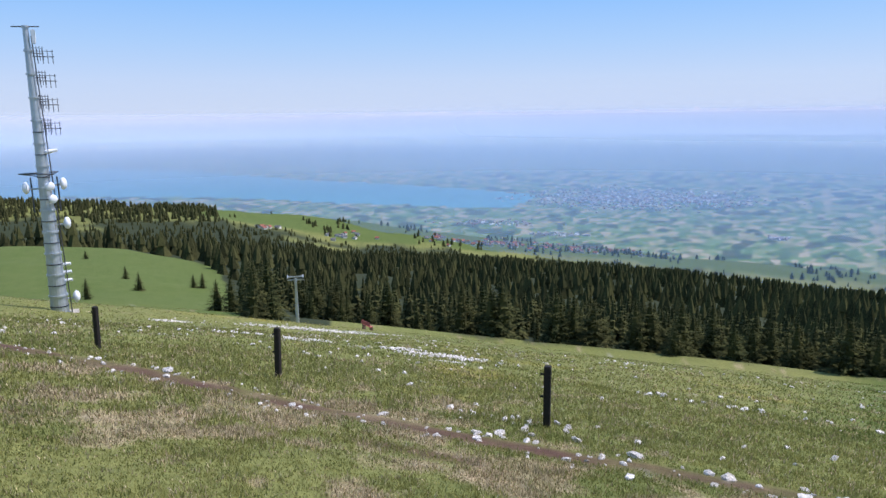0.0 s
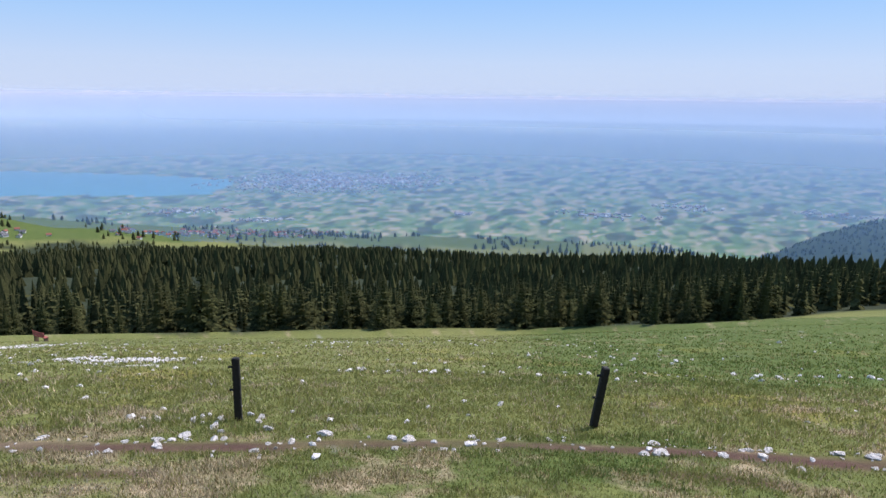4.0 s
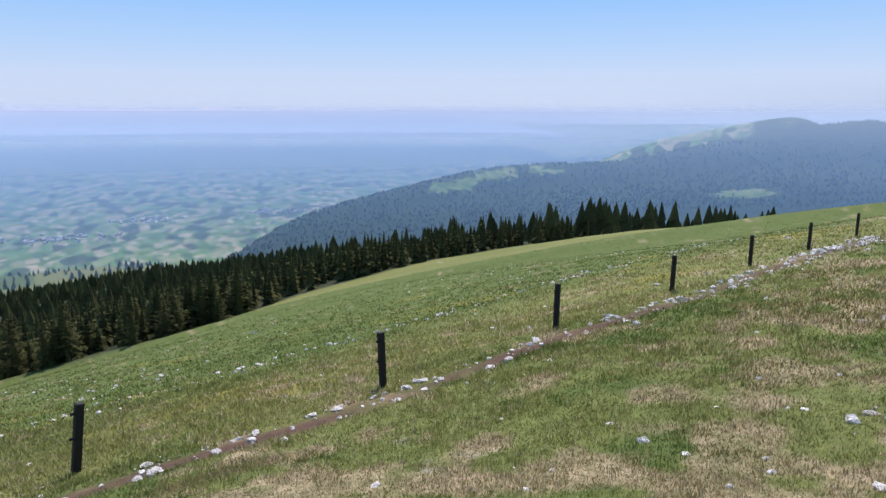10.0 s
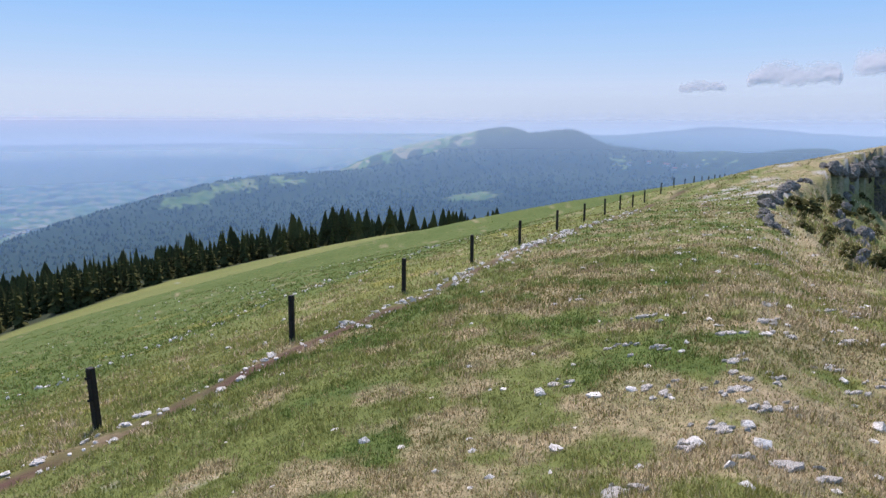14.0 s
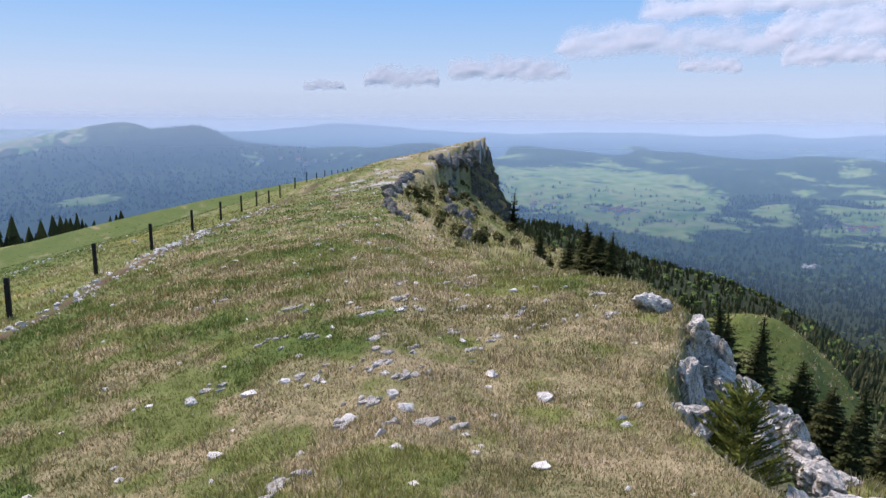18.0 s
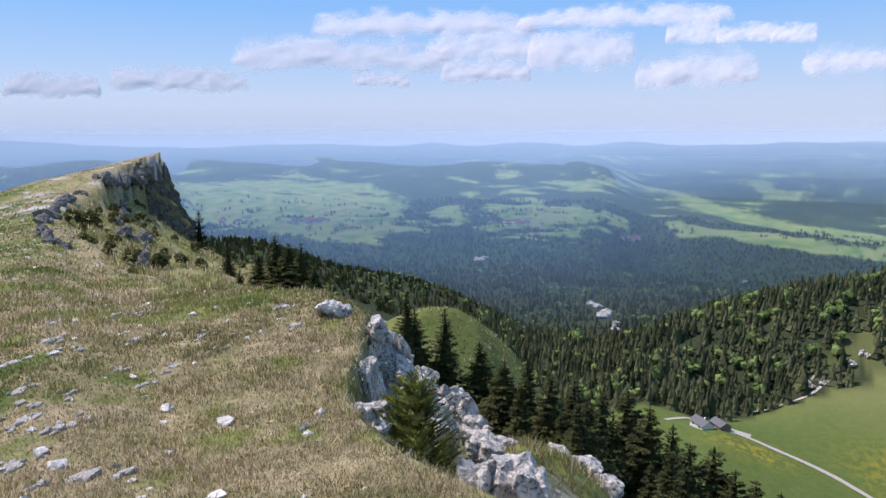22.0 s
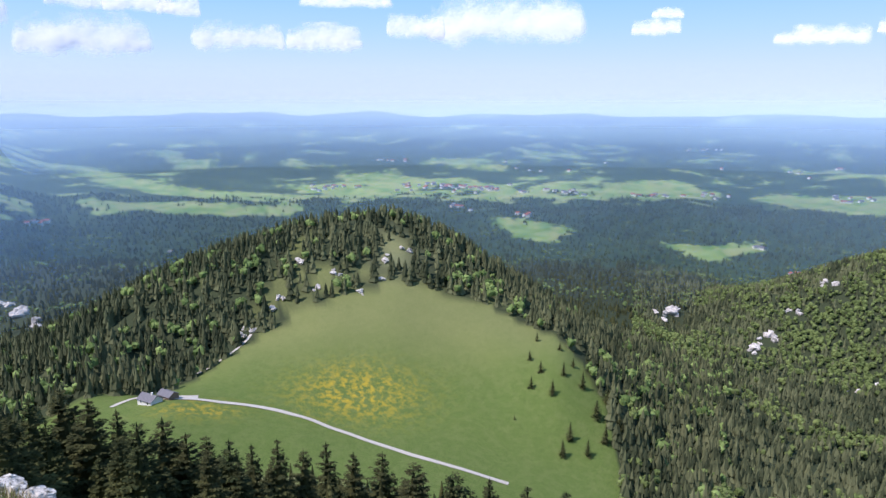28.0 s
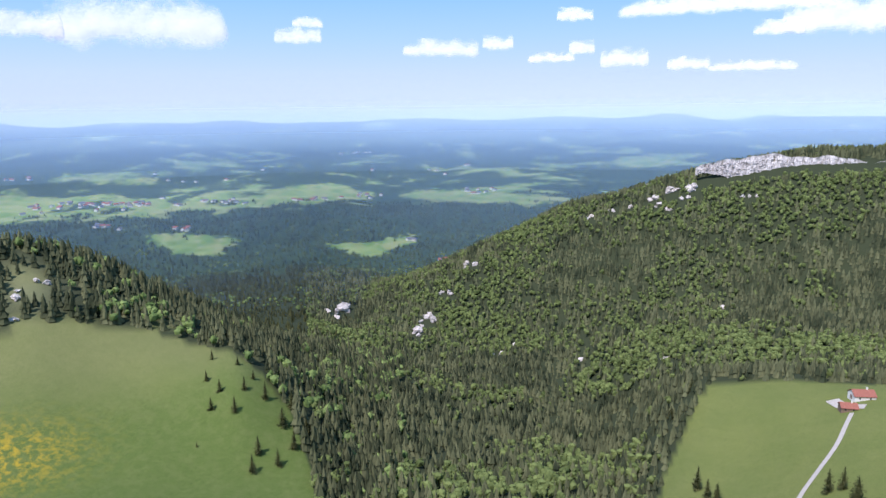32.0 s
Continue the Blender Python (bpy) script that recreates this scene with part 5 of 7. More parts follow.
def crag_mesh(seed, sx, sy, sz, material):
    """A weathered crag at true size: broken faces, deep clefts and a pitted skin."""
    rng = random.Random(500 + seed)
    bm = bmesh.new()
    bmesh.ops.create_cube(bm, size=2)
    bmesh.ops.subdivide_edges(bm, edges=bm.edges, cuts=11, use_grid_fill=True)
    cuts = [(Vector((rng.gauss(0, 1), rng.gauss(0, 1), rng.gauss(0, 0.9))).normalized(), rng.uniform(0.55, 0.95)) for _ in range(16)]
    off = Vector((seed * 7.3, seed * 3.1, 2.0))
    half = Vector((sx, sy, sz)) / 2
    size = (sx * sy * sz) ** (1 / 3)
    for v in bm.verts:
        c = v.co.copy()
        for n, d in cuts:
            over = c.dot(n) - d
            if over > 0:
                c -= n * over
        p = Vector((c.x * half.x, c.y * half.y, c.z * half.z))
        q = p + off
        cleft = max(0.0, 1 - 7 * abs(noise.noise(q * 2.6))) * 0.10 + max(0.0, 1 - 4 * abs(noise.noise(q * 8.0))) * 0.035
        lump = 0.08 * noise.noise(q * 2.5) + 0.06 * noise.noise(q * 7) + 0.045 * noise.noise(q * 16)
        v.co = p + c.normalized() * size * (lump - cleft)
    me = bpy.data.meshes.new("crag")
    bm.to_mesh(me)
    bm.free()
    me.materials.append(material)
    return me


BIG_ROCKS = [block_mesh(20 + k, M_CRAG) for k in range(7)]

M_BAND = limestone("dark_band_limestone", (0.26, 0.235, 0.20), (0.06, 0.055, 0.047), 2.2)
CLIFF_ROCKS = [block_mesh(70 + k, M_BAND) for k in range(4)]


def rock(x, y, size, tall, kind, turn, label="pale limestone rock lying in the grass", group="rocks in the grass", sink=0.3, wide=0.75, big=False, z=None, tilt=0.0):
    ob = new("rock", (BIG_ROCKS if big else ROCKS)[kind % (7 if big else 9)])
    z = ground_at(x, y) if z is None else z
    ob.matrix_basis = pose(x, y, z + tall * (0.5 - sink), tilt, tilt * 0.5, turn) @ Matrix.Diagonal((size, size * wide, tall, 1))
    return tagged(ob, label, "rock", group)


def uv(u, v):
    return S[0] * u + N[0] * v, S[1] * u + N[1] * v


def slab_mesh(seed):
    """A thin broken plate of limestone with a stepped, tilted top."""
    g = random.Random(900 + seed)
    bm = bmesh.new()
    n = g.randint(6, 9)
    ring = []
    for k in range(n):
        a = (k + g.uniform(-0.3, 0.3)) * 6.2832 / n
        d = 0.5 * g.uniform(0.55, 1.05)
        ring.append((math.cos(a) * d, math.sin(a) * d))
    low = [bm.verts.new((x * 1.08, y * 1.08, -0.6)) for x, y in ring]
    mid = [bm.verts.new((x, y, 0.25 + g.uniform(-0.2, 0.15))) for x, y in ring]
    top = [bm.verts.new((x * g.uniform(0.45, 0.8), y * g.uniform(0.45, 0.8), 0.45 + g.uniform(-0.25, 0.15))) for x, y in ring]
    for k in range(n):
        q = (k + 1) % n
        bm.faces.new((low[k], low[q], mid[q], mid[k]))
        bm.faces.new((mid[k], mid[q], top[q], top[k]))
    c = bm.verts.new((g.uniform(-0.1, 0.1), g.uniform(-0.1, 0.1), 0.42))
    for k in range(n):
        bm.faces.new((top[k], top[(k + 1) % n], c))
    me = bpy.data.meshes.new("slab")
    bm.to_mesh(me)
    bm.free()
    me.materials.append(M_SLAB)
    return me


M_SLAB = limestone("turf_limestone", (0.80, 0.715, 0.62), (0.50, 0.43, 0.355), 7.0, spots=0.35)
SLABS = [slab_mesh(k) for k in range(10)]


def slab(x, y, size, wide, tall, turn, tilt):
    ob = new("slab", SLABS[G.randint(10)])
    ob.matrix_basis = pose(x, y, ground_at(x, y) + 0.012, tilt, tilt * 0.6, turn) @ Matrix.Diagonal((size, size * wide, tall, 1))
    tagged(ob, "flat limestone slab showing through dry turf", "rock", "slabs in the turf")


def turf_spot(az, el):
    """Where the sight line from the lawn's viewpoint meets the turf."""
    rr = np.geomspace(2.5, 80, 900)
    x, y = -0.304 + rr * math.sin(radians(az)), -0.243 + rr * math.cos(radians(az))
    gap = height(x, y) - (1.603 + rr * math.tan(radians(el)))
    k = int(np.argmax(gap >= 0))
    return float(x[k]), float(y[k]), rr[k]


# slabs showing through the summit turf: bearing and angle of each nest
NESTS = ((213.1, -21.5), (219.0, -17.9), (221.6, -17.7), (226.5, -16.2), (229.4, -13.7), (229.2, -14.9), (230.9, -15.6), (233.8, -13.5), (235.5, -13.6), (227.4, -18.2), (228.7, -19.4), (227.7, -20.3), (230.9, -18.9), (230.9, -21.2), (227.1, -23.4), (235.9, -19.1), (238.1, -18.0), (240.8, -17.2), (240.1, -15.9), (235.1, -15.6), (233.9, -17.7), (234.8, -25.4), (232.2, -25.1), (218.5, -29.4), (222.2, -21.4), (220.3, -15.5), (214.2, -14.6), (246.6, -14.0), (247.6, -15.6), (237.7, -12.4), (228.7, -10.6), (224.4, -8.7), (223.0, -10.2), (220.8, -21.0), (224.0, -24.9), (226.4, -23.4), (229.9, -21.3), (231.3, -25.1))
for rank, (az, el) in enumerate(NESTS):
    x, y, r = turf_spot(az, el)
    for k in range(5 + rank % 3):
        s = G.uniform(0.06, 0.15) * (1.8 if k == 0 else 1) * (0.75 + 0.03 * r)
        slab(x + G.normal(0, 0.20) * (k > 0), y + G.normal(0, 0.10) * (k > 0), s * 1.35, G.uniform(0.28, 0.6), G.uniform(0.022, 0.05) * (0.7 + 0.03 * r), G.normal(2, 18), G.uniform(-8, 8))
# stones along the trail
for k in range(150):
    u = G.uniform(-11, 34)
    v = trail_line(u) + G.choice((-0.42, 0.45, 0.5)) + G.normal(0, 0.13)
    x, y = uv(u, v)
    s = abs(G.normal(0.10, 0.07)) + 0.06 + 0.003 * max(u, 0)
    rock(x, y, s, s * 0.34, G.randint(9), G.uniform(0, 360), "white limestone stone beside the trodden trail", "stones along the trail", 0.22, G.uniform(0.5, 0.9))
for k in range(26):
    x, y = 10.0 + G.normal(0, 0.5), -5.75 + G.normal(0, 0.4)
    s = G.uniform(0.07, 0.19)
    rock(x, y, s, s * 0.6, G.randint(9), G.uniform(0, 360), "white limestone stone heaped beside a post", "stones along the trail", 0.2)


def rubble(name, label, pts, sizes, seed):
    """Many loose stones in one object."""
    rng = random.Random(seed)
    temps = []
    for k in range(5):
        me = rock_mesh(60 + k, 1)
        co = np.array([v.co[:] for v in me.vertices])
        tri = np.array([p.vertices[:] for p in me.polygons])
        temps.append((co, tri))
        bpy.data.meshes.remove(me)
    VV, FF, base = [], [], 0
    for (x, y, z), s in zip(pts, sizes):
        co, tri = temps[rng.randrange(5)]
        a = rng.random() * 6.28
        c, d = math.cos(a) * s, math.sin(a) * s
        VV.append(np.stack([co[:, 0] * c - co[:, 1] * d * 0.7 + x, co[:, 0] * d + co[:, 1] * c * 0.7 + y, co[:, 2] * s * 0.6 + z + 0.1 * s], -1))
        FF.append(tri + base)
        base += len(co)
    me = mesh_from(name, np.concatenate(VV), np.concatenate(FF), smooth=False)
    me.materials.append(M_LIME)
    return tagged(new(name, me), label, "stones", kind="stuff")


def field_stones():
    g = np.random.RandomState(77)
    u, v = g.uniform(-45, 75, 2600), g.uniform(10.5, 60, 2600)
    x, y = S[0] * u + N[0] * v, S[1] * u + N[1] * v
    keep = g.uniform(size=2600) < np.clip(0.32 + 1.2 * rough(x, y, 7, 3, 41), 0.03, 1) * (0.35 + 0.65 * (u < 12))
    x, y = x[keep], y[keep]
    band = np.arange(240)
    ub, vb = g.uniform(-4, 60, 240), 22 + g.normal(0, 0.7, 240)
    xb, yb = S[0] * ub + N[0] * (vb + 0.04 * ub), S[1] * ub + N[1] * (vb + 0.04 * ub)
    x, y = np.concatenate([x, xb]), np.concatenate([y, yb])
    s = np.abs(g.normal(0.13, 0.08, len(x))) + 0.06
    rubble("field_stones", "small white stones strewn over the meadow", np.stack([x, y, height(x, y)], -1), s, 5)
    az, r = [], []
    for a, e, sa, sd, n in ((100.3, -17.1, 2.6, 1.6, 420), (103.5, -17.6, 2.0, 1.2, 160), (106.3, -17.9, 1.6, 0.8, 120), (112.8, -19.85, 1.9, 0.8, 300), (108.8, -19.2, 1.2, 0.6, 100), (90.6, -15.6, 0.9, 0.9, 110), (95.5, -17.0, 2.0, 0.7, 60)):
        d = math.hypot(*spot(a, e, 15)[:2])
        az += list(g.normal(a, sa, n))
        r += list(g.normal(d, sd, n))
    x, y = np.array(r) * np.sin(np.radians(az)), np.array(r) * np.cos(np.radians(az))
    rubble("rubble_heap", "heaps of white limestone rubble on the meadow", np.stack([x, y, height(x, y)], -1), g.uniform(0.07, 0.32, len(x)), 6)
    u, v = g.uniform(-20, 45, 420), g.normal(0, 0.4, 420)
    v = trail_line(u) + v
    x, y = S[0] * u + N[0] * v, S[1] * u + N[1] * v
    rubble("trail_gravel", "small stones on the trodden trail", np.stack([x, y, height(x, y)], -1), np.abs(g.normal(0.06, 0.06, 420)) + 0.03 + 0.004 * np.maximum(u - 8, 0), 7)
    u, v = g.uniform(3, 60, 1500), g.normal(-0.2, 2.6, 1500)
    ok = v > rim(u) + 0.2
    x, y = S[0] * u[ok] + N[0] * v[ok], S[1] * u[ok] + N[1] * v[ok]
    rubble("turf_stones", "small flat stones in the dry turf", np.stack([x, y, height(x, y) - 0.02], -1), np.abs(g.normal(0.06, 0.07, len(x))) + 0.03, 8)


field_stones()
# boulders and crags at the rim: place, height of the top, length, height, kind, turn
TOWER = ((-10.65, -3.09, -1.2, 0.36, 0.5, 1, 20), (-10.69, -3.1, -1.5, 0.62, 1.35, 2, 10), (-11.01, -2.75, -1.62, 0.44, 1.2, 3, 30), (-10.43, -3.3, -1.72, 0.46, 0.6, 4, 60), (-10.79, -2.95, -2.0, 1.0, 1.2, 5, 5), (-10.34, -2.95, -2.35, 0.75, 0.9, 6, 30), (-10.6, -2.7, -1.95, 0.55, 0.9, 0, 45))
BOULDERS = ((-11.01, -3.89, -1.1, 0.62, 0.36, 0, 20), (-7.42, -2.62, -1.4, 0.7, 0.4, 5, 40), (-7.45, -2.33, -1.6, 0.5, 0.45, 6, 150), (-7.64, -2.2, -1.72, 0.42, 0.8, 0, 90), (-7.7, -2.52, -1.55, 0.5, 0.9, 2, 30), (-7.57, -2.1, -2.2, 0.5, 0.9, 3, 15), (-8.31, -1.03, -1.96, 0.46, 0.5, 1, 20), (-6.94, -1.13, -2.07, 0.75, 1.0, 2, 60), (-7.63, -0.66, -2.01, 0.55, 0.5, 3, 110), (-7.55, -0.39, -2.01, 0.42, 0.6, 4, 15), (-7.22, -0.22, -2.23, 0.5, 0.9, 5, 80), (-6.66, -0.68, -2.1, 0.9, 0.9, 6, 50), (-6.8, -0.27, -2.15, 0.6, 0.9, 2, 130), (-7.62, -1.4, -2.21, 0.45, 0.8, 0, 140), (-7.45, -0.95, -2.05, 0.5, 0.7, 4, 35))
LEDGE = ((-11.7, -2.55, -2.47, 0.65, 0.8, 3, 30), (-11.36, -2.0, -2.56, 0.55, 1.0, 2, 75), (-10.97, -1.62, -2.62, 0.45, 1.0, 4, 75), (-11.21, -2.67, -2.51, 0.5, 0.8, 5, 140), (-10.43, -1.99, -2.67, 0.6, 1.0, 6, 20), (-10.36, -1.37, -2.63, 0.45, 0.9, 1, 50), (-9.44, -0.11, -2.75, 0.34, 0.2, 3, 70), (-9.52, 0.25, -2.84, 0.42, 0.25, 5, 70), (-9.23, 0.57, -2.96, 0.36, 0.3, 6, 25), (-8.77, 0.81, -3.16, 0.4, 1.1, 2, 15), (-8.33, 0.64, -3.12, 0.42, 1.0, 0, 45))
for rank, (x, y, top, s, t, kind, turn) in enumerate(TOWER + BOULDERS + LEDGE):
    ob = new("crag", crag_mesh(rank, s * 1.35, s * 1.2, t * 1.1, M_CRAG))
    ob.matrix_basis = pose(x, y, top - t * 0.5, 0, 0, turn)
    tagged(ob, "rough grey and white limestone crag at the cliff edge", "rock", "crags at the rim")
for k in range(7):
    u, w = 4.2 + 4.6 * k / 7 + G.uniform(-0.2, 0.2), G.uniform(-0.05, 0.3)
    v = float(rim(np.array(u)))
    x, y = uv(u, v - w)
    top = ground_at(*uv(u, v + 0.3)) - G.uniform(0.06, 0.45)
    t = G.uniform(0.7, 1.3)
    rock(x, y, G.uniform(0.45, 0.8), t, G.randint(7), G.uniform(0, 360), "grey limestone block broken from the lawn edge", "blocks under the rim", 0.5, G.uniform(0.6, 0.9), True, z=top - t * 0.5)
for k in range(34):
    u, w = G.uniform(1.5, 14), abs(G.normal(0, 1.5)) + 0.6
    x, y = uv(u, float(rim(np.array(u))) - w)
    s = G.uniform(0.2, 0.5)
    rock(x, y, s, s * G.uniform(0.5, 0.9), G.randint(7), G.uniform(0, 360), "grey limestone block broken from the lawn edge", "blocks under the rim", 0.35, G.uniform(0.6, 0.9), True)
for x, y, s in CLEAR:
    for k in range(3):
        w = s * G.uniform(0.6, 1.1)
        px, py = x + G.normal(0, 0.5 * s), y + G.normal(0, 0.4 * s)
        ob = rock(px, py, w * 1.2, w * G.uniform(0.6, 1.2), k, G.uniform(0, 360), "pale limestone outcrop among the trees", "outcrops among the trees", 0.36, G.uniform(0.5, 0.8), True)
        ob.name = "outcrop"
        ob.data = OUTCROPS[G.randint(5)]


def cliff(name, label, material, pts, drop, seed, jag, rows=46, lean=0.12):
    """A rock wall hung along a line of points, with ribs and ledges."""
    n = len(pts)
    V = []
    for j in range(rows):
        t = j / (rows - 1)
        for i, p in enumerate(pts):
            a, b = pts[max(i - 1, 0)], pts[min(i + 1, n - 1)]
            out = Vector((a.y - b.y, b.x - a.x, 0)).normalized()
            d = drop(i / (n - 1)) * t
            q = Vector((p.x * 0.12 + seed, p.y * 0.12, (p.z - d) * 0.05)) / jag
            k = noise.noise(q * 3) * 1.1 + noise.noise(q * 9) * 0.9 + 0.6 * noise.noise(q * 22) + 0.3 * noise.noise(q * 50)
            ledge = math.floor((d / jag + 1.6 * noise.noise(q * 3)) / 1.5) * 0.30
            rib = 1.3 * noise.noise(Vector((p.x * 0.16 + seed, p.y * 0.16, d * 0.03)) * (2.0 / jag))
            push = jag * (k + ledge + rib) * min(1, 6 * t) + lean * d
            V.append(p + out * push + Vector((0, 0, -d + 0.25 * jag * noise.noise(q * 15) * min(1, 5 * t))))
    F = [(j * n + i, j * n + i + 1, (j + 1) * n + i + 1, (j + 1) * n + i) for j in range(rows - 1) for i in range(n - 1)]
    me = mesh_from(name, [v[:] for v in V], F, smooth=False)
    me.materials.append(material)
    return tagged(new(name, me), label, "cliff")


def rim_points(u0, u1, n, lift=0.1, inset=0.15):
    out = []
    for k in range(n):
        u = u0 + (u1 - u0) * k / (n - 1)
        x, y = uv(u, float(rim(np.array(u))) + inset)
        out.append(Vector((x, y, ground_at(x, y) + lift)))
    return out


cliff("cliff", "weathered limestone cliff under the grassy ridge, darkened for its shade", M_SHADY_CLIFF, rim_points(124, 82, 190), lambda t: float(np.interp(t, (0, 0.25, 0.6, 0.85, 1), (24, 30, 27, 15, 4))), 3.0, 1.7, 70, 0.14)
# broken rock bands across the grassy shoulder: lines of bearing and angle
for line in (((231.4, -4.2), (229.2, -5.4), (228.5, -7.1), (229.9, -8.0)), ((232.3, -3.3), (234.3, -3.6), (235.6, -3.0)), ((234.0, -4.5), (233.5, -7.3), (235.5, -7.8), (234.8, -10.6))):
    for k in range(13):
        t = k / 12 * (len(line) - 1)
        q = min(int(t), len(line) - 2)
        az, el = (line[q][n] + (line[q + 1][n] - line[q][n]) * (t - q) + G.normal(0, 0.12) for n in (0, 1))
        x, y, z = spot(az, el, 30)
        s = G.uniform(0.7, 1.7) * (x * x + y * y) ** 0.5 / 75
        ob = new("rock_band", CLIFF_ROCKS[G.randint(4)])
        ob.matrix_basis = pose(x, y, z + 0.05 * s, 0, 0, G.normal(40, 30)) @ Matrix.Diagonal((s * 1.4, s * 0.8, s * 0.9, 1))
        tagged(ob, "dark weathered rock band below the grassy ridge", "rock", "rock bands under the ridge")
wall = []
for k in range(170):
    az = 354.2 + 12.6 * k / 169
    el = float(np.interp(az, (354.2, 356.8, 359.2, 363, 366.8), (-4.75, -3.95, -3.65, -3.7, -3.95))) + 0.10 * math.sin(k / 9.0) + 0.06 * math.sin(k / 3.7) + 0.05 * noise.noise((k * 0.7, 0, 0))
    x, y = bearing(az, 1172)
    wall.append(Vector((x, y, EYE + 1172 * math.tan(radians(el)))))
cliff("pale_cliff", "pale fluted limestone cliff above the forest", M_WHITE_CLIFF, wall[::-1], lambda t: float(np.interp(t, (0, 0.07, 0.2, 0.38, 0.5, 0.72, 1), (16, 24, 32, 45, 52, 36, 12))) + 3 * math.sin(t * 19), 9.0, 2.3, 40, 0.06)

# ---- fence ----


def fence_post(u, v, lean_a=0.0, lean_b=0.0, h=1.1):
    x, y = uv(u, v)
    root = tagged(new("fence_post"), "black tarred timber fence post in the grass", "fence post", "posts of the meadow fence")
    part("post", box(0.115, 0.115, h + 0.3, -0.3, 0.012), M_POST, root)
    part("insulator", rod((0.05, 0, h * 0.86), (0.12, 0, h * 0.86), 0.018, 0.024, 8), M_RUBBER, root)
    part("insulator", rod((0.05, 0, h * 0.5), (0.12, 0, h * 0.5), 0.018, 0.024, 8), M_RUBBER, root)
    root.matrix_basis = pose(x, y, ground_at(x, y), lean_a, lean_b, 49)
    return root


for u, v, la, lb in ((-15.0, 11.0, 0, -2), (-9.45, 11.1, 0, -2), (-3.4, 10.75, 1, 0), (2.5, 10.95, -3, -7), (7.6, 10.0, 0, 2), (12.9, 10.05, 0, -2), (18.3, 10.0, -1, 0), (23.7, 10.05, 0, 0), (28.4, 9.8, 0, 0), (34.8, 10, 0, 0), (40.5, 10, 0, 1), (46, 10, 1, 0), (51, 10, 0, 0), (56, 10, 0, 0), (61.5, 10, 0, 2)):
    fence_post(u, v, la, lb)
for k in range(14):
    fence_post(68 + 7.4 * k, 9.6 - 0.25 * k, G.uniform(-2, 2), G.uniform(-2, 2))

# ---- mast ----


def yagi(parent, z, turn, reach=1.5):
    c, s = math.cos(turn), math.sin(turn)
    arm = part("antenna", rod((0, 0, z), (c * reach, s * reach, z), 0.035), M_DARK_STEEL, parent, "dark dipole antenna on an arm")
    for k in range(4):
        t = 0.35 + 0.2 * k
        part("dipole", rod((c * reach * t, s * reach * t, z - 0.55), (c * reach * t, s * reach * t, z + 0.55), 0.025, seg=6), M_DARK_STEEL, arm)
    part("dipole", rod((c * 0.2, s * 0.2, z + 0.42), (c * reach, s * reach, z + 0.42), 0.02, seg=6), M_DARK_STEEL, arm)


def dish(parent, z, turn, radius, out):
    c, s = math.cos(turn), math.sin(turn)
    bm = bmesh.new()
    bmesh.ops.create_uvsphere(bm, u_segments=20, v_segments=12, radius=radius)
    bmesh.ops.scale(bm, vec=(0.55, 1, 1), verts=bm.verts)
    bmesh.ops.transform(bm, matrix=Matrix.Translation((c * out, s * out, z)) @ Matrix.Rotation(turn, 4, "Z"), verts=bm.verts)
    d = part("dish", bm, M_DISH, parent, "white radome of a microwave dish")
    part("bracket", rod((0, 0, z - 0.1), (c * out, s * out, z - 0.1), 0.07), M_STEEL, d)


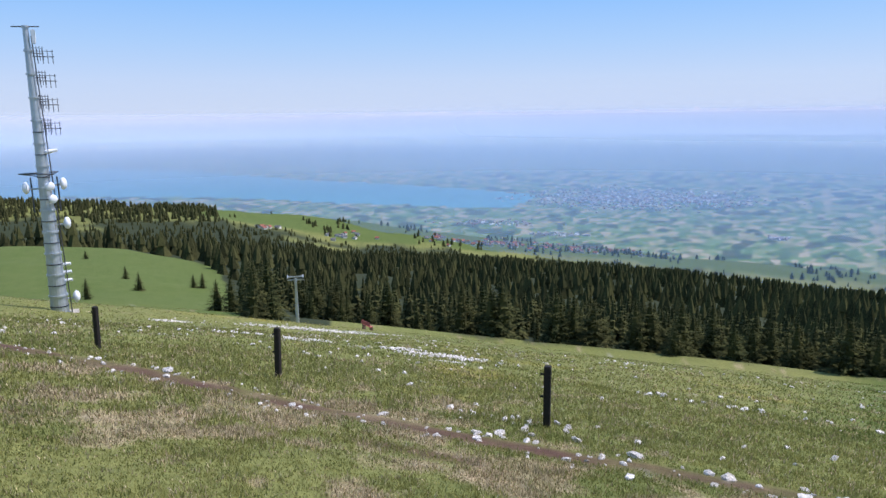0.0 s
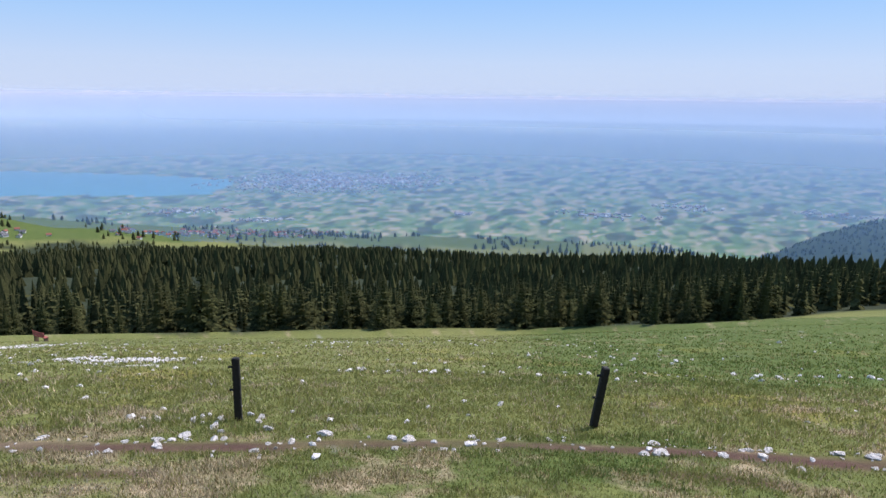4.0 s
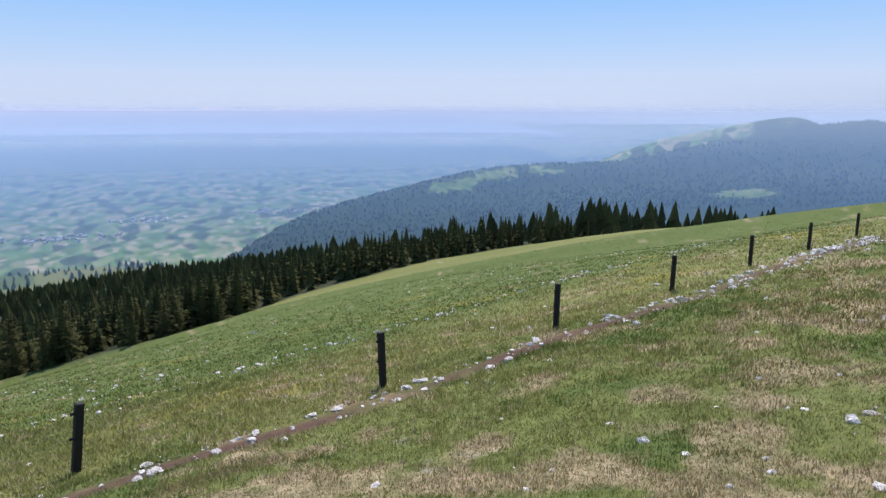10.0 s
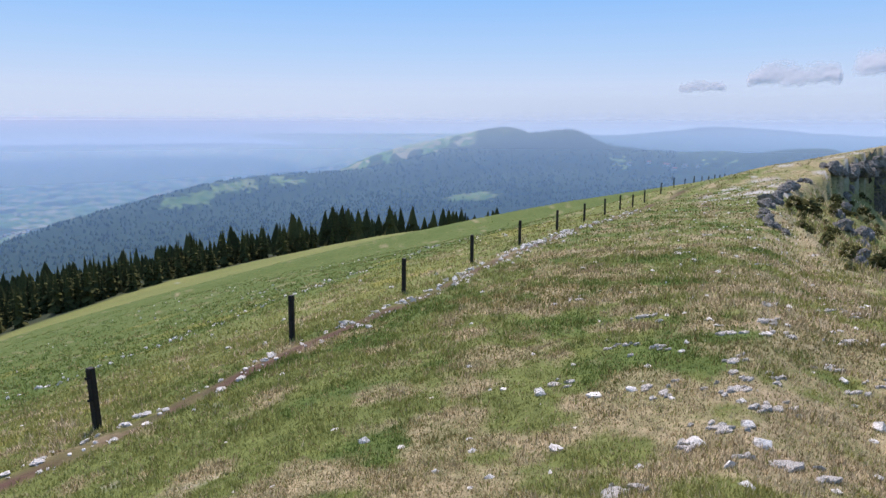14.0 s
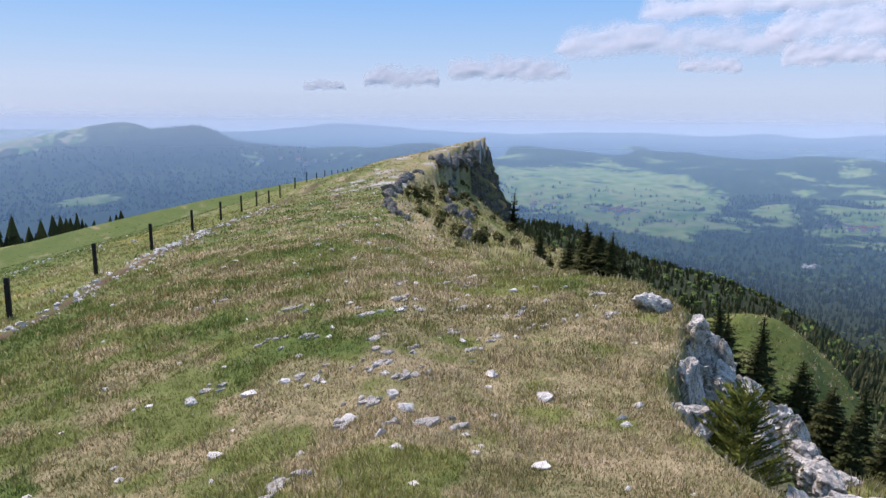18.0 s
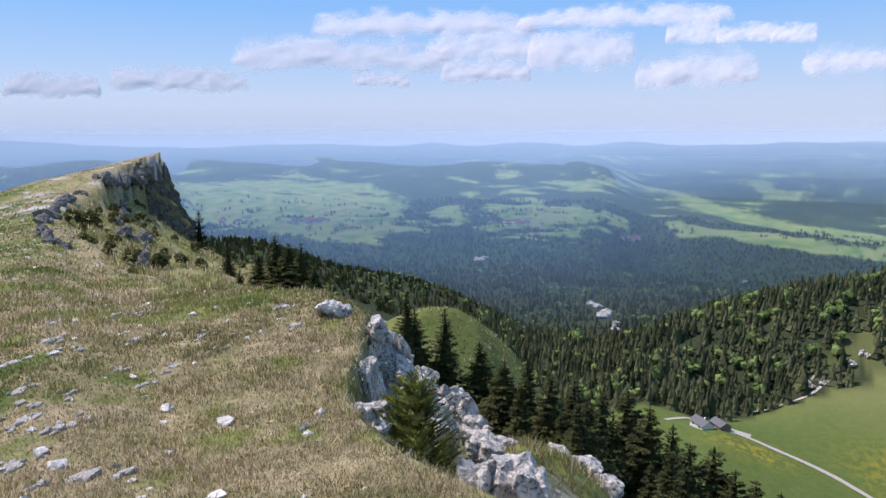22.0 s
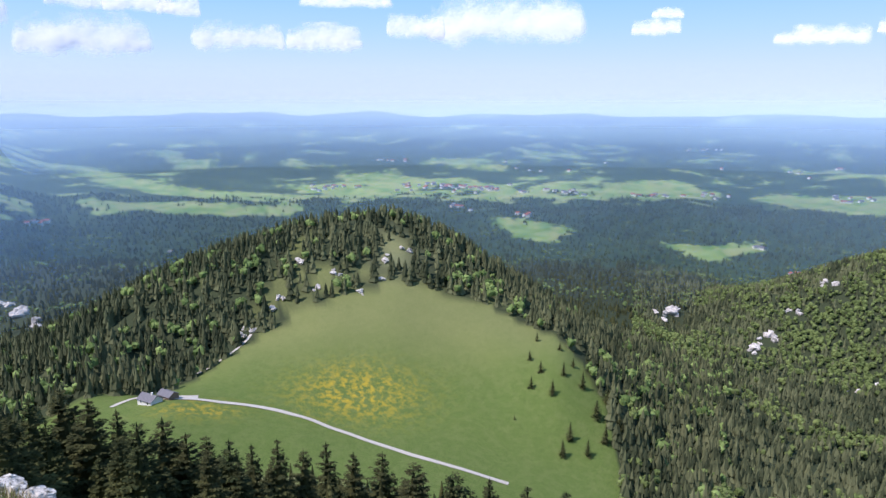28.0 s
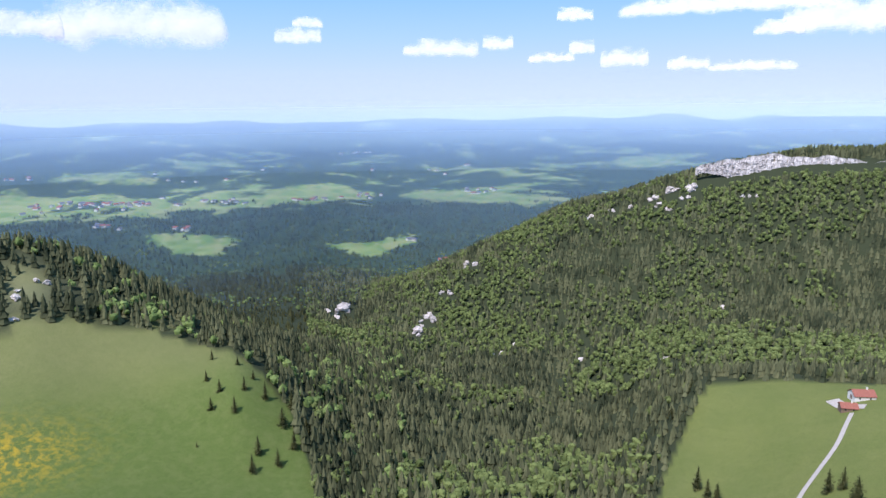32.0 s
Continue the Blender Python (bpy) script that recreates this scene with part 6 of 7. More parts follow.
def mast(x, y, z, tall):
    root = tagged(new("radio_mast"), "tall grey tubular steel radio mast with dishes and antennas", "radio mast")
    n = 13
    for k in range(n):
        a, b = k / n, (k + 1) / n
        ra, rb = 0.70 - 0.50 * a, 0.70 - 0.50 * b
        sec = part("tube", rod((0, 0, tall * a), (0, 0, tall * b), ra, rb, 20), M_STEEL, root)
        part("flange", rod((0, 0, tall * b - 0.07), (0, 0, tall * b + 0.07), rb + 0.09, seg=20), M_STEEL, sec)
        if k < 9:
            part("flange", rod((0, 0, tall * (a + b) / 2 - 0.04), (0, 0, tall * (a + b) / 2 + 0.04), (ra + rb) / 2 + 0.05, seg=20), M_DARK_STEEL, sec)
    west = radians(180)
    for sx in (-0.16, 0.16):
        part("ladder_rail", rod((sx - 0.25, -0.92, 0.3), (sx - 0.05, -0.34, tall * 0.97), 0.03, seg=6), M_DARK_STEEL, root)
    for k in range(58):
        t = k / 58
        part("rung", rod((-0.16 - 0.25 * (1 - t), -0.92 + 0.58 * t, 0.3 + tall * 0.965 * t), (0.16 - 0.25 * (1 - t), -0.92 + 0.58 * t, 0.3 + tall * 0.965 * t), 0.016, seg=5), M_DARK_STEEL, root)
    part("lightning_bar", rod((0.25, 1.0, tall), (-0.25, -1.0, tall), 0.045), M_DARK_STEEL, root)
    part("sector_antenna", box(0.22, 0.3, 1.1, tall * 0.945, 0.05, (-0.1, -0.5)), M_DISH, root, "white panel antenna near the top")
    for k, f in enumerate((0.905, 0.825, 0.745, 0.665)):
        yagi(root, tall * f, radians(-80 + 4 * k), 1.75)
        yagi(root, tall * f + 0.25, radians(-65), 1.1)
    side = radians(-88)
    part("beacon", rod((-0.1, -0.3, tall * 0.585), (0.1, -1.2, tall * 0.592), 0.2, 0.1, 12), M_DISH, root, "white cylindrical lamp housing")
    for k in range(3):
        a = radians(90 + 120 * k)
        b = radians(210 + 120 * k)
        part("platform_bar", rod((math.cos(a) * 1.75, math.sin(a) * 1.75, tall * 0.513), (math.cos(b) * 1.75, math.sin(b) * 1.75, tall * 0.513), 0.05), M_DARK_STEEL, root)
        part("platform_stay", rod((0, 0, tall * 0.50), (math.cos(a) * 1.75, math.sin(a) * 1.75, tall * 0.513), 0.04), M_DARK_STEEL, root)
    for f, t, r, o in ((0.465, 95, 0.5, 1.35), (0.475, -88, 0.5, 1.35), (0.47, -150, 0.38, 0.9), (0.425, -140, 0.36, 0.9), (0.335, -85, 0.5, 1.3), (0.065, -85, 0.5, 1.35)):
        dish(root, tall * f, radians(t), r, o)
    for y0 in (0.95, -0.95):
        part("dish_pole", rod((0, y0, tall * 0.38), (0, y0, tall * 0.5), 0.06), M_DARK_STEEL, root)
    for f in (0.128, 0.158, 0.187):
        part("small_antenna", rod((0, -0.6, tall * f), (0, -1.2, tall * f + 0.05), 0.16, 0.12, 12), M_DISH, root)
    part("footing", box(2.6, 2.6, 0.5, -0.35, 0.05), M_GRAVEL, root)
    root.matrix_basis = pose(x, y, z, 0, 0, 0)


x, y = bearing(82.8, 65)
mast(x, y, EYE + 65 * math.tan(radians(-14.1)), 23.6)

# ---- ski lift, sign, car, hut ----


def lift_pylon(x, y, z):
    root = tagged(new("lift_pylon"), "grey steel ski lift pylon with a crossarm", "lift pylon")
    part("pole", rod((0, 0, -0.5), (0, 0, 6.6), 0.24, 0.17, 14), M_STEEL, root)
    for dz in (6.3, 6.75):
        part("crossarm", box(0.16, 2.3, 0.16, dz, 0.02), M_STEEL, root)
    for s in (-1, 1):
        frame_ = part("sheave_frame", box(1.5, 0.1, 0.22, 6.55, 0.02, (0, s * 1.05)), M_DARK_STEEL, root)
        for k in range(4):
            part("sheave", rod((-0.55 + 0.37 * k, s * 1.05 - 0.07, 6.85), (-0.55 + 0.37 * k, s * 1.05 + 0.07, 6.85), 0.14, seg=12), M_STEEL, frame_)
    part("ladder", box(0.05, 0.3, 5.8, 0.5, 0, (-0.3, 0)), M_STEEL, root)
    root.matrix_basis = pose(x, y, z, 0, 0, -12)


x, y = bearing(100.4, 96)
lift_pylon(x, y, min(EYE + 96 * math.tan(radians(-16.6)), ground_at(x, y) + 0.2))


def bench_sign(x, y, z):
    root = tagged(new("picnic_bench"), "weathered red wooden bench under the spruces", "bench")
    for s in (-0.9, 0.9):
        part("leg", box(0.12, 0.5, 0.9, -0.3, 0.01, (s, 0)), M_TIMBER, root)
    part("seat", box(2.1, 0.45, 0.08, 0.55, 0.01), M_RED, root)
    part("backrest", box(2.1, 0.07, 0.5, 0.7, 0.01, (0, 0.26)), M_RED, root)
    root.matrix_basis = pose(x, y, z, 0, 0, 15)


x, y, z = spot(106.3, -17.6, 60)
bench_sign(x, y, z)


def parked_car(x, y, z, turn):
    root = tagged(new("parked_car"), "black car parked on the meadow track", "car")
    bm = box(4.2, 1.75, 0.62, 0.32, 0.12)
    part("body", bm, M_PAINT, root)
    bm = box(2.4, 1.55, 0.55, 0.92, 0.16, (-0.2, 0))
    for v in bm.verts:
        if v.co.z > 1.2:
            v.co.x = -0.2 + (v.co.x + 0.2) * 0.72
            v.co.y *= 0.84
    cab = part("cabin", bm, M_GLASS, root, "dark glazed cabin")
    part("roof", box(1.6, 1.25, 0.05, 1.45, 0.02, (-0.2, 0)), M_PAINT, cab)
    for sx in (-1.3, 1.3):
        for sy in (-0.82, 0.82):
            w = part("wheel", rod((sx, sy - 0.1, 0.31), (sx, sy + 0.1, 0.31), 0.31, seg=20), M_RUBBER, root)
            part("rim", rod((sx, sy - 0.105, 0.31), (sx, sy + 0.105, 0.31), 0.18, seg=14), M_STEEL, w)
    root.matrix_basis = pose(x, y, z, 0, 0, turn)


x, y = bearing(77.4, 58)
parked_car(x, y, ground_at(x, y) + 0.05, 20)


def gable(L, W, H, R, over=0.5):
    """Walls with gables, and a roof, as two bmeshes; the ridge runs along x."""
    a = bmesh.new()
    v = [a.verts.new(p) for p in ((-L, -W, -2), (L, -W, -2), (L, W, -2), (-L, W, -2), (-L, -W, H), (L, -W, H), (L, W, H), (-L, W, H), (-L, 0, H + R), (L, 0, H + R))]
    for f in ((0, 1, 5, 4), (1, 2, 6, 9, 5), (2, 3, 7, 6), (3, 0, 4, 8, 7), (4, 5, 9, 8), (6, 7, 8, 9)):
        a.faces.new([v[k] for k in f])
    b = bmesh.new()
    k = R / W
    for s in (-1, 1):
        q = []
        for dz in (0.12, 0.42):
            q += [b.verts.new(p) for p in ((-L - over, s * (W + over), H - over * k + dz), (L + over, s * (W + over), H - over * k + dz), (L + over, 0, H + R + dz), (-L - over, 0, H + R + dz))]
        for f in ((0, 1, 2, 3), (7, 6, 5, 4), (0, 4, 5, 1), (1, 5, 6, 2), (2, 6, 7, 3), (3, 7, 4, 0)):
            b.faces.new([q[i] for i in f])
    bmesh.ops.recalc_face_normals(a, faces=a.faces)
    bmesh.ops.recalc_face_normals(b, faces=b.faces)
    return a, b


def house(label, group, L, W, H, R, roof, detail=True, walls=None):
    root = tagged(new("house"), label, "house", group)
    a, b = gable(L, W, H, R)
    wall_ob = part("wall", a, walls or M_PLASTER, root)
    part("roof", b, roof, root)
    if detail:
        part("chimney", box(0.9, 0.9, 2.2, H + R - 0.6, 0.03, (L * 0.4, 0)), M_PLASTER, root)
        for s in (-1, 1):
            for k in range(max(2, int(L / 2.2))):
                px = -L + (k + 0.5) * 2 * L / max(2, int(L / 2.2))
                part("window", box(1.1, 0.12, 1.2, H * 0.45, 0, (px, s * W)), M_GLASS, wall_ob)
        part("door", box(0.14, 2.6, 2.8, 0, 0, (-L, 0)), M_TIMBER, wall_ob)
    return root


def stand(ob, az, el, turn, r0=300, sink=0.3):
    x, y, z = spot(az, el, r0)
    ob.matrix_basis = pose(x, y, z - sink, 0, 0, turn)
    return ob


stand(house("grey-roofed alpine farmhouse beside the gravel road", "alpine farms", 6.0, 4, 3.0, 2.6, M_SLATE), 280.9, -22.75, 25)
stand(house("low shed with a dark roof beside the farmhouse", "alpine farms", 5, 3.5, 2.8, 2.0, M_SLATE, False, M_TIMBER), 282.3, -22.6, 25)
stand(house("long farmhouse with a red tiled roof on the pasture", "alpine farms", 6.4, 4.6, 3.4, 2.8, M_TILE), 7.1, -20.75, 20)
stand(house("red-roofed barn in the yard of the farm", "alpine farms", 4.6, 3.4, 2.8, 2.2, M_TILE, True, M_TIMBER), 6.3, -21.75, 12)
stand(house("low wooden chalet between spruces", "alpine farms", 7, 4.5, 3, 2.2, M_SLATE, True, M_TIMBER), 187.7, -10.5, 75, 140)
stand(house("small stone hut with a grey roof on the ridge", "ridge hut", 1.6, 1.3, 1.5, 0.9, M_SLATE, False, M_TIMBER), 225.6, -3.5, 20, 120)

# villages: one house of each size, then copies
KINDS = [house("village house with a red tiled roof", "village houses", 4.2 - 0.6 * k, 3 - 0.25 * k, 2.6 + 0.5 * (k % 2), 1.8, M_TILE, False) for k in range(3)]
KINDS += [house("village house with a grey roof", "village houses", 4.2 - 0.6 * k, 2.8, 2.7, 1.6, M_SLATE, False) for k in range(2)]
first = list(KINDS)


def village(n, az, el, saz, sel, seed, r0=900, red=0.6, size=1.0):
    g = np.random.RandomState(seed)
    for k in range(n):
        x, y, z = spot(g.normal(az, saz), g.normal(el, sel), r0)
        q = g.randint(3) if g.uniform() < red else 3 + g.randint(2)
        m = pose(x, y, z - 0.3, 0, 0, g.uniform(0, 180)) @ Matrix.Scale(size, 4)
        if first and KINDS[q] in first:
            first.remove(KINDS[q])
            KINDS[q].matrix_basis = pose(x, y, z - 0.3, 0, 0, g.uniform(0, 180))
        else:
            copy_thing(KINDS[q], m)


for n, az, el, saz, sel, seed in ((26, 116.5, -10.6, 1.7, 0.14, 1), (26, 120.5, -10.85, 1.7, 0.14, 2), (26, 125, -11.0, 2.0, 0.14, 3), (14, 129.5, -11.15, 1.8, 0.12, 4), (6, 112.6, -10.1, 0.6, 0.1, 5), (10, 104.5, -9.9, 1.4, 0.15, 6), (6, 98.2, -8.85, 0.6, 0.08, 7)):
    village(n, az, el, saz, sel, seed)
for n, az, el, saz, sel, seed in ((26, 304.6, -6.85, 2.2, 0.16, 11), (20, 309.5, -7.0, 1.5, 0.16, 12), (14, 315.5, -7.1, 1.4, 0.12, 13), (10, 322.3, -7.25, 1.0, 0.12, 14), (8, 327, -7.15, 0.8, 0.14, 15), (10, 336.7, -6.8, 1.0, 0.14, 16), (4, 312.7, -9.05, 0.7, 0.1, 17), (6, 306.5, -8.6, 0.9, 0.12, 18), (7, 301.3, -4.65, 0.8, 0.08, 19), (6, 327.1, -3.5, 0.8, 0.06, 20), (2, 331.4, -10.9, 0.6, 0.1, 21), (2, 333.6, -12.6, 0.3, 0.05, 22),
                                  (16, 248.0, -7.05, 0.8, 0.12, 23), (16, 264.9, -7.4, 0.9, 0.1, 24), (6, 274.3, -8.5, 0.5, 0.06, 25), (6, 295.2, -6.9, 0.7, 0.1, 26), (8, 221, -3.4, 2.0, 0.1, 27), (6, 242, -6.9, 1.5, 0.1, 28), (10, 297, -6.8, 1.0, 0.1, 29), (6, 316, -5.2, 4, 0.3, 30), (6, 335, -5.0, 4, 0.3, 31)):
    village(n, az, el, saz, sel, seed, 1300, 0.5, 1.7)


def town():
    """The lakeside town and the far villages: small blocks, each with a pitched top."""
    g = np.random.RandomState(3)
    VV, FF, base = [], [], 0
    box_v = np.array([(-1, -1, -1), (1, -1, -1), (1, 1, -1), (-1, 1, -1), (-1, -1, 1), (1, -1, 1), (1, 1, 1), (-1, 1, 1), (-1, 0, 1.6), (1, 0, 1.6)])
    box_f = np.array([(0, 1, 5, 4), (1, 2, 6, 5), (2, 3, 7, 6), (3, 0, 4, 7), (4, 5, 9, 8), (6, 7, 8, 9)])
    for n, az, el, saz, sel in ((900, 128, -6.75, 3.4, 0.42), (300, 134, -6.6, 2.6, 0.25), (60, 139.6, -9.45, 0.35, 0.05), (70, 152, -9.2, 2.0, 0.12), (60, 158, -8.2, 1.2, 0.12), (50, 168, -8.0, 1.5, 0.12), (60, 117, -8.9, 2, 0.15), (40, 123, -9.8, 1, 0.1)):
        for _ in range(n):
            x, y, z = spot(g.normal(az, saz), min(g.normal(el, sel), -4), 2200)
            s = g.uniform(2.0, 5)
            a = g.uniform(0, 3.14)
            v = box_v * (s * g.uniform(0.8, 2.2), s, g.uniform(2.5, 5))
            VV.append(np.stack([v[:, 0] * math.cos(a) - v[:, 1] * math.sin(a) + x, v[:, 0] * math.sin(a) + v[:, 1] * math.cos(a) + y, v[:, 2] + z], -1))
            FF.append(box_f + base)
            base += 10
    me = mesh_from("town", np.concatenate(VV), np.concatenate(FF), smooth=False)
    m = Nodes("town_walls_and_roofs")
    me.materials.append(m.done(m.ramp(m.island(), [(0.0, (0.42, 0.39, 0.36)), (0.45, (0.5, 0.48, 0.45)), (0.6, (0.32, 0.15, 0.10)), (0.85, (0.22, 0.2, 0.2)), (1.0, (0.8, 0.8, 0.78))]), 0.9))
    tagged(new("town", me), "pale roofs and blocks of the lakeside town", "town", kind="stuff")


town()

# ---- roads ----


def ribbon(name, label, pts, wide, material, lift=0.15, r0=200):
    """A road draped over the ground along a line of bearings and angles."""
    line = []
    for az, el in pts:
        x, y, z = spot(az, el, r0)
        line.append((x, y))
    t = np.linspace(0, len(line) - 1, len(line) * 8)
    xs = np.interp(t, range(len(line)), [p[0] for p in line])
    ys = np.interp(t, range(len(line)), [p[1] for p in line])
    k = np.ones(7) / 7
    xs[3:-3], ys[3:-3] = np.convolve(xs, k, "valid"), np.convolve(ys, k, "valid")
    dx, dy = np.gradient(xs), np.gradient(ys)
    d = np.hypot(dx, dy) + 1e-9
    V = []
    for side in (-0.5, 0.0, 0.5):
        px, py = xs - dy / d * side * wide, ys + dx / d * side * wide
        V.append(np.stack([px, py, height(px, py) + lift], -1))
    V = np.concatenate(V)
    n = len(xs)
    F = [(s * n + i, s * n + i + 1, (s + 1) * n + i + 1, (s + 1) * n + i) for s in range(2) for i in range(n - 1)]
    me = mesh_from(name, V, F)
    me.materials.append(material)
    tagged(new(name, me), label, "road", kind="structure")


ribbon("road", "pale gravel road across the pasture", ((278.0, -22.6), (280.4, -22.2), (282.4, -22.7), (284.3, -23.0), (286.8, -23.65), (290.5, -24.5), (293.4, -25.5), (296.3, -26.7), (299.3, -27.8), (302.4, -28.8), (306.6, -29.8), (311.8, -31.0)), 3.2, M_GRAVEL, 0.35)
ribbon("road", "gravel yard of the farmhouse", ((281.6, -22.55), (283.0, -22.7), (284.6, -22.95)), 9.0, M_GRAVEL, 0.3)
ribbon("road", "stony track up the pasture edge", ((284.0, -21.2), (285.2, -21.0), (286.6, -20.3), (288.0, -19.55), (289.2, -18.5)), 2.2, M_GRAVEL, 0.35)
ribbon("road", "pale gravel farm road on the pasture", ((6.6, -21.9), (6.4, -22.5), (5.9, -24.3), (5.0, -26.0), (3.9, -28.0), (3.0, -30)), 2.4, M_GRAVEL, 0.35)
ribbon("road", "pale gravel yard between the farm buildings", ((5.2, -21.3), (6.0, -21.6), (7.4, -21.3)), 8.0, M_GRAVEL, 0.4)

# ---- sky things ----


def cloud_material():
    m = Nodes("cumulus")
    p = m.coord("Object")
    wisp = m.math("MULTIPLY", m.math("SUBTRACT", m.noise(m.scaled(p, (1.0, 0.0, 1.3)), 0.035, 5, 0.6), 0.5), 0.55)
    alpha = m.ramp(m.math("ADD", m.attr("body"), wisp), [(0.0, 0.0), (0.25, 0.28), (0.55, 0.68), (1.0, 0.88)])
    lit, glow, clear, a, b = m.node("BsdfDiffuse"), m.node("BsdfTranslucent"), m.node("BsdfTransparent"), m.node("MixShader"), m.node("MixShader")
    lit.inputs[0].default_value = (0.80, 0.775, 0.785, 1)
    glow.inputs[0].default_value = (0.80, 0.775, 0.785, 1)
    a.inputs[0].default_value = 0.4
    m.put(a.inputs[1], lit.outputs[0])
    m.put(a.inputs[2], glow.outputs[0])
    m.put(b.inputs[0], alpha)
    m.put(b.inputs[1], clear.outputs[0])
    m.put(b.inputs[2], a.outputs[0])
    m.put(m.out.inputs[0], b.outputs[0])
    return m.mat


M_CLOUD = cloud_material()


def cloud(az, el, wide, tall, seed):
    """A heap cloud: puffs over a level base, bulging towards the sun side."""
    r = min(3500.0 + 150.0 * el, 4800.0)
    w, h = r * radians(wide) * 0.66, r * radians(tall) * 0.95
    nx, ny = 56, 26
    g = np.random.RandomState(300 + seed)
    a, b = np.meshgrid(np.linspace(-w, w, nx + 1), np.linspace(-h, h, ny + 1))
    body = np.full(a.shape, -1.0)
    count = int(4 + 2.2 * wide / max(tall, 0.5))
    for k in range(count):
        x = w * 0.80 * (-1 + 2 * (k + g.uniform(0.2, 0.8)) / count)
        swell = (1 - (x / w) ** 2) ** 0.7 * g.uniform(0.55, 1.0)
        rad = h * (0.38 + 0.56 * swell)
        y = -0.45 * h + rad * 0.5
        d = np.hypot((a - x) / 1.5, np.where(b < y, (b - y) * 1.7, b - y)) / rad
        body = np.maximum(body, 1.05 - d)
    billow = rough(a + 900 * seed, b * 1.25, h * 0.55, 4, 300 + seed)
    body = body + 0.55 * billow + 0.13 * rough(a + 500 * seed, b * 1.2, h * 0.2, 3, 340 + seed)
    edge = np.minimum(step(w - np.abs(a), 0, 0.16 * w), step(h - np.abs(b), 0, 0.2 * h))
    body = np.clip(body, -1, 1.3) * edge - 0.5 * (1 - edge)
    bulge = -0.12 * h * np.clip(body, 0, 1.3) - 0.06 * h * billow + 1.15 * b
    me = mesh_from("cloud", np.stack([a, bulge, b], -1).reshape(-1, 3), [(j * (nx + 1) + i, j * (nx + 1) + i + 1, (j + 1) * (nx + 1) + i + 1, (j + 1) * (nx + 1) + i) for j in range(ny) for i in range(nx)])
    me.attributes.new("body", "FLOAT", "POINT").data.foreach_set("value", body.astype(np.float32).ravel())
    me.materials.append(M_CLOUD)
    ob = new("cloud", me)
    x, y = bearing(az, r)
    ob.matrix_basis = pose(x, y, EYE + r * math.tan(radians(el)), 0, 0, -az)
    tagged(ob, "white fair-weather cumulus cloud", "cloud", "cumulus clouds")


# bearing, angle, width and height of each cloud
WEST = ((223.5, 2.7, 2.9, 0.8), (229.7, 3.4, 5.2, 1.6), (238.5, 4.1, 8.5, 1.8), (251.0, 6.2, 15.0, 2.9), (253.9, 4.3, 3.9, 1.3), (257.6, 8.6, 15.5, 2.4), (262.5, 6.8, 8.4, 2.4), (262.5, 4.85, 6.2, 1.9), (270.1, 6.4, 7.1, 3.2), (273, 8.9, 14, 1.9), (278.5, 7.5, 3.3, 2.1), (278.9, 4.65, 7.5, 2.8), (282.6, 7.2, 4, 1.4), (285.4, 7.0, 2.6, 1.4))
NORTH = ((289.6, 5.0, 5.8, 2.0), (296.2, 5.0, 5.0, 1.9), (298, 7.9, 6.2, 1.2), (303.5, 5.9, 3.9, 1.8), (310.7, 6.3, 10.6, 3.6), (323.2, 6.7, 2.0, 0.8), (322.4, 5.7, 3.1, 1.1), (333.8, 4.7, 5.2, 1.3), (338.4, 5.1, 2.1, 1.0), (344.5, 7.1, 2.4, 1.0), (342.7, 3.9, 3.1, 0.7), (345.1, 4.6, 1.7, 0.9))
EAST = ((348.4, 3.7, 3.1, 1.3), (353.2, 3.2, 2.6, 0.9), (357.7, 2.9, 5.2, 0.7), (355.4, 7.4, 13.3, 1.5), (3.6, 6.0, 7.1, 2.4), (359.3, 5.5, 2.9, 1.0))
for k, row in enumerate(WEST + NORTH + EAST):
    cloud(*row, k)


def far_alps():
    """Snow peaks behind the plain: a glowing backdrop with the haze painted into its colour."""
    n = 700
    V, F = [], []
    r = 4500.0
    for i in range(n + 1):
        az = 74 + 134 * i / n
        fade = min(1, max(0, (az - 92) / 20)) * min(1, max(0, (208 - az) / 30))
        top = 0.02 + fade * (0.18 + 0.2 * noise.noise((az * 0.5, 0, 0)) + 0.4 * max(0, noise.noise((az * 1.7, 3, 0))) + 0.08 * noise.noise((az * 6, 5, 0)))
        sink = 2.4 * min(1, max(0, (az - 170) / 24)) ** 2
        for el in (-4.2, top * 0.6 - 0.05 - sink, max(top, -0.02) - sink):
            x, y = bearing(az, r)
            V.append((x, y, EYE + r * math.tan(radians(el))))
    for i in range(n):
        for j in range(2):
            k = i * 3 + j
            F.append((k, k + 3, k + 4, k + 1))
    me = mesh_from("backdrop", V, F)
    m = Nodes("glowing_hazy_peaks")
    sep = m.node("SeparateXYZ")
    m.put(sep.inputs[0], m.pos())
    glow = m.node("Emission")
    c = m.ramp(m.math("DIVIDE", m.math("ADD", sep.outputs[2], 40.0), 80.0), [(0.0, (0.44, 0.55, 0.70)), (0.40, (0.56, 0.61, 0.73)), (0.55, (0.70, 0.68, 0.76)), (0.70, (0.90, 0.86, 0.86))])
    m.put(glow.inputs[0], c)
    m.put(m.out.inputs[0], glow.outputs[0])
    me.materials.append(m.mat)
    tagged(new("backdrop", me), "glowing backdrop of a hazy snow-capped alpine chain on the horizon", "mountains", kind="structure")


far_alps()

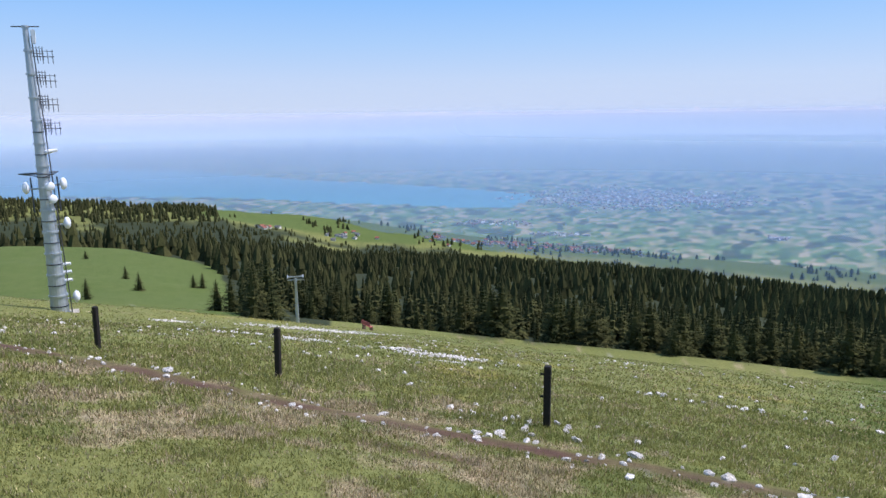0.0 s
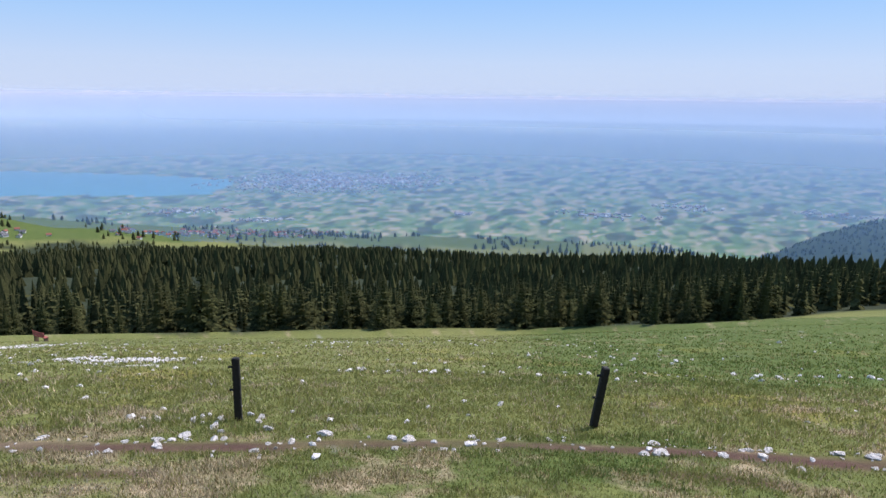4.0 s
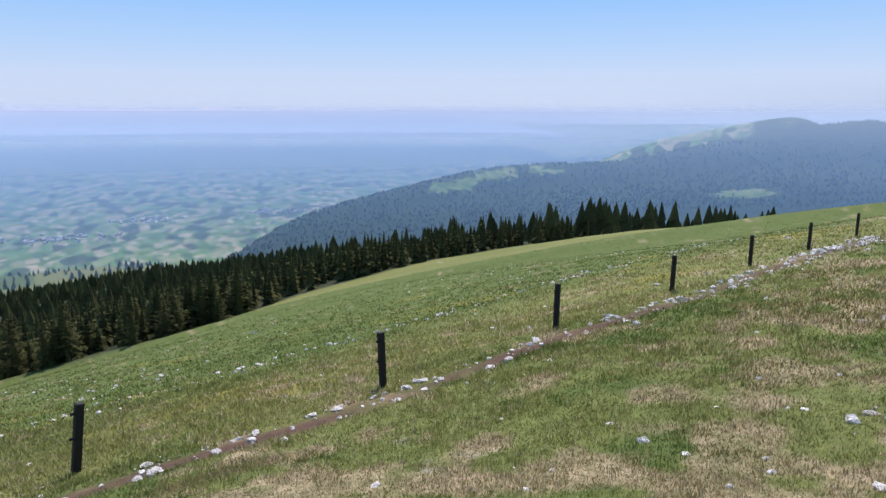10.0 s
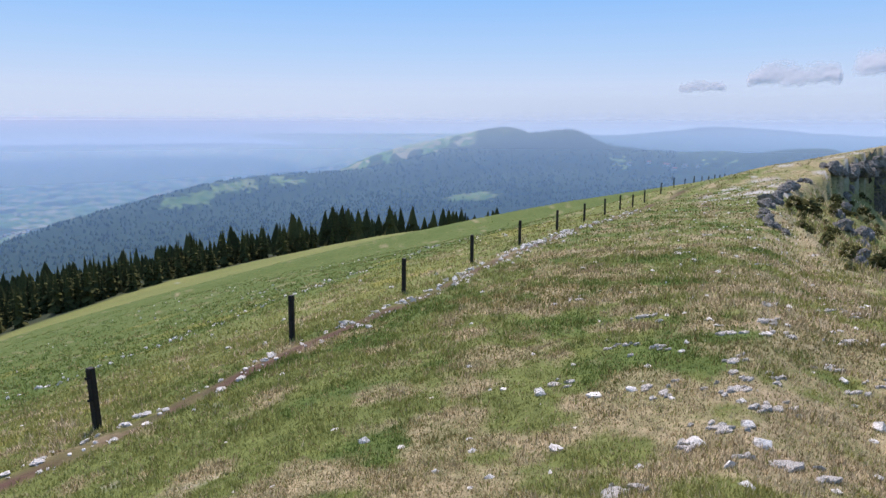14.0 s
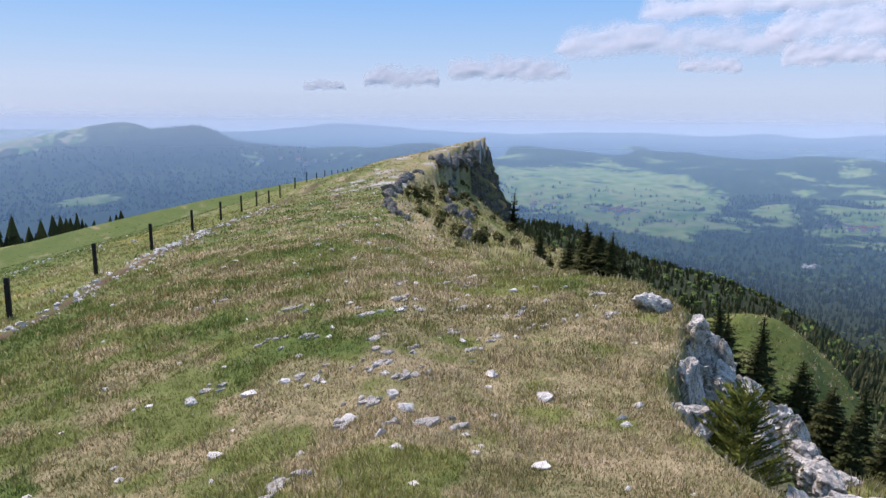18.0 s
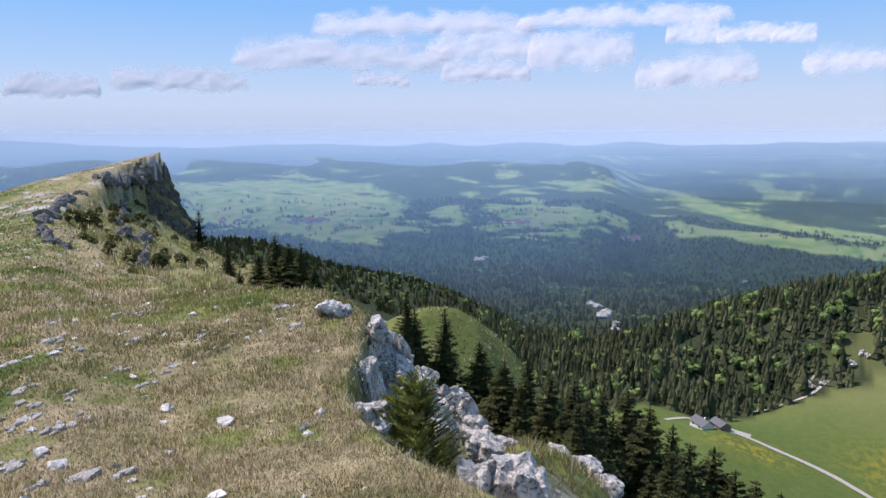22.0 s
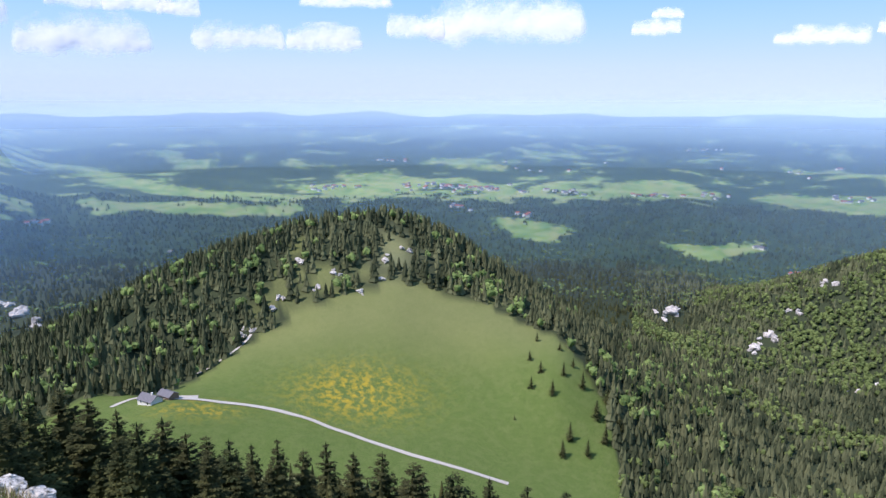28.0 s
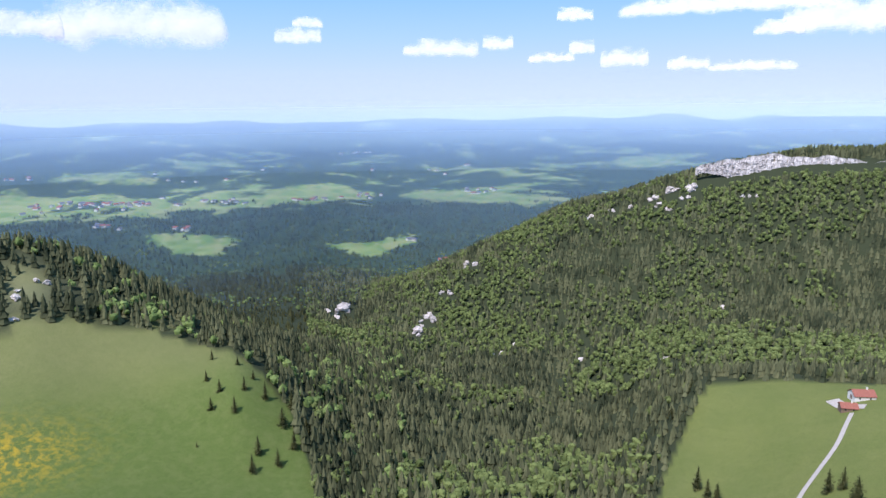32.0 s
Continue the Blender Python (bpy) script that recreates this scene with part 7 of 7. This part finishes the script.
# ---- plants at the rim ----


def young_spruce(az, r, top, h):
    """A loose young tree: whorls of rising branches set with short sprigs."""
    x, y = bearing(az, r)
    root = tagged(new("young_spruce"), "young yellow-green spruce growing at the cliff edge", "tree")
    rng = random.Random(8)
    V, F = [], []

    def sprig(p, d, side, length, wide):
        i = len(V)
        V.extend([tuple(p), tuple(p + d * length * 0.5 + side * wide), tuple(p + d * length), tuple(p + d * length * 0.5 - side * wide)])
        F.append((i, i + 1, i + 2, i + 3))

    for k in range(190):
        t = (k / 190) ** 0.9
        a = rng.random() * 6.2832
        L = (0.40 * (1 - t) ** 0.5 + 0.06) * rng.uniform(0.7, 1.15)
        rise = rng.uniform(0.15, 0.5) + 0.7 * t
        d = Vector((math.cos(a), math.sin(a), rise)).normalized()
        side = Vector((-math.sin(a), math.cos(a), 0))
        start = Vector((0, 0, t * 0.97))
        sprig(start, d, side, L, 0.008)
        n = max(5, int(L * 42))
        for q in range(n):
            f = 0.25 + 0.75 * (q + rng.random()) / n
            for s in (-1, 1):
                e = (d * 0.6 + side * s * rng.uniform(0.5, 1.0) + Vector((0, 0, rng.uniform(0.0, 0.5)))).normalized()
                sprig(start + d * L * f, e, d.cross(e).normalized() * 0.5 + d * 0.4, rng.uniform(0.035, 0.07) * (1.3 - 0.6 * f), 0.012)
    me = crown_mesh("crown", np.array(V), np.array(F), M_YOUNG)
    for name, m in (("trunk", trunk_mesh(0.97, 0.016)), ("crown", me)):
        ob = new(name, m)
        ob.parent = root
    root.matrix_basis = pose(x, y, top - h, 0, 0, 30) @ Matrix.Scale(h, 4)


young_spruce(257.3, 7.94, -1.26, 2.0)


def shrub(x, y, size, z=None):
    rng = random.Random(int(abs(x * 91 + y * 37)))
    V, F = leafy_arrays(rng, 90, 0.55)
    V[:, 2] = (V[:, 2] - 0.25) * 0.9
    ob = new("shrub", crown_mesh("shrub", V[:-4], F[:-1], M_BUSH))
    ob.matrix_basis = pose(x, y, ground_at(x, y) if z is None else z, 0, 0, x * 40) @ Matrix.Scale(size, 4)
    tagged(ob, "low brownish shrub on the rocky slope", "shrub", "shrubs on the slope")


for k in range(130):
    u = G.uniform(20, 105)
    v = float(rim(np.array(u))) - abs(G.normal(0, 4.5)) - 0.1
    x, y = uv(u, v)
    shrub(x, y, G.uniform(0.35, 0.9) * (1.8 if k % 9 == 0 else 1))


# ---- grass ----


def grass(name, label, n, pick, material, seed, low, high, under=False, lip=False, reach=150):
    g = np.random.RandomState(seed)
    az = np.radians(g.uniform(*((226, 282) if under else (76, 272)), n))
    r = np.exp(g.uniform(math.log(2.3), math.log(reach), n))
    x, y = r * np.sin(az), r * np.cos(az)
    u, v = x * S[0] + y * S[1], x * N[0] + y * N[1]
    if lip:
        u = g.uniform(-1, 16.5, n)
        v = rim(u) + g.uniform(-0.55, 0.25, n)
        x, y = S[0] * u + N[0] * v, S[1] * u + N[1] * v
        r = np.hypot(x, y)
    dryness = dry_turf(x, y, u, v)
    keep = (g.uniform(size=n) < (dryness * 0.85 + 0.12 if pick else 1.0 - 0.75 * dryness)) & (v > rim(u) + 0.05) & (np.abs(v - trail_line(u)) > 0.36)
    if lip:
        keep = v < 99
    if under:
        keep = (v < rim(u) - 0.1) & (u > 0) & (v > rim(u) - 40) & (g.uniform(size=n) < np.clip(0.55 + 1.6 * rough(x, y, 3.0, 3, 6), 0, 1))
    x, y, r, u, v = x[keep], y[keep], r[keep], u[keep], v[keep]
    z = height(x, y) - 0.01
    m = len(x)
    B = 5
    a = g.uniform(0, 6.283, (m, B))
    hgt = g.uniform(low, high, (m, B)) * np.clip(r / 9, 0.75, 1.5)[:, None] * np.clip(1.0 + 0.9 * rough(x, y, 0.5, 2, 55), 0.6, 1.5)[:, None]
    wid = 0.0042 * np.clip(r / 5, 0.8, 9)[:, None] * g.uniform(0.8, 1.4, (m, B))
    lean = g.uniform(0.1, 0.7, (m, B)) * hgt
    ox, oy = g.normal(0, 0.03, (m, B)) * np.clip(r / 6, 1, 5)[:, None], g.normal(0, 0.03, (m, B)) * np.clip(r / 6, 1, 5)[:, None]
    cx, cy = x[:, None] + ox, y[:, None] + oy
    la = g.uniform(0, 6.283, (m, B))
    p0 = np.stack([cx - np.cos(a) * wid, cy - np.sin(a) * wid, z[:, None] + 0 * a], -1)
    p1 = np.stack([cx + np.cos(a) * wid, cy + np.sin(a) * wid, z[:, None] + 0 * a], -1)
    p2 = np.stack([cx + np.cos(la) * lean, cy + np.sin(la) * lean, z[:, None] + hgt], -1)
    V = np.stack([p0, p1, p2], 2).reshape(-1, 3)
    F = np.arange(len(V)).reshape(-1, 3)
    me = mesh_from(name, V, F, smooth=False)
    green = np.repeat(lush_turf(x, y, u, v), 3 * B)
    me.attributes.new("lush", "FLOAT", "POINT").data.foreach_set("value", green.astype(np.float32))
    me.materials.append(material)
    tagged(new(name, me), label, "grass", kind="stuff")


grass("grass", "short green alpine grass of the lawn", 120000, False, M_GRASS, 4, 0.03, 0.075)
grass("dry_grass", "short straw-coloured dry grass of the lawn", 150000, True, M_STRAW, 5, 0.03, 0.08)
grass("fine_grass", "dense short green turf of the near lawn", 110000, False, M_GRASS, 14, 0.018, 0.05, reach=22)
grass("fine_dry_grass", "dense short straw-coloured turf of the near lawn", 120000, True, M_STRAW, 15, 0.018, 0.05, reach=22)
grass("slope_grass", "long yellowing grass on the broken slope under the rim", 26000, True, M_STRAW, 6, 0.10, 0.22, True)
grass("slope_grass", "long green grass on the broken slope under the rim", 30000, False, M_GRASS, 7, 0.08, 0.20, True)
grass("rim_grass", "tufts of yellowing grass hanging over the lawn edge", 1500, True, M_STRAW, 8, 0.04, 0.10, lip=True)
grass("rim_grass", "tufts of green grass hanging over the lawn edge", 1200, False, M_GRASS, 9, 0.04, 0.09, lip=True)
